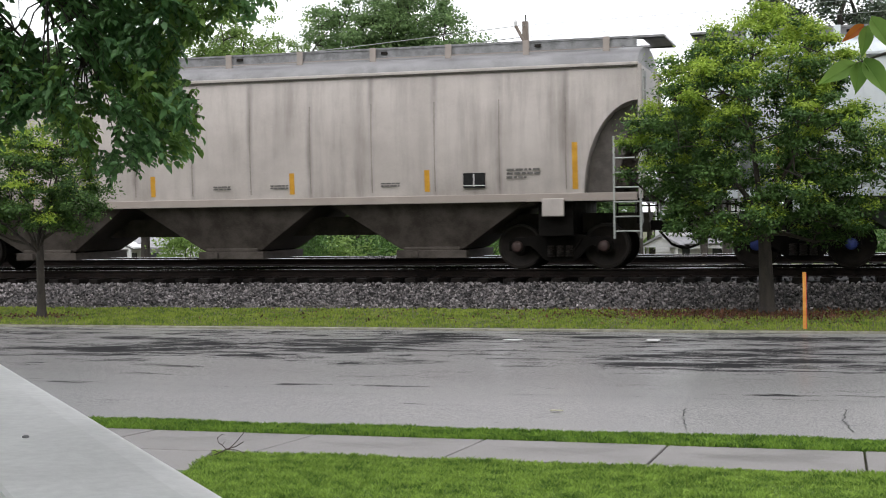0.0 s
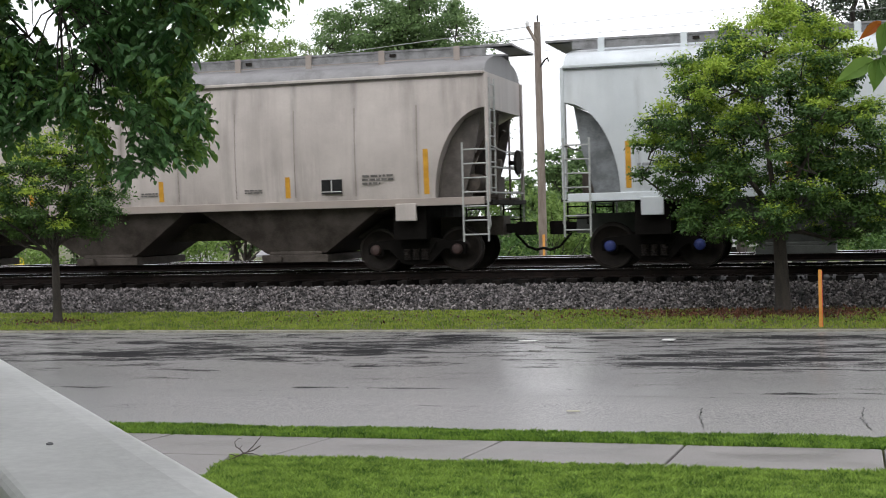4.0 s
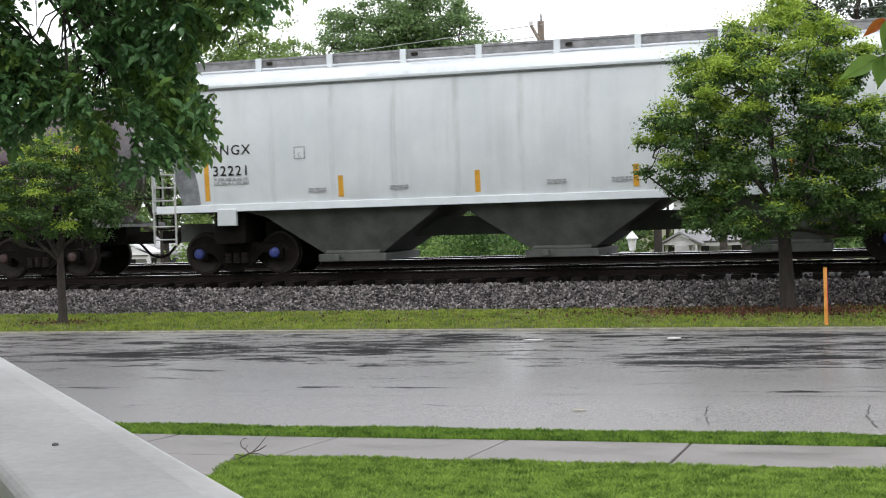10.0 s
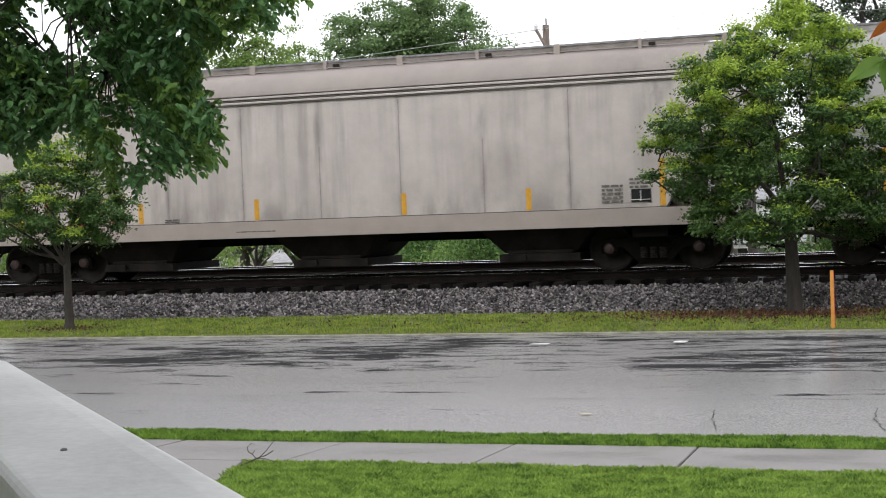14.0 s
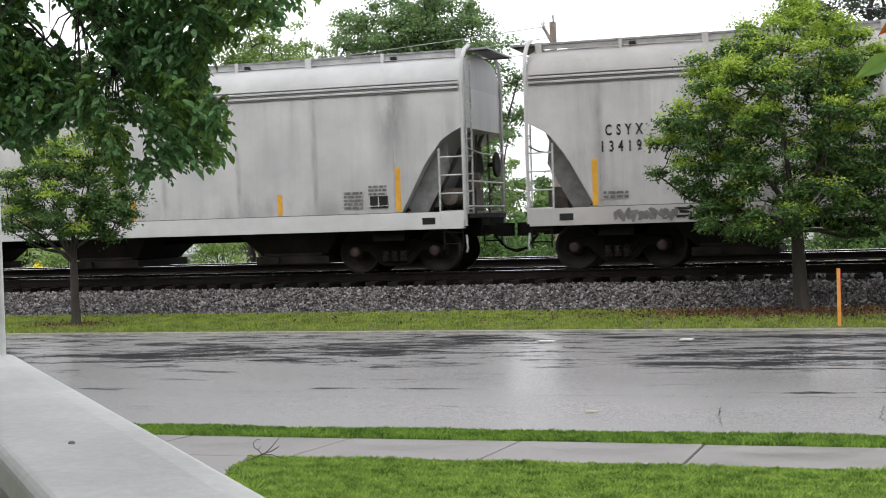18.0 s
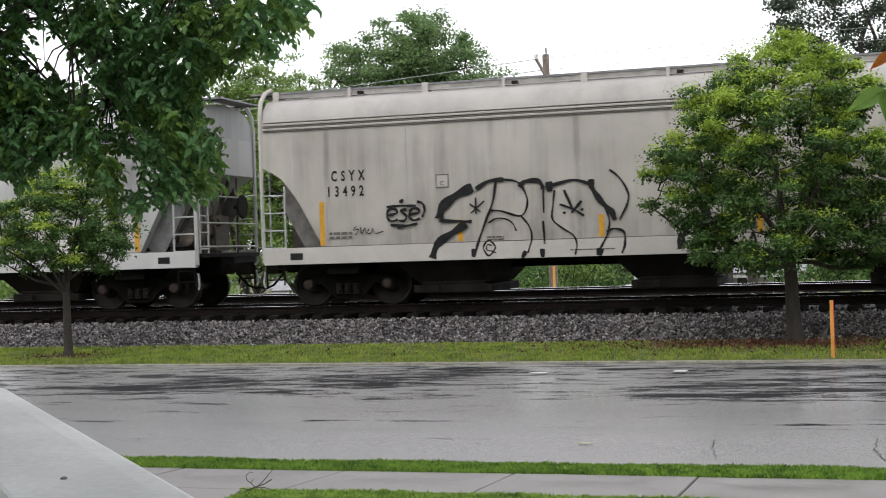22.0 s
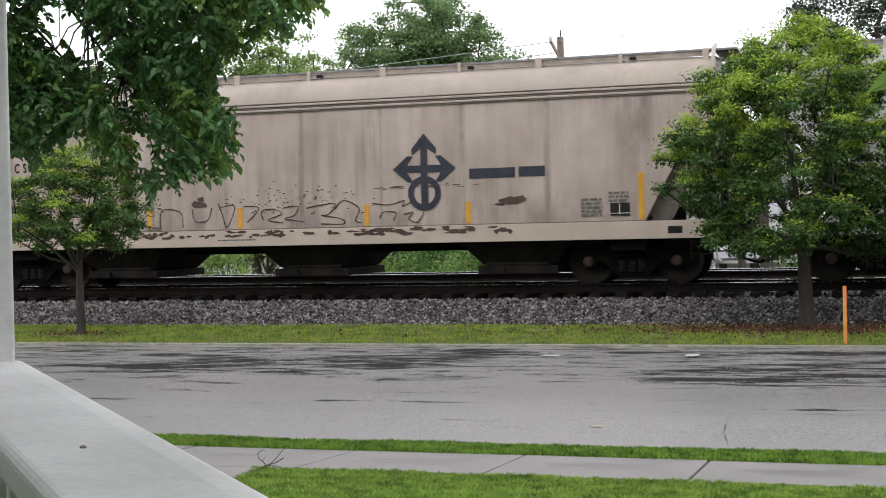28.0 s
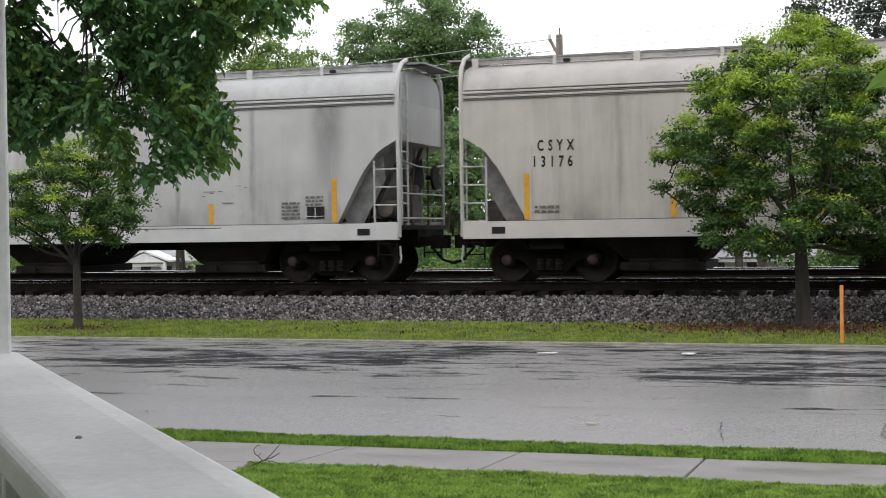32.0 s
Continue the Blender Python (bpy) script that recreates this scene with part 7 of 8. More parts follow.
def tree(label, base, trunk_h, r, clumps, spread, per, leaf, material, seed, young=None, young_share=0.0, droop=0.2, slim=0.5, lean=(0, 0), category="tree", group="", thick=0.5, flat=0.7, twig=0.16, simple=False):
    """A tapered trunk, limbs out to leaf clumps. clumps: world places of clump middles."""
    rs = np.random.RandomState(seed)
    tr = thing("tree", label, category, pose(*base), group=group)
    b0 = np.array(base, float)
    C = np.array(clumps) - b0
    g = G()
    top = np.array((lean[0], lean[1], trunk_h))
    g.tube([(0, 0, -0.25), (0.01, 0.0, 0.02), (lean[0] * 0.3, lean[1] * 0.3, trunk_h * 0.4), tuple(top)], r * 1.25, 10, r * 0.72)
    g.tube([(0, 0, -0.2), (0, 0, 0.12)], r * 1.7, 10, r * 1.15)
    # main limbs to spread-out clumps, side limbs from the nearest limb
    order = np.argsort(-np.linalg.norm(C - top, axis=1))
    nodes = [top]
    n_main = min(9, len(C))
    picks = [order[0]]
    while len(picks) < n_main:
        dist = np.min([np.linalg.norm(C - C[p], axis=1) for p in picks], axis=0)
        picks.append(int(np.argmax(dist)))
    for p in picks:
        m = limb(g, top * rs.uniform(0.75, 1.0), C[p], r * thick, r * 0.08, rs)
        nodes += [m, top + (C[p] - top) * 0.4, C[p]]
    for p in range(len(C)):
        if p in picks:
            continue
        N = np.array(nodes)
        dist = np.linalg.norm(N - C[p], axis=1) + 0.6 * np.maximum(0, N[:, 2] - C[p][2])
        k = int(np.argmin(dist))
        limb(g, N[k], C[p], r * twig, r * twig * 0.22, rs, 0.18)
        nodes.append((N[k] + C[p]) / 2)
    trunk = part("trunk", g, M["bark"], tr, smooth=True)
    n = len(C) * per
    k = np.repeat(np.arange(len(C)), per)
    sp = spread * rs.uniform(0.65, 1.3, size=len(C))
    # each clump is a rough dome, denser towards its skin, that faces up and outwards
    v = rs.normal(size=(n, 3))
    v /= np.linalg.norm(v, axis=1)[:, None]
    v[:, 2] = np.where(rs.uniform(size=n) < 0.72, np.abs(v[:, 2]), v[:, 2] * 0.7)
    q = rs.uniform(0.12, 1.0, size=n) ** 0.55 * (1 + 0.22 * rs.normal(size=n))
    lump = 1 + 0.28 * np.sin(v[:, 0] * 4.1 + k * 1.7) * np.sin(v[:, 1] * 3.7 + k * 2.3)
    P = C[k] + v * (q * lump * sp[k])[:, None] * np.array((1, 1, flat))
    S = leaf * rs.uniform(0.6, 1.3, size=n)
    face = v * 0.9 + rs.normal(size=(n, 3)) * 0.55 + np.array((0, 0, 0.7))
    way = np.cross(face, rs.normal(size=(n, 3))) + v * 0.5
    way[:, 2] -= droop
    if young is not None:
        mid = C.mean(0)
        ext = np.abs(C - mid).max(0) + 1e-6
        # yellow-green tips, sorted by height too, so crowns paint lit tops and dark bottoms
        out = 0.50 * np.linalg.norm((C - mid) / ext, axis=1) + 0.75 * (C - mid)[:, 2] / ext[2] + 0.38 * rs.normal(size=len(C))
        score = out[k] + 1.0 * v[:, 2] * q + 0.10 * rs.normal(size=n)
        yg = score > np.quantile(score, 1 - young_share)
        leaves("young_leaves", P[yg], S[yg] * 0.95, young, tr, seed + 1, "yellow-green young leaves at tips and painted lit tops", slim=slim, way=way[yg], face=face[yg], simple=simple)
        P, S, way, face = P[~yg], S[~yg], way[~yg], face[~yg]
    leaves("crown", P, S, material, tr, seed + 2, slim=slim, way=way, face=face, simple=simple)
    return tr


def blob(center, radii, n, seed, hollow=0.45, rough=0.35, floor=None):
    """Clump places in a rough, uneven ball, sparse within."""
    rs = np.random.RandomState(seed)
    out = []
    while len(out) < n:
        v = rs.normal(size=3)
        v /= np.linalg.norm(v)
        q = rs.uniform(hollow, 1.0) ** 0.6
        bump = 1 + rough * noise.noise(Vector(v * 1.7) + Vector((seed * 3.1, 0, 0)))
        p = np.array(center) + v * np.array(radii) * q * bump
        if floor is not None and p[2] < floor:
            continue
        out.append(p)
    return out


def crown_places(y, outline, n, apart, seed, deep=0.8, hollow=0.3, rough=0.25):
    """Clump places kept apart from one another, in a crown given by rows of (height, left edge, right edge)."""
    rs = np.random.RandomState(seed)
    zs, lo, hi = zip(*outline)
    out, tries = [], 0
    while len(out) < n and tries < n * 300:
        tries += 1
        z = rs.uniform(zs[0], zs[-1])
        a, b = np.interp(z, zs, lo), np.interp(z, zs, hi)
        mid, half = (a + b) / 2, (b - a) / 2
        if rs.uniform() > half / 2.0 + 0.1:
            continue
        t = rs.uniform(0, 2 * math.pi)
        q = math.sqrt(rs.uniform(hollow ** 2, 1.0))
        q *= 1 + rough * noise.noise((math.cos(t) * 1.8, math.sin(t) * 1.8 + seed, z * 1.3))
        p = np.array((mid + math.cos(t) * half * q, y + math.sin(t) * half * deep * q, z - 0.10 * q * q))
        if out and min(np.sum(((np.array(out) - p) * (1, 1, 1.5)) ** 2, axis=1)) < apart ** 2:
            continue
        out.append(p)
    return out


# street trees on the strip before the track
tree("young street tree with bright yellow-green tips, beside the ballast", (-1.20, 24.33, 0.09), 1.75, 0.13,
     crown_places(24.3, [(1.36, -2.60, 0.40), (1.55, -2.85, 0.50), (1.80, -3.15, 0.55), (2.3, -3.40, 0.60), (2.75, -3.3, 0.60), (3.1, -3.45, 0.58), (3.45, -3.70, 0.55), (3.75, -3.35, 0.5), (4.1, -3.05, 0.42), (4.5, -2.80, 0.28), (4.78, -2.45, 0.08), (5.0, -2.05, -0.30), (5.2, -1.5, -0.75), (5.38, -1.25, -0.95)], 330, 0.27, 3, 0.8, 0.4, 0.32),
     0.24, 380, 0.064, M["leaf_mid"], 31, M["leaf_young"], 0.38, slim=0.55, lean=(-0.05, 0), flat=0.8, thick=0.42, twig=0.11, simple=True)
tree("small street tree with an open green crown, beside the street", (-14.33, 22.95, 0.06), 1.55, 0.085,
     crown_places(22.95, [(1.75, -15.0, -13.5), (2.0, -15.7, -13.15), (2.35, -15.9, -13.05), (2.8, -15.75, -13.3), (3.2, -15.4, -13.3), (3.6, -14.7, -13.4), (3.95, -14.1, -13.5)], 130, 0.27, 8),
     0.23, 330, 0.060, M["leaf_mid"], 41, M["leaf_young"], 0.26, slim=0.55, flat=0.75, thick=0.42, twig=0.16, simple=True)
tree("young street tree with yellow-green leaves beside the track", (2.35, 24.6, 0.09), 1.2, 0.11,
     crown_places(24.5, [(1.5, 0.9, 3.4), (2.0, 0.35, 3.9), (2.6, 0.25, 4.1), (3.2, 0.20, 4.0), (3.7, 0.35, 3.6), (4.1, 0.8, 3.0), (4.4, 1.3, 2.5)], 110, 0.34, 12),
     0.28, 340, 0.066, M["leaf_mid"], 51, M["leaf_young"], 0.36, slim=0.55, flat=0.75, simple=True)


def yard_tree():
    """A large tree by the sidewalk; its drooping leafy twigs hang into view below a deep crown."""
    rs = np.random.RandomState(77)
    poly = [(-4.45, 4.2), (-4.55, 3.76), (-4.78, 3.70), (-5.22, 3.55), (-5.50, 3.42), (-5.54, 3.15), (-5.34, 2.95), (-5.36, 2.70), (-5.52, 2.48), (-5.70, 2.50), (-5.90, 2.46), (-6.10, 2.36), (-6.30, 2.42), (-6.48, 2.62), (-6.71, 2.90), (-6.88, 2.96), (-7.05, 2.82), (-7.2, 2.72), (-7.6, 2.70), (-9.4, 2.7), (-9.4, 5.2), (-4.9, 5.2)]
    def inside(x, z):
        c = False
        for (x0, z0), (x1, z1) in zip(poly, poly[1:] + poly[:1]):
            if (z0 > z) != (z1 > z) and x < (x1 - x0) * (z - z0) / (z1 - z0) + x0:
                c = not c
        return c
    base = Vector((-9.6, 11.35, 0.03))
    tr = thing("tree", "large shade tree with dark drooping leafy branches, by the sidewalk", "tree", pose(*base))
    wood, twigs = G(), G()
    fork = Vector((0.4, -0.1, 5.3))
    wood.tube([(0, 0, -0.25), (0.02, 0, 0.1), (0.2, -0.05, 2.4), tuple(fork)], 0.30, 12, 0.21)
    wood.tube([(0, 0, -0.2), (0, 0, 0.12)], 0.42, 12, 0.30)
    # limbs that arch out over the sidewalk, and those that carry the upper crown
    ends = [(4.2, -0.6, 4.25), (3.7, 0.5, 3.95), (3.2, -0.9, 3.7), (2.9, 0.2, 3.3), (2.4, -0.5, 3.0), (3.4, 0.9, 3.2), (2.1, 0.7, 3.45), (4.9, 0.1, 4.6), (-2.6, 0.6, 5.6), (0.4, -2.6, 6.2), (0.9, 2.4, 6.4), (-0.5, 0.2, 8.0)]
    nodes = []
    for e in ends:
        e = Vector(e)
        a = fork * rs.uniform(0.8, 1.0)
        pts = [a, a + (e - a) * 0.3 + Vector((0, 0, 0.35)), a + (e - a) * 0.65 + Vector((rs.normal() * 0.06, rs.normal() * 0.1, 0.5)), e]
        wood.tube([tuple(p) for p in pts], 0.042, 7, 0.010)
        nodes += [pts[1].lerp(pts[2], t) for t in (0.3, 0.7)] + [pts[2].lerp(pts[3], t) for t in (0.0, 0.35, 0.7, 1.0)]
    N = np.array([tuple(p) for p in nodes])
    P, W, F, S, shade = [], [], [], [], []
    made = 0
    while made < 2050:
        x, z = rs.uniform(-9.4, -4.2), rs.uniform(2.2, 5.2)
        if not inside(x, z):
            continue
        # thin places let the sky through
        gap = sum(math.exp(-((x - a) / r) ** 4 - ((z - b) / h) ** 4) for a, b, r, h in ((-7.00, 3.84, 0.29, 0.30), (-6.66, 3.57, 0.20, 0.21), (-6.43, 3.21, 0.13, 0.17), (-6.20, 2.71, 0.18, 0.24)))
        if rs.uniform() < gap * 1.15 or ((z > 4.1 or x < -8.3) and rs.uniform() < 0.6) or (z > 3.5 and rs.uniform() < 0.18):
            continue
        made += 1
        dep = rs.uniform(-0.9, 0.9)
        k = (11.0 + dep) / 11.0
        p = Vector((x * k, 11.0 + dep, 1.845 + (z - 1.845) * k)) - base
        j = int(np.argmin(np.sum((N - np.array(p)) ** 2, axis=1)))
        way = (p - Vector(N[j]))
        way = Vector((way.x * 0.35 + 0.10 + rs.normal() * 0.7, way.y * 0.3 - 0.15 + rs.normal() * 0.7, rs.normal() * 0.2 - 0.15)).normalized()
        long = rs.uniform(0.16, 0.32)
        start = p - way * long * 0.5
        if made % 3 == 0 and (Vector(N[j]) - start).length < 0.9:
            m = (Vector(N[j]) + start) / 2 + Vector((0, 0, 0.10))
            twigs.tube([tuple(N[j]), tuple(m), tuple(start)], 0.009, 4, 0.004, cap=False)
        # lighter leaves follow noise and gather at the right edge
        tone = 0.55 * noise.noise((x * 1.6, z * 1.6, 3)) + 0.30 * rs.normal() + 0.25 * (x > -5.75)
        pts = []
        for i in range(6):
            u = i / 5
            pts.append(start + way * long * u + Vector((0, 0, -0.55 * long * u * u)))
        twigs.tube([tuple(q) for q in (pts[0], pts[2], pts[5])], 0.0035, 3, 0.0015, cap=False)
        side = way.cross(Vector((0, 0, 1))).normalized()
        for i in range(9):
            u = 0.10 + 0.90 * i / 8
            q = start + way * long * u + Vector((0, 0, -0.55 * long * u * u))
            for sgn in ((1, -1) if i < 8 else (0,)):
                d = way * 0.45 + side * sgn * rs.uniform(0.35, 0.9) + Vector((rs.normal() * 0.2, rs.normal() * 0.2, -rs.uniform(0.1, 0.95)))
                P.append(tuple(q))
                W.append(tuple(d))
                F.append((side.x * sgn * 0.5 + rs.normal() * 0.4, side.y * sgn * 0.5 + rs.normal() * 0.4, 1.0 + rs.normal() * 0.3))
                S.append(rs.uniform(0.054, 0.096))
                shade.append(tone)
    part("trunk", wood, M["bark"], tr, smooth=True)
    part("twig_work", twigs, M["bark"], tr)["kind"] = "stuff"
    P, W, F, S, shade = (np.array(v) for v in (P, W, F, S, shade))
    yg = shade > np.quantile(shade, 0.72)
    leaves("young_leaves", P[yg], S[yg], M["leaf_bright"], tr, 62, "lighter green leaves, more of them on the right", slim=0.62, way=W[yg], face=F[yg])
    leaves("crown", P[~yg], S[~yg], M["leaf_dark"], tr, 63, slim=0.62, way=W[~yg], face=F[~yg])
    # the deep crown overhead, out of view, added to shade the twigs below
    v = rs.normal(size=(26000, 3))
    v /= np.linalg.norm(v, axis=1)[:, None]
    q = np.array((0.6, -0.2, 6.7)) + v * rs.uniform(0.35, 1.0, size=(26000, 1)) ** 0.6 * np.array((4.6, 4.2, 2.9)) + rs.normal(size=(26000, 3)) * 0.25
    q = q[q[:, 2] + base.z > np.maximum(4.25, 2.05 + 0.20 * (q[:, 1] + base.y))]
    leaves("upper_crown", q, 0.15 * rs.uniform(0.7, 1.3, size=len(q)), M["leaf_dark"], tr, 64, slim=0.5, droop=0.3, simple=True)


yard_tree()

# trees and shrubs beyond the tracks
def far_tree(label, x, y, z0, z1, rx, material, seed, n=120, per=300, leaf=0.15, hollow=0.35, puff=0.17, rough=0.5):
    b = profile(y)
    tree(label, (x, y, b), max(1.5, (z0 - b) * 1.1), rx * 0.055 + 0.1, blob((x, y, (z0 + z1) / 2), (rx, rx * 0.8, (z1 - z0) / 2), n, seed, hollow, rough), rx * puff + 0.12, per, leaf, material, seed + 100, slim=0.7, group="trees beyond the tracks", flat=0.75, twig=0.12, simple=True, droop=0.1)


far_tree("tall broad tree with a rounded green crown beyond the tracks", -26.0, 80, 3.5, 16.6, 6.3, M["leaf_far"], 5, 380, 250, 0.19, 0.12, 0.13, 0.22)
far_tree("light green bushy tree beyond the tracks", -32.6, 70, 0.5, 13.4, 4.6, M["leaf_far_light"], 9, 200, 240, 0.18, 0.2, 0.14, 0.35)
far_tree("light green tree with thin top beyond the tracks", -28.6, 68, -0.5, 10.4, 3.4, M["leaf_far_light"], 14, 80, 260, 0.15)
far_tree("sparse tree with open branches beyond the tracks", -34.6, 84, 6.0, 14.6, 3.6, M["leaf_far_light"], 15, 46, 200, 0.16)
far_tree("green tree under the tall one beyond the tracks", -21.4, 72, -0.8, 8.4, 3.9, M["leaf_far"], 17, 100, 260, 0.17)
far_tree("dark leafy tree beyond the tracks", -45.5, 78, 0.0, 14.0, 5.5, M["leaf_far"], 19, 90, 240, 0.22)
far_tree("tall dark tree beyond the tracks", 0.6, 82, 7.0, 19.0, 5.6, M["leaf_far_grey"], 23, 170, 260, 0.20, 0.4, 0.15, 0.3)
far_tree("small dark tree standing against the sky beyond the tracks", -8.6, 62, 3.9, 6.9, 1.7, M["leaf_far_grey"], 27, 34, 160, 0.16)
far_tree("dark tree beyond the tracks", -4.6, 60, 3.4, 9.2, 2.3, M["leaf_far"], 29, 60, 200, 0.17)
far_tree("green tree beyond the tracks", 3.8, 66, 0.0, 9.0, 3.6, M["leaf_far"], 33, 70, 200, 0.2)
far_tree("low spreading tree beyond the tracks", -11.2, 58, -1.0, 4.9, 2.5, M["leaf_far"], 37, 110, 300, 0.17, 0.15)
far_tree("rounded green tree behind the shrubs beyond the tracks", -19.9, 66, -1.0, 7.4, 2.3, M["leaf_far"], 39, 100, 240, 0.18, 0.15)
far_tree("broad green tree behind the shrubs beyond the tracks", -24.6, 66, -1.0, 8.4, 2.9, M["leaf_far"], 41, 120, 220, 0.18, 0.15)
far_tree("tall leafy tree behind the sheds beyond the tracks", -40.8, 77, 1.5, 12.0, 4.4, M["leaf_far"], 47, 120, 200, 0.2, 0.2)
far_tree("dark leafy tree before a white house", -7.6, 82, 1.2, 8.6, 3.0, M["leaf_far_grey"], 43, 100, 220, 0.2, 0.15)
far_tree("small round tree beyond the tracks", -14.9, 82, 1.0, 6.6, 1.5, M["leaf_far"], 35, 34, 160, 0.18)


def shrub(x, y, h, w, seed, light):
    b = profile(y)
    sh = thing("shrub", "light green overgrown shrub beyond the tracks" if light else "green overgrown shrub beyond the tracks", "shrub", pose(x, y, b), group="shrubs beyond the tracks")
    rs = np.random.RandomState(seed)
    C = np.array([(rs.normal() * w * 0.45, rs.normal() * w * 0.35, h * rs.uniform(0.08, 1.0) * (1 - 0.25 * abs(rs.normal()))) for _ in range(26)])
    g = G()
    for c in C[:12]:
        limb(g, (c[0] * 0.15, c[1] * 0.15, -0.1), c, 0.03, 0.008, rs)
    part("stem", g, M["bark"], sh)
    k = np.repeat(np.arange(len(C)), 130)
    P = C[k] + rs.normal(size=(len(k), 3)) * np.array((0.30, 0.30, 0.22)) * (0.5 + w * 0.25)
    P[:, 2] = np.maximum(P[:, 2], 0.03)
    leaves("foliage", P, 0.15 * rs.uniform(0.6, 1.3, size=len(k)), M["leaf_far_light"] if light else M["leaf_shrub"], sh, seed + 1, slim=0.6, simple=True)


rs = np.random.RandomState(91)
for i, q in enumerate(np.arange(-0.80, 0.10, 0.0235)):
    if -0.630 < q < -0.505 or -0.69 < q < -0.64 or -0.472 < q < -0.402 or -0.172 < q < -0.03:
        continue
    y = rs.uniform(45.5, 52)
    h = rs.uniform(1.6, 2.7)
    if -0.245 < q < -0.14:
        y = rs.uniform(48, 53)
        h = rs.uniform(2.7, 3.8)
    shrub(q * y, y, h, rs.uniform(1.2, 1.9), 300 + i * 3, i % 3 == 1)
for i, q in enumerate(np.arange(-0.78, 0.06, 0.036)):
    # a taller, farther row closes the view below the crowns
    y = rs.uniform(108, 122)
    b = profile(y)
    far_tree("distant green trees in a row", q * y, y, b + 0.5, b + rs.uniform(7.5, 10.5), 3.9, M["leaf_far"] if i % 2 else M["leaf_far_light"], 500 + i, 30, 110, 0.36)


# ---- grass ----
def grass(name, n, area, high, material, label, seed, height=profile, lean=0.35, thin=0.0035, keep=None):
    rs = np.random.RandomState(seed)
    x = rs.uniform(area[0], area[1], n)
    y = rs.uniform(area[2], area[3], n)
    if keep is not None:
        k = np.array([keep(a, b, rs.uniform()) for a, b in zip(x, y)])
        x, y = x[k], y[k]
        n = len(x)
    z = np.array([height(v) for v in y])
    patch = np.array([0.8 + 0.45 * noise.noise((a * 1.3, b * 1.3, 4)) + 0.40 * noise.noise((a * 15.0, b * 11.0, 8)) for a, b in zip(x, y)]).clip(0.15, 1.9)
    h = high * rs.uniform(0.5, 1.15, n) * patch
    ang = rs.uniform(0, 2 * math.pi, n)
    w = thin * rs.uniform(0.7, 1.4, n)
    dx, dy = np.cos(ang), np.sin(ang)
    la = rs.uniform(0, 2 * math.pi, n)
    ln = lean * h * rs.uniform(0.2, 1.3, n)
    V = np.stack([np.stack([x - dx * w, y - dy * w, z - 0.005], 1), np.stack([x + dx * w, y + dy * w, z - 0.005], 1),
                  np.stack([x + dx * w * .7 + np.cos(la) * ln * .4, y + dy * w * .7 + np.sin(la) * ln * .4, z + h * .6], 1), np.stack([x + np.cos(la) * ln, y + np.sin(la) * ln, z + h], 1)], 1).reshape(-1, 3)
    i = np.arange(n) * 4
    F = np.stack([i, i + 1, i + 2, i + 3], 1)
    me = bpy.data.meshes.new(name)
    me.vertices.add(len(V))
    me.vertices.foreach_set("co", V.ravel())
    me.loops.add(F.size)
    me.loops.foreach_set("vertex_index", F.ravel().astype(np.int32))
    me.polygons.add(len(F))
    me.polygons.foreach_set("loop_start", np.arange(0, F.size, 4, dtype=np.int32))
    me.update(calc_edges=True)
    me.materials.append(material)
    return tagged(new(name, me), label, "grass", kind="stuff")


M["grass_lawn"] = leafy("mown lawn grass", (0.070, 0.150, 0.022), (0.37, 0.53, 0.105), 5.5, 0.35)
M["grass_verge"] = leafy("verge grass", (0.040, 0.105, 0.015), (0.26, 0.42, 0.065), 5.0, 0.35)
M["grass_dry"] = leafy("thin trackside grass", (0.10, 0.17, 0.028), (0.34, 0.42, 0.075), 2.2, 0.35)


def lawn_height(y):
    return profile(y) + 0.0


def lawn_keep(x, y, u):
    return x > -4.47 + (9.5 - y) * 0.22 + 0.03 * math.sin(y * 9)


def strip_keep(x, y, u):
    # thinner towards the ballast and under the trees
    bare = math.exp(-((x + 1.2) / 2.2) ** 2 - ((y - 24.2) / 0.9) ** 2) + 0.7 * math.exp(-((x + 14.3) / 1.0) ** 2 - ((y - 23.0) / 0.5) ** 2) + max(0.0, (y - 24.55) * 1.4)
    return u > bare


grass("lawn_grass", 150000, (-5.2, 1.6, 7.4, 9.47), 0.038, M["grass_lawn"], "bright green mown lawn, damp", 21, lawn_height, keep=lawn_keep, thin=0.0040, lean=0.9)
grass("yard_grass", 24000, (-16, 12, -1.0, 7.4), 0.045, M["grass_lawn"], "mown lawn round the porch, damp", 25, lawn_height, thin=0.004, lean=0.8, keep=lambda x, y, u: (y > 2.9 or x > 3.2 or x < -4.7) and not (-6.6 < x < -3.4 and y > 4.9))
grass("verge_grass", 60000, (-9.5, 1.8, 10.82, 11.55), 0.042, M["grass_verge"], "thick green grass verge between sidewalk and street", 22, thin=0.0055, lean=0.9)
grass("trackside_grass", 60000, (-19, 3.0, 21.74, 24.92), 0.050, M["grass_dry"], "patchy green grass strip beside the ballast", 23, thin=0.010, keep=strip_keep)

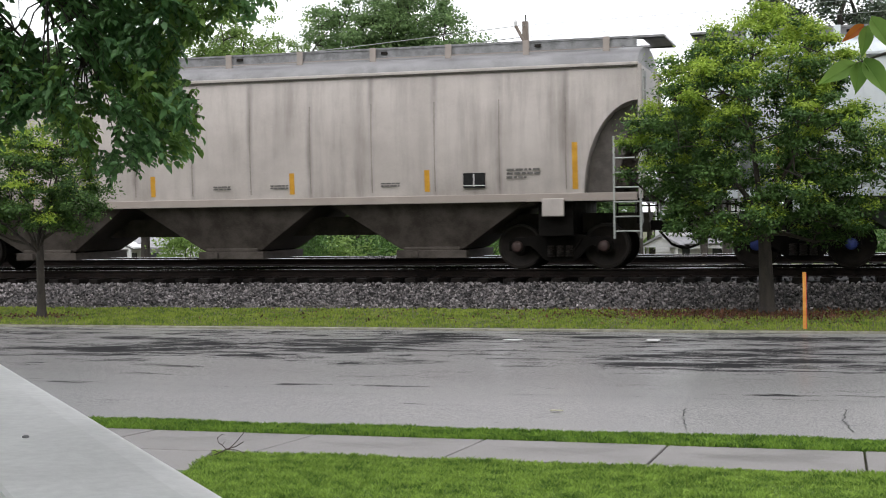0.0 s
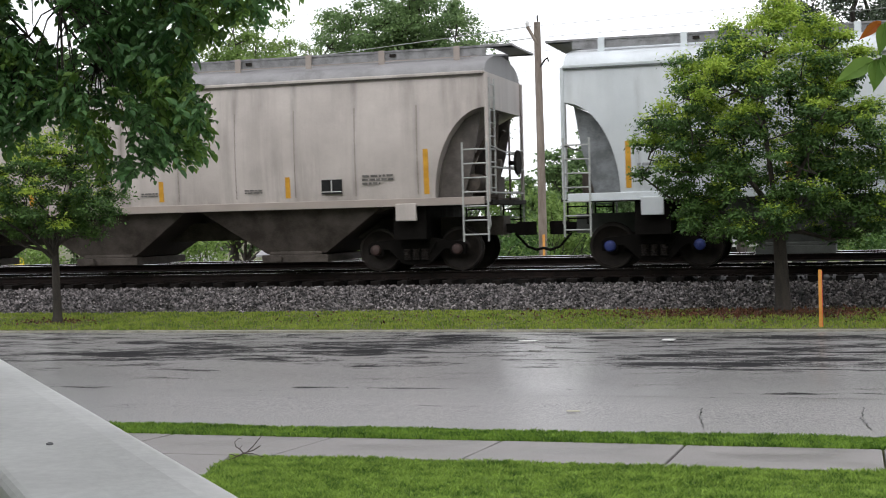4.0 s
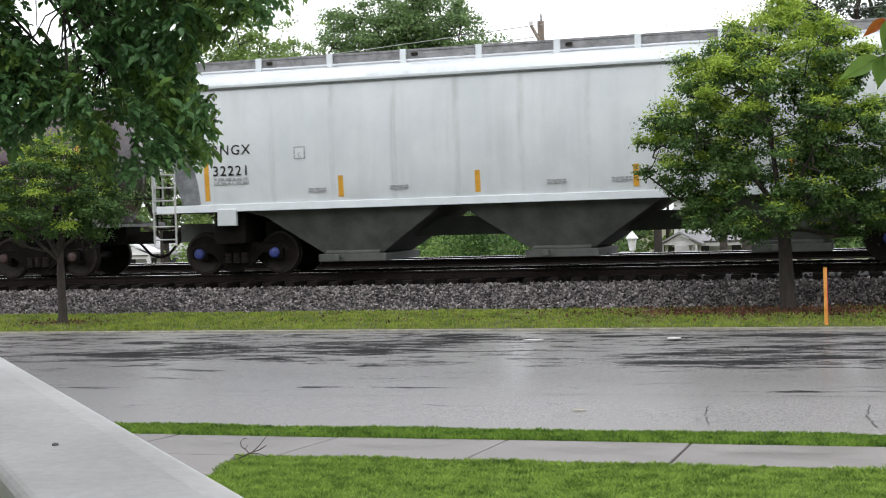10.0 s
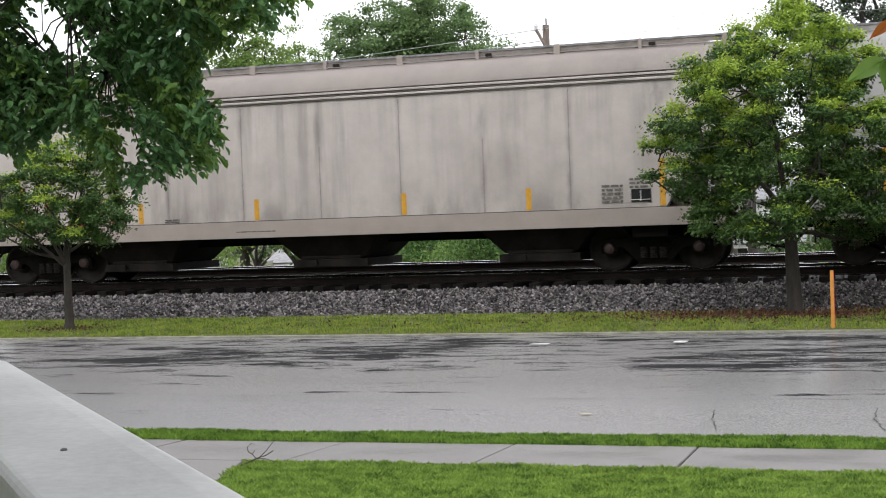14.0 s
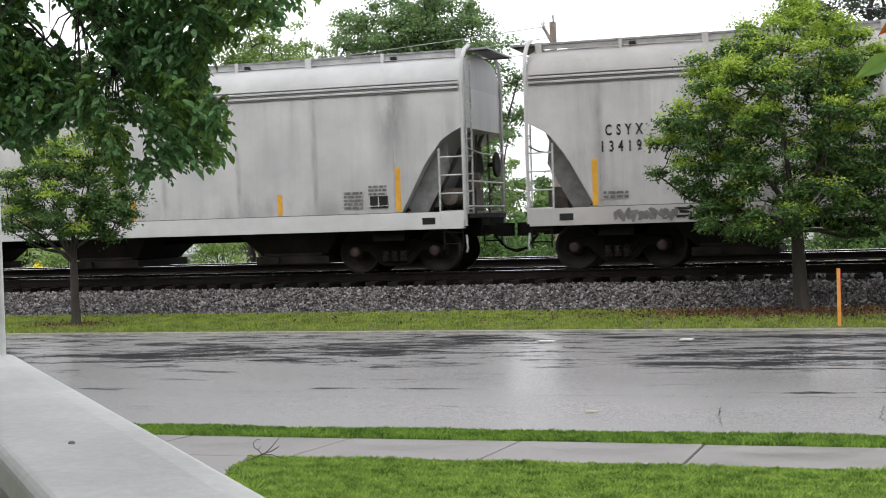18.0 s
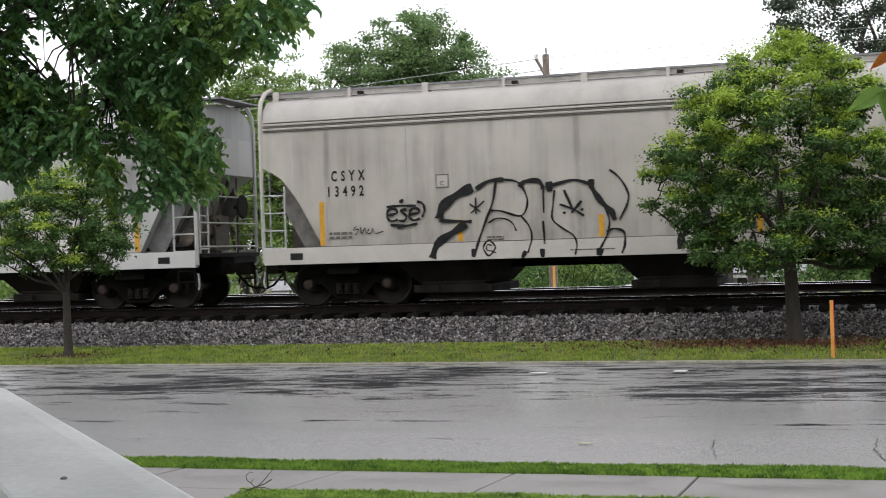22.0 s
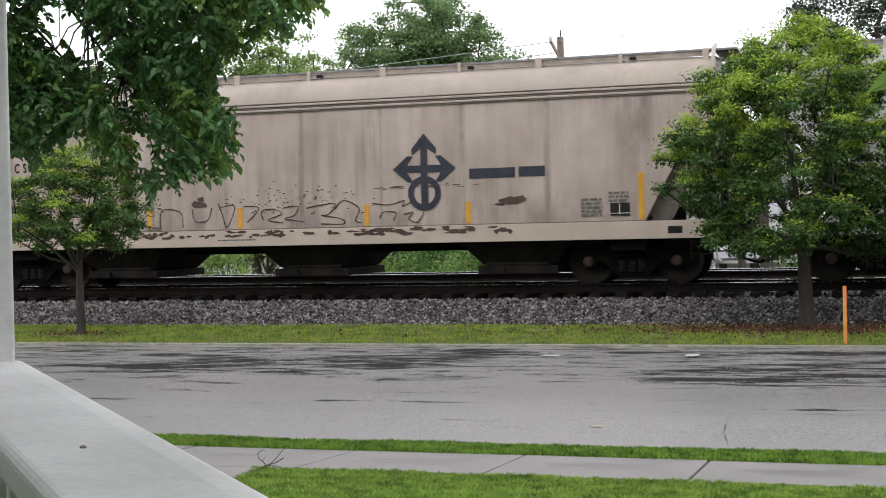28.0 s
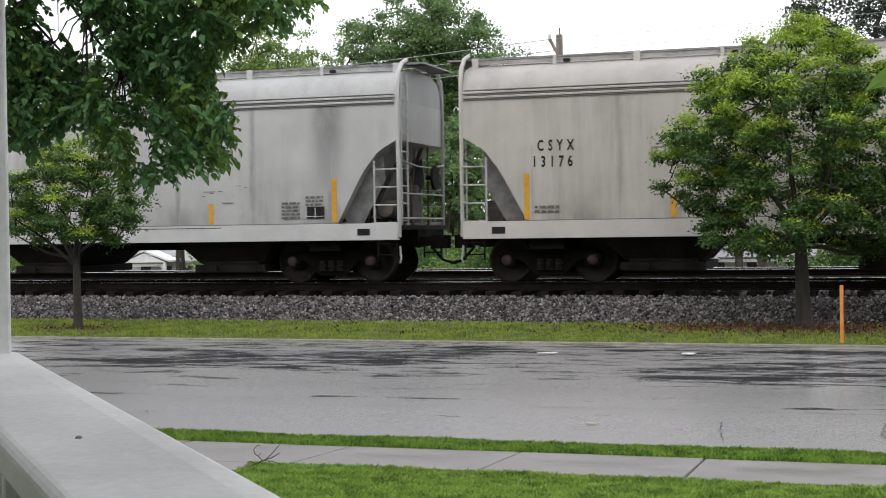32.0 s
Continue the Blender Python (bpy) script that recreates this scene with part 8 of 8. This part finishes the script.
# fallen leaves and husks on the bare soil under the street trees
M["litter_leaf"] = leafy("fallen brown leaves", (0.05, 0.022, 0.014), (0.17, 0.075, 0.045), 3.0, 0.1)
rs = np.random.RandomState(44)
pos = [(rs.normal(-1.6, 1.5), rs.normal(23.95, 0.42)) for _ in range(3200)] + [(rs.normal(-14.3, 0.5), rs.normal(23.0, 0.25)) for _ in range(250)] + [(rs.uniform(-11, 2), rs.uniform(22.3, 24.5)) for _ in range(500)]
pos = [(x, min(y, 25.0 - 0.2 * rs.uniform()), profile(y) + rs.uniform(0.012, 0.03)) for x, y in pos if y > 21.9]
me = leaf_mesh("leaf_litter", np.array(pos) * 1.0, 0.055 * rs.uniform(0.6, 1.3, size=len(pos)), 45, slim=0.55)
me.materials.append(M["litter_leaf"])
tagged(new("leaf_litter", me), "reddish brown fallen leaves on bare soil under trees", "leaf litter", kind="stuff")
# ---- things beyond the tracks ----
M["pole_wood"] = surface("weathered pole wood", (0.14, 0.11, 0.09), (0.26, 0.22, 0.19), 5, (0.7, 0.9), bump=0.4, stretch=(1, 1, 0.2))
M["siding_white"] = surface("white house siding", (0.60, 0.61, 0.62), (0.72, 0.72, 0.72), 2, (0.5, 0.7), bump=0.05)
M["shingle"] = surface("grey roof shingles", (0.22, 0.22, 0.23), (0.36, 0.36, 0.37), 4, (0.7, 0.9), bump=0.3)
M["glass"] = surface("dark window glass", (0.03, 0.035, 0.04), (0.06, 0.065, 0.07), 2, (0.08, 0.15), bump=0.0)
M["orange"] = surface("orange plastic marker", (0.62, 0.26, 0.04), (0.72, 0.36, 0.09), 6, (0.4, 0.55), bump=0.02)
M["sign_yellow"] = surface("yellow warning sign", (0.75, 0.50, 0.0), (0.85, 0.62, 0.02), 4, (0.4, 0.5), bump=0.0)
M["cable"] = surface("weathered cable", (0.30, 0.31, 0.30), (0.42, 0.43, 0.42), 4, (0.5, 0.6), bump=0.0)
M["dead_wood"] = surface("dead twig bark", (0.035, 0.025, 0.022), (0.09, 0.065, 0.055), 20, (0.7, 0.9), bump=0.4)


def utility_pole(x, y, top, label):
    b = profile(y)
    p = thing("utility_pole", label, "utility pole", pose(x, y, b), group="utility poles")
    h = top - b
    part("shaft", G().tube([(0, 0, -0.3), (0.0, 0, h * 0.5), (-0.03, 0, h)], 0.15, 10, 0.11), M["pole_wood"], p, smooth=True)
    part("top_pin", G().tube([(0.0, -0.05, h - 0.1), (0.0, -0.05, h + 0.22)], 0.025, 6), M["dark_steel"], p)
    part("bracket_arm", G().tube([(-0.02, -0.08, h - 0.75), (-0.28, -0.10, h - 0.25), (-0.34, -0.10, h - 0.15)], 0.06, 6), M["pole_wood"], p)
    part("insulator", G().lathe([(h - 0.15, 0.05), (h - 0.02, 0.07), (h + 0.05, 0.04)], "z", 10, (-0.34, -0.10, 0)), M["siding_white"], p)
    part("lamp_hook", G().tube([(0.08, -0.08, h - 1.5), (0.22, -0.1, h - 1.3), (0.32, -0.1, h - 1.22), (0.36, -0.1, h - 1.35)], 0.03, 6), M["dark_steel"], p)
    part("base_marker", G().box(0.02, 0.10, -0.165, -0.14, 0.1, 1.5), M["orange"], p, "thin orange guard strip at the foot")
    return p


utility_pole(-10.08, 46.0, 8.32, "weathered wooden utility pole beyond the tracks")
utility_pole(-46.0, 57.8, 8.4, "wooden utility pole farther along the line")
wires = thing("overhead_wires", "thin overhead wires sagging between wooden poles", "wires", pose(0, 0, 0))
for dz, dy in ((8.18, -0.10), (7.80, 0.0), (7.35, 0.05)):
    a, b = Vector((-10.3, 46.0 + dy, dz)), Vector((-46.0, 57.8 + dy, dz + 0.05))
    pts = []
    for i in range(13):
        t = i / 12
        q = a + (b - a) * t
        pts.append((q.x, q.y, q.z - 1.0 * t * (1 - t)))
    part("wire", G().tube(pts, 0.013, 5), M["cable"], wires)
    c = Vector((60.0, 24.0 + dy, dz + 0.4))
    pts = [tuple(a + (c - a) * (i / 12) + Vector((0, 0, -2.2 * (i / 12) * (1 - i / 12)))) for i in range(13)]
    part("wire", G().tube(pts, 0.006, 5), M["cable"], wires)


def house(name_label, x0, x1, y0, y1, zb, zt, ridge, porch):
    h = thing("house", name_label, "house", pose(x0, y0, zb), group="houses beyond the tracks")
    w, d, hh, rr = x1 - x0, y1 - y0, zt - zb, ridge - zb
    part("wall", G().box(0, w, 0, d, 0, hh), M["siding_white"], h)
    n = int(hh / 0.22)
    for i in range(n):
        part("siding_board", lambda: G().prism([(0.0, 0.0), (-0.035, 0.0), (-0.01, 0.20), (0.0, 0.20)], 0, w, "x"), M["siding_white"], h, key="board%.2f" % w, m=pose(0, -0.003, 0.05 + i * 0.22))
    part("roof", G().prism([(-0.4, hh - 0.1), (d / 2, rr), (d + 0.4, hh - 0.1), (d + 0.4, hh + 0.05), (d / 2, rr + 0.16), (-0.4, hh + 0.05)], -0.4, w + 0.4, "x"), M["shingle"], h)
    px0, px1, pz, pd = porch
    part("porch_roof", G().prism([(-pd, pz), (0.0, pz + 0.45), (0.0, pz + 0.6), (-pd - 0.15, pz + 0.12)], px0, px1, "x"), M["shingle"], h)
    part("porch_beam", G().box(px0 + 0.05, px1 - 0.05, -pd + 0.05, -pd + 0.2, pz - 0.22, pz), M["siding_white"], h)
    k = max(2, int((px1 - px0) / 2.6) + 1)
    for i in range(k):
        x = px0 + 0.2 + (px1 - px0 - 0.4) * i / (k - 1)
        part("porch_column", lambda: G().lathe([(0, 0.16), (0.1, 0.16), (0.12, 0.12), (pz - 0.4, 0.10), (pz - 0.36, 0.15), (pz - 0.22, 0.15)], "z", 12), M["siding_white"], h, key="col%.2f" % pz, m=pose(x, -pd + 0.12, 0), smooth=True)
    part("porch_floor", G().box(px0, px1, -pd, 0, -0.3, 0.05), M["concrete"], h)
    for i in range(3):
        x = w * (0.18 + 0.3 * i)
        wi = part("window", G().box(x - 0.08, x + 0.98, -0.05, -0.036, 0.85, 2.35), M["siding_white"], h)
        part("pane", G().box(x, x + 0.9, -0.062, -0.052, 0.92, 1.58), M["glass"], wi)
        part("pane", G().box(x, x + 0.9, -0.062, -0.052, 1.64, 2.28), M["glass"], wi)
    return h


house("white sided house with a columned front porch beyond the tracks", -12.2, -4.2, 96, 104, -2.9, 2.6, 4.6, (1.2, 8.4, 2.55, 2.4))
gable = thing("garden_pavilion", "small white open pavilion with a gable roof", "pavilion", pose(-12.6, 92, -2.75), group="houses beyond the tracks")
part("roof", G().prism([(-0.2, 2.3), (1.25, 3.05), (2.7, 2.3), (2.7, 2.42), (1.25, 3.2), (-0.2, 2.42)], -0.2, 2.6, "y"), M["shingle"], gable)
for x in (0.1, 2.3):
    for y in (0.1, 2.2):
        part("post", lambda: G().box(-0.08, 0.08, -0.08, 0.08, 0, 2.35), M["siding_white"], gable, key="pav_post", m=pose(x, y, 0))
part("gable_board", G().prism([(0.0, 2.32), (2.5, 2.32), (1.25, 2.98)], 0.0, 0.06, "y"), M["siding_white"], gable)
house("small white house with a gabled porch beyond the tracks", -57.6, -51.4, 100, 107, -3.0, -0.35, 1.0, (0.4, 4.2, 2.5, 1.8))
gp = thing("porch_gable", "white porch gable on posts at a small house", "porch", pose(-57.0, 97.9, -3.0), group="houses beyond the tracks")
part("gable_roof", G().prism([(-0.3, 2.65), (1.9, 3.45), (4.1, 2.65), (4.1, 2.78), (1.9, 3.6), (-0.3, 2.78)], 0, 2.0, "y"), M["siding_white"], gp)
part("gable_wall", G().prism([(0.0, 2.6), (3.8, 2.6), (1.9, 3.35)], 0.1, 0.18, "y"), M["siding_white"], gp)
for x in (0.1, 3.7):
    part("post", G().box(x - 0.09, x + 0.09, 0.05, 0.23, 0, 2.62), M["siding_white"], gp)
house("grey-white outbuilding beyond the tracks", -44.6, -41.2, 101, 106, -3.0, -0.75, 0.1, (0.3, 2.0, 2.0, 0.8))


def yard_lamp(x, y):
    b = profile(y)
    lp = thing("yard_lamp", "white lantern on a short post beyond the tracks", "lamp", pose(x, y, b))
    t = 1.22 - b - 0.62
    part("post", G().tube([(0, 0, -0.1), (0, 0, t)], 0.05, 8), M["siding_white"], lp)
    part("lantern_glass", G().lathe([(t, 0.08), (t + 0.03, 0.10), (t + 0.36, 0.15), (t + 0.38, 0.14)], "z", 8), M["pale_glass"], lp)
    part("lantern_cap", G().lathe([(t + 0.38, 0.20), (t + 0.42, 0.20), (t + 0.55, 0.09), (t + 0.58, 0.05), (t + 0.64, 0.03), (t + 0.66, 0.0)], "z", 10), M["siding_white"], lp)
    bx = thing("utility_box", "white utility box beside the lantern", "box", pose(x - 0.22, y - 0.1, b))
    part("case", G().box(-0.16, 0.16, -0.12, 0.12, 0, t - 0.02), M["siding_white"], bx, bevel=0.015)


M["pale_glass"] = surface("pale lantern glass", (0.55, 0.56, 0.56), (0.70, 0.71, 0.71), 8, (0.15, 0.25), bump=0.0)
yard_lamp(-6.92, 44.0)

sg = thing("warning_sign", "yellow diamond warning sign on a post beyond the tracks", "sign", pose(-39.4, 60.0, profile(60)))
part("post", G().box(-0.03, 0.03, -0.03, 0.03, 0, 1.1), M["dark_steel"], sg)
part("panel", G().prism([(-0.38, 1.30), (0, 0.92), (0.38, 1.30), (0, 1.68)], -0.05, -0.035, "y"), M["sign_yellow"], sg)

# ---- by the street ----
mk = thing("marker_post", "thin orange marker post at the street's edge", "marker post", pose(-0.525, 21.95, 0.03))
part("strip", G().prism([(-0.028, -0.008), (0.028, -0.008), (0.024, 0.008), (-0.024, 0.008)], -0.15, 0.88, "z"), M["orange"], mk, bevel=0.003)
part("edge_stripe", G().box(0.0245, 0.031, -0.010, 0.010, 0.0, 0.86), M["sign_red"], mk, "red edge stripe")

lit = thing("flat_litter", "small white scrap lying on wet asphalt", "litter", pose(-2.56, 19.81, 0.035))
part("scrap", G().prism([(-0.09, -0.08), (0.07, -0.11), (0.10, 0.05), (0.0, 0.12), (-0.09, 0.06)], 0.0, 0.012, "z"), M["letter_white"], lit)
lit = thing("flat_litter", "small pale scrap lying on the street", "litter", pose(-2.54, 12.72, 0.022))
part("scrap", G().prism([(-0.06, -0.015), (0.07, -0.02), (0.06, 0.02), (-0.05, 0.02)], 0.0, 0.008, "z"), M["tag_cream"], lit)

# more scraps
for x, y, k, mt in ((-4.58, 19.74, 1.8, "letter_white"), (-4.05, 18.85, 1.0, "stencil_pale"), (-4.15, 18.30, 1.0, "stencil_pale"), (-4.78, 20.17, 1.0, "stencil_pale")):
    lit = thing("flat_litter", "tiny pale scrap lying on wet asphalt", "litter", pose(x, y, 0.028))
    part("scrap", G().prism([(-0.08 * k, -0.03 * k), (0.06 * k, -0.04 * k), (0.08 * k, 0.03 * k), (-0.05 * k, 0.03 * k)], 0.0, 0.010, "z"), M[mt], lit)


def crack(pts, w, seed):
    rr = random.Random(seed)
    P = []
    for (x0, y0), (x1, y1) in zip(pts, pts[1:]):
        n = max(2, int(math.hypot(x1 - x0, y1 - y0) / 0.08))
        for i in range(n):
            t = i / n
            P.append((x0 + (x1 - x0) * t + rr.uniform(-.014, .014), y0 + (y1 - y0) * t + rr.uniform(-.02, .02)))
    v, f = [], []
    for i, (x, y) in enumerate(P):
        a = P[min(i + 1, len(P) - 1)]
        b = P[max(i - 1, 0)]
        d = Vector((a[0] - b[0], a[1] - b[1])).normalized()
        ww = w * rr.uniform(0.4, 1.3)
        vv = (y - 11.82) / 10.2
        z = 0.003 + 0.03 * (1 - (2 * vv - 1) ** 2)
        v += [(x - d.y * ww, y + d.x * ww, z), (x + d.y * ww, y - d.x * ww, z)]
    f = [(2 * i, 2 * i + 1, 2 * i + 3, 2 * i + 2) for i in range(len(P) - 1)]
    return G().add(v, f)


cr = thing("road_cracks", "dark cracks and tar lines in worn asphalt", "cracks", pose(0, 0, 0), kind="structure")
M["tar"] = surface("black tar line", (0.012, 0.012, 0.013), (0.03, 0.03, 0.03), 9, (0.25, 0.5), bump=0.1)
for i, (pts, w) in enumerate([([(-1.40, 13.1), (-1.36, 12.5), (-1.25, 11.9)], 0.006), ([(0.05, 13.3), (0.02, 12.6), (0.12, 11.95)], 0.006), ([(-0.25, 12.5), (0.3, 12.3), (0.9, 12.4)], 0.004),
                              ([(-8.6, 13.9), (-7.4, 14.0), (-6.2, 13.95), (-5.5, 14.15)], 0.006), ([(-6.6, 13.55), (-5.4, 13.6), (-4.4, 13.65)], 0.005), ([(-10.5, 14.2), (-9.6, 14.15)], 0.008),
                              ([(-3.4, 13.8), (-2.2, 13.85), (-1.2, 13.8), (0.6, 13.85)], 0.006), ([(-8.8, 17.4), (-7.6, 18.6), (-6.4, 19.8), (-5.4, 21.4)], 0.018), ([(-13, 16.2), (-11, 16.3), (-9.2, 16.2)], 0.008)]):
    part("crack", crack(pts, w, i), M["tar"], cr)

# dead twig lying over the edge of the walk
tw = thing("dead_twig", "dark dead forked twig at the lawn's edge", "twig", pose(-4.30, 9.30, 0.125))
SHRINK = 0.66


def small(pts):
    return [(x * SHRINK, y * SHRINK, z * SHRINK) for x, y, z in pts]


g = G()
g.tube(small([(-0.16, -0.22, 0.0), (-0.08, -0.10, 0.03), (0.0, 0.0, 0.07), (0.10, 0.04, 0.10), (0.18, 0.06, 0.15)]), 0.006, 6, 0.003)
part("stem", g, M["dead_wood"], tw, smooth=True)
for pts, r in (([(0.0, 0.0, 0.07), (-0.06, 0.03, 0.11), (-0.12, 0.06, 0.13), (-0.14, 0.08, 0.18), (-0.10, 0.10, 0.22), (-0.06, 0.10, 0.21)], 0.004), ([(0.03, 0.02, 0.08), (0.09, 0.06, 0.14), (0.13, 0.10, 0.20), (0.17, 0.14, 0.26)], 0.004), ([(0.0, 0.0, 0.07), (0.12, -0.01, 0.07), (0.24, -0.02, 0.04)], 0.004),
              ([(-0.05, -0.05, 0.04), (-0.12, -0.03, 0.06), (-0.18, 0.0, 0.05)], 0.004), ([(-0.06, 0.03, 0.11), (-0.04, 0.06, 0.15)], 0.003)):
    part("branch", G().tube(small(pts), r, 5, r * 0.5), M["dead_wood"], tw, smooth=True)


# ---- a branch close to the porch ----
def near_branch():
    sp = thing("sapling", "slim sapling whose leafy twig hangs near the porch", "sapling", pose(1.35, 3.35, profile(3.35)))
    o = Vector((1.35, 3.35, profile(3.35)))
    def at(x, y, z):
        return tuple(Vector((x, y, z)) - o)
    part("trunk", G().tube([(0, 0, -0.1), (0.02, 0, 1.2), at(1.25, 3.3, 2.75)], 0.03, 8, 0.012), M["bark"], sp, smooth=True)
    part("twig", G().tube([at(1.27, 3.3, 2.5), at(0.7, 3.15, 2.42), at(0.25, 3.05, 2.27), at(0.06, 3.0, 2.20)], 0.010, 6, 0.003).tube([at(0.25, 3.05, 2.27), at(0.12, 3.0, 2.17), at(0.03, 2.98, 2.14)], 0.004, 6, 0.002), M["bark"], sp, smooth=True)
    def leaf(x, y, z, dx, dy, dz, ln, wd, mt):
        d = Vector((dx, dy, dz)).normalized()
        s = d.cross(Vector((0.25, -1, 0.3))).normalized()
        n = s.cross(d)
        def f(u, v):
            w = wd * math.sin(math.pi * min(1, u ** 0.75)) * (1 - 0.25 * u) * (v - 0.5) * 2
            p = Vector((x, y, z)) + d * ln * u + s * w * 0.5 + n * (abs(v - 0.5) * 0.5 * wd - 0.25 * ln * u * u)
            return tuple(p - o)
        part("leaf", G().sheet(f, 8, 4), M[mt], sp, smooth=True)
    leaf(0.062, 3.0, 2.225, -0.75, -0.1, -0.55, 0.055, 0.024, "leaf_red")
    leaf(0.068, 3.0, 2.222, -0.15, -0.2, -1.0, 0.066, 0.034, "leaf_near")
    leaf(0.075, 2.99, 2.235, 0.35, -0.2, -0.5, 0.09, 0.045, "leaf_near")
    leaf(0.045, 2.98, 2.145, -0.8, -0.1, -0.40, 0.085, 0.042, "leaf_near")
    leaf(0.052, 2.98, 2.145, -0.1, -0.3, -1.0, 0.065, 0.042, "leaf_near")
    leaf(0.06, 2.98, 2.15, 0.5, -0.2, -0.7, 0.09, 0.05, "leaf_near")
    for x, y, z in ((0.35, 3.05, 2.33), (0.5, 3.1, 2.38), (0.7, 3.15, 2.42), (0.9, 3.2, 2.46)):
        leaf(x, y, z, -0.4, -0.2, -0.8, 0.10, 0.05, "leaf_near")
        leaf(x, y, z, 0.5, 0.1, -0.6, 0.10, 0.05, "leaf_near")


M["leaf_near"] = leafy("close green leaf", (0.11, 0.21, 0.045), (0.24, 0.38, 0.09), 9, 0.45)
near_branch()


def motions():
    for car, mid in CARS:
        walk(car, [(float(t), pose(mid - run(t), TRACK_Y, RAIL_Z)) for t in range(33)])
    # wheels roll with the train, about 45 degrees from row to row
    turns = [(k / 30, math.degrees(run(k / 30) / WHEEL_R)) for k in range(0, 961)]
    for wheel, dx in WHEELSETS:
        walk(wheel, [(t, pose(dx, 0, WHEEL_R, 0, -a % 360, 0)) for t, a in turns])


motions()
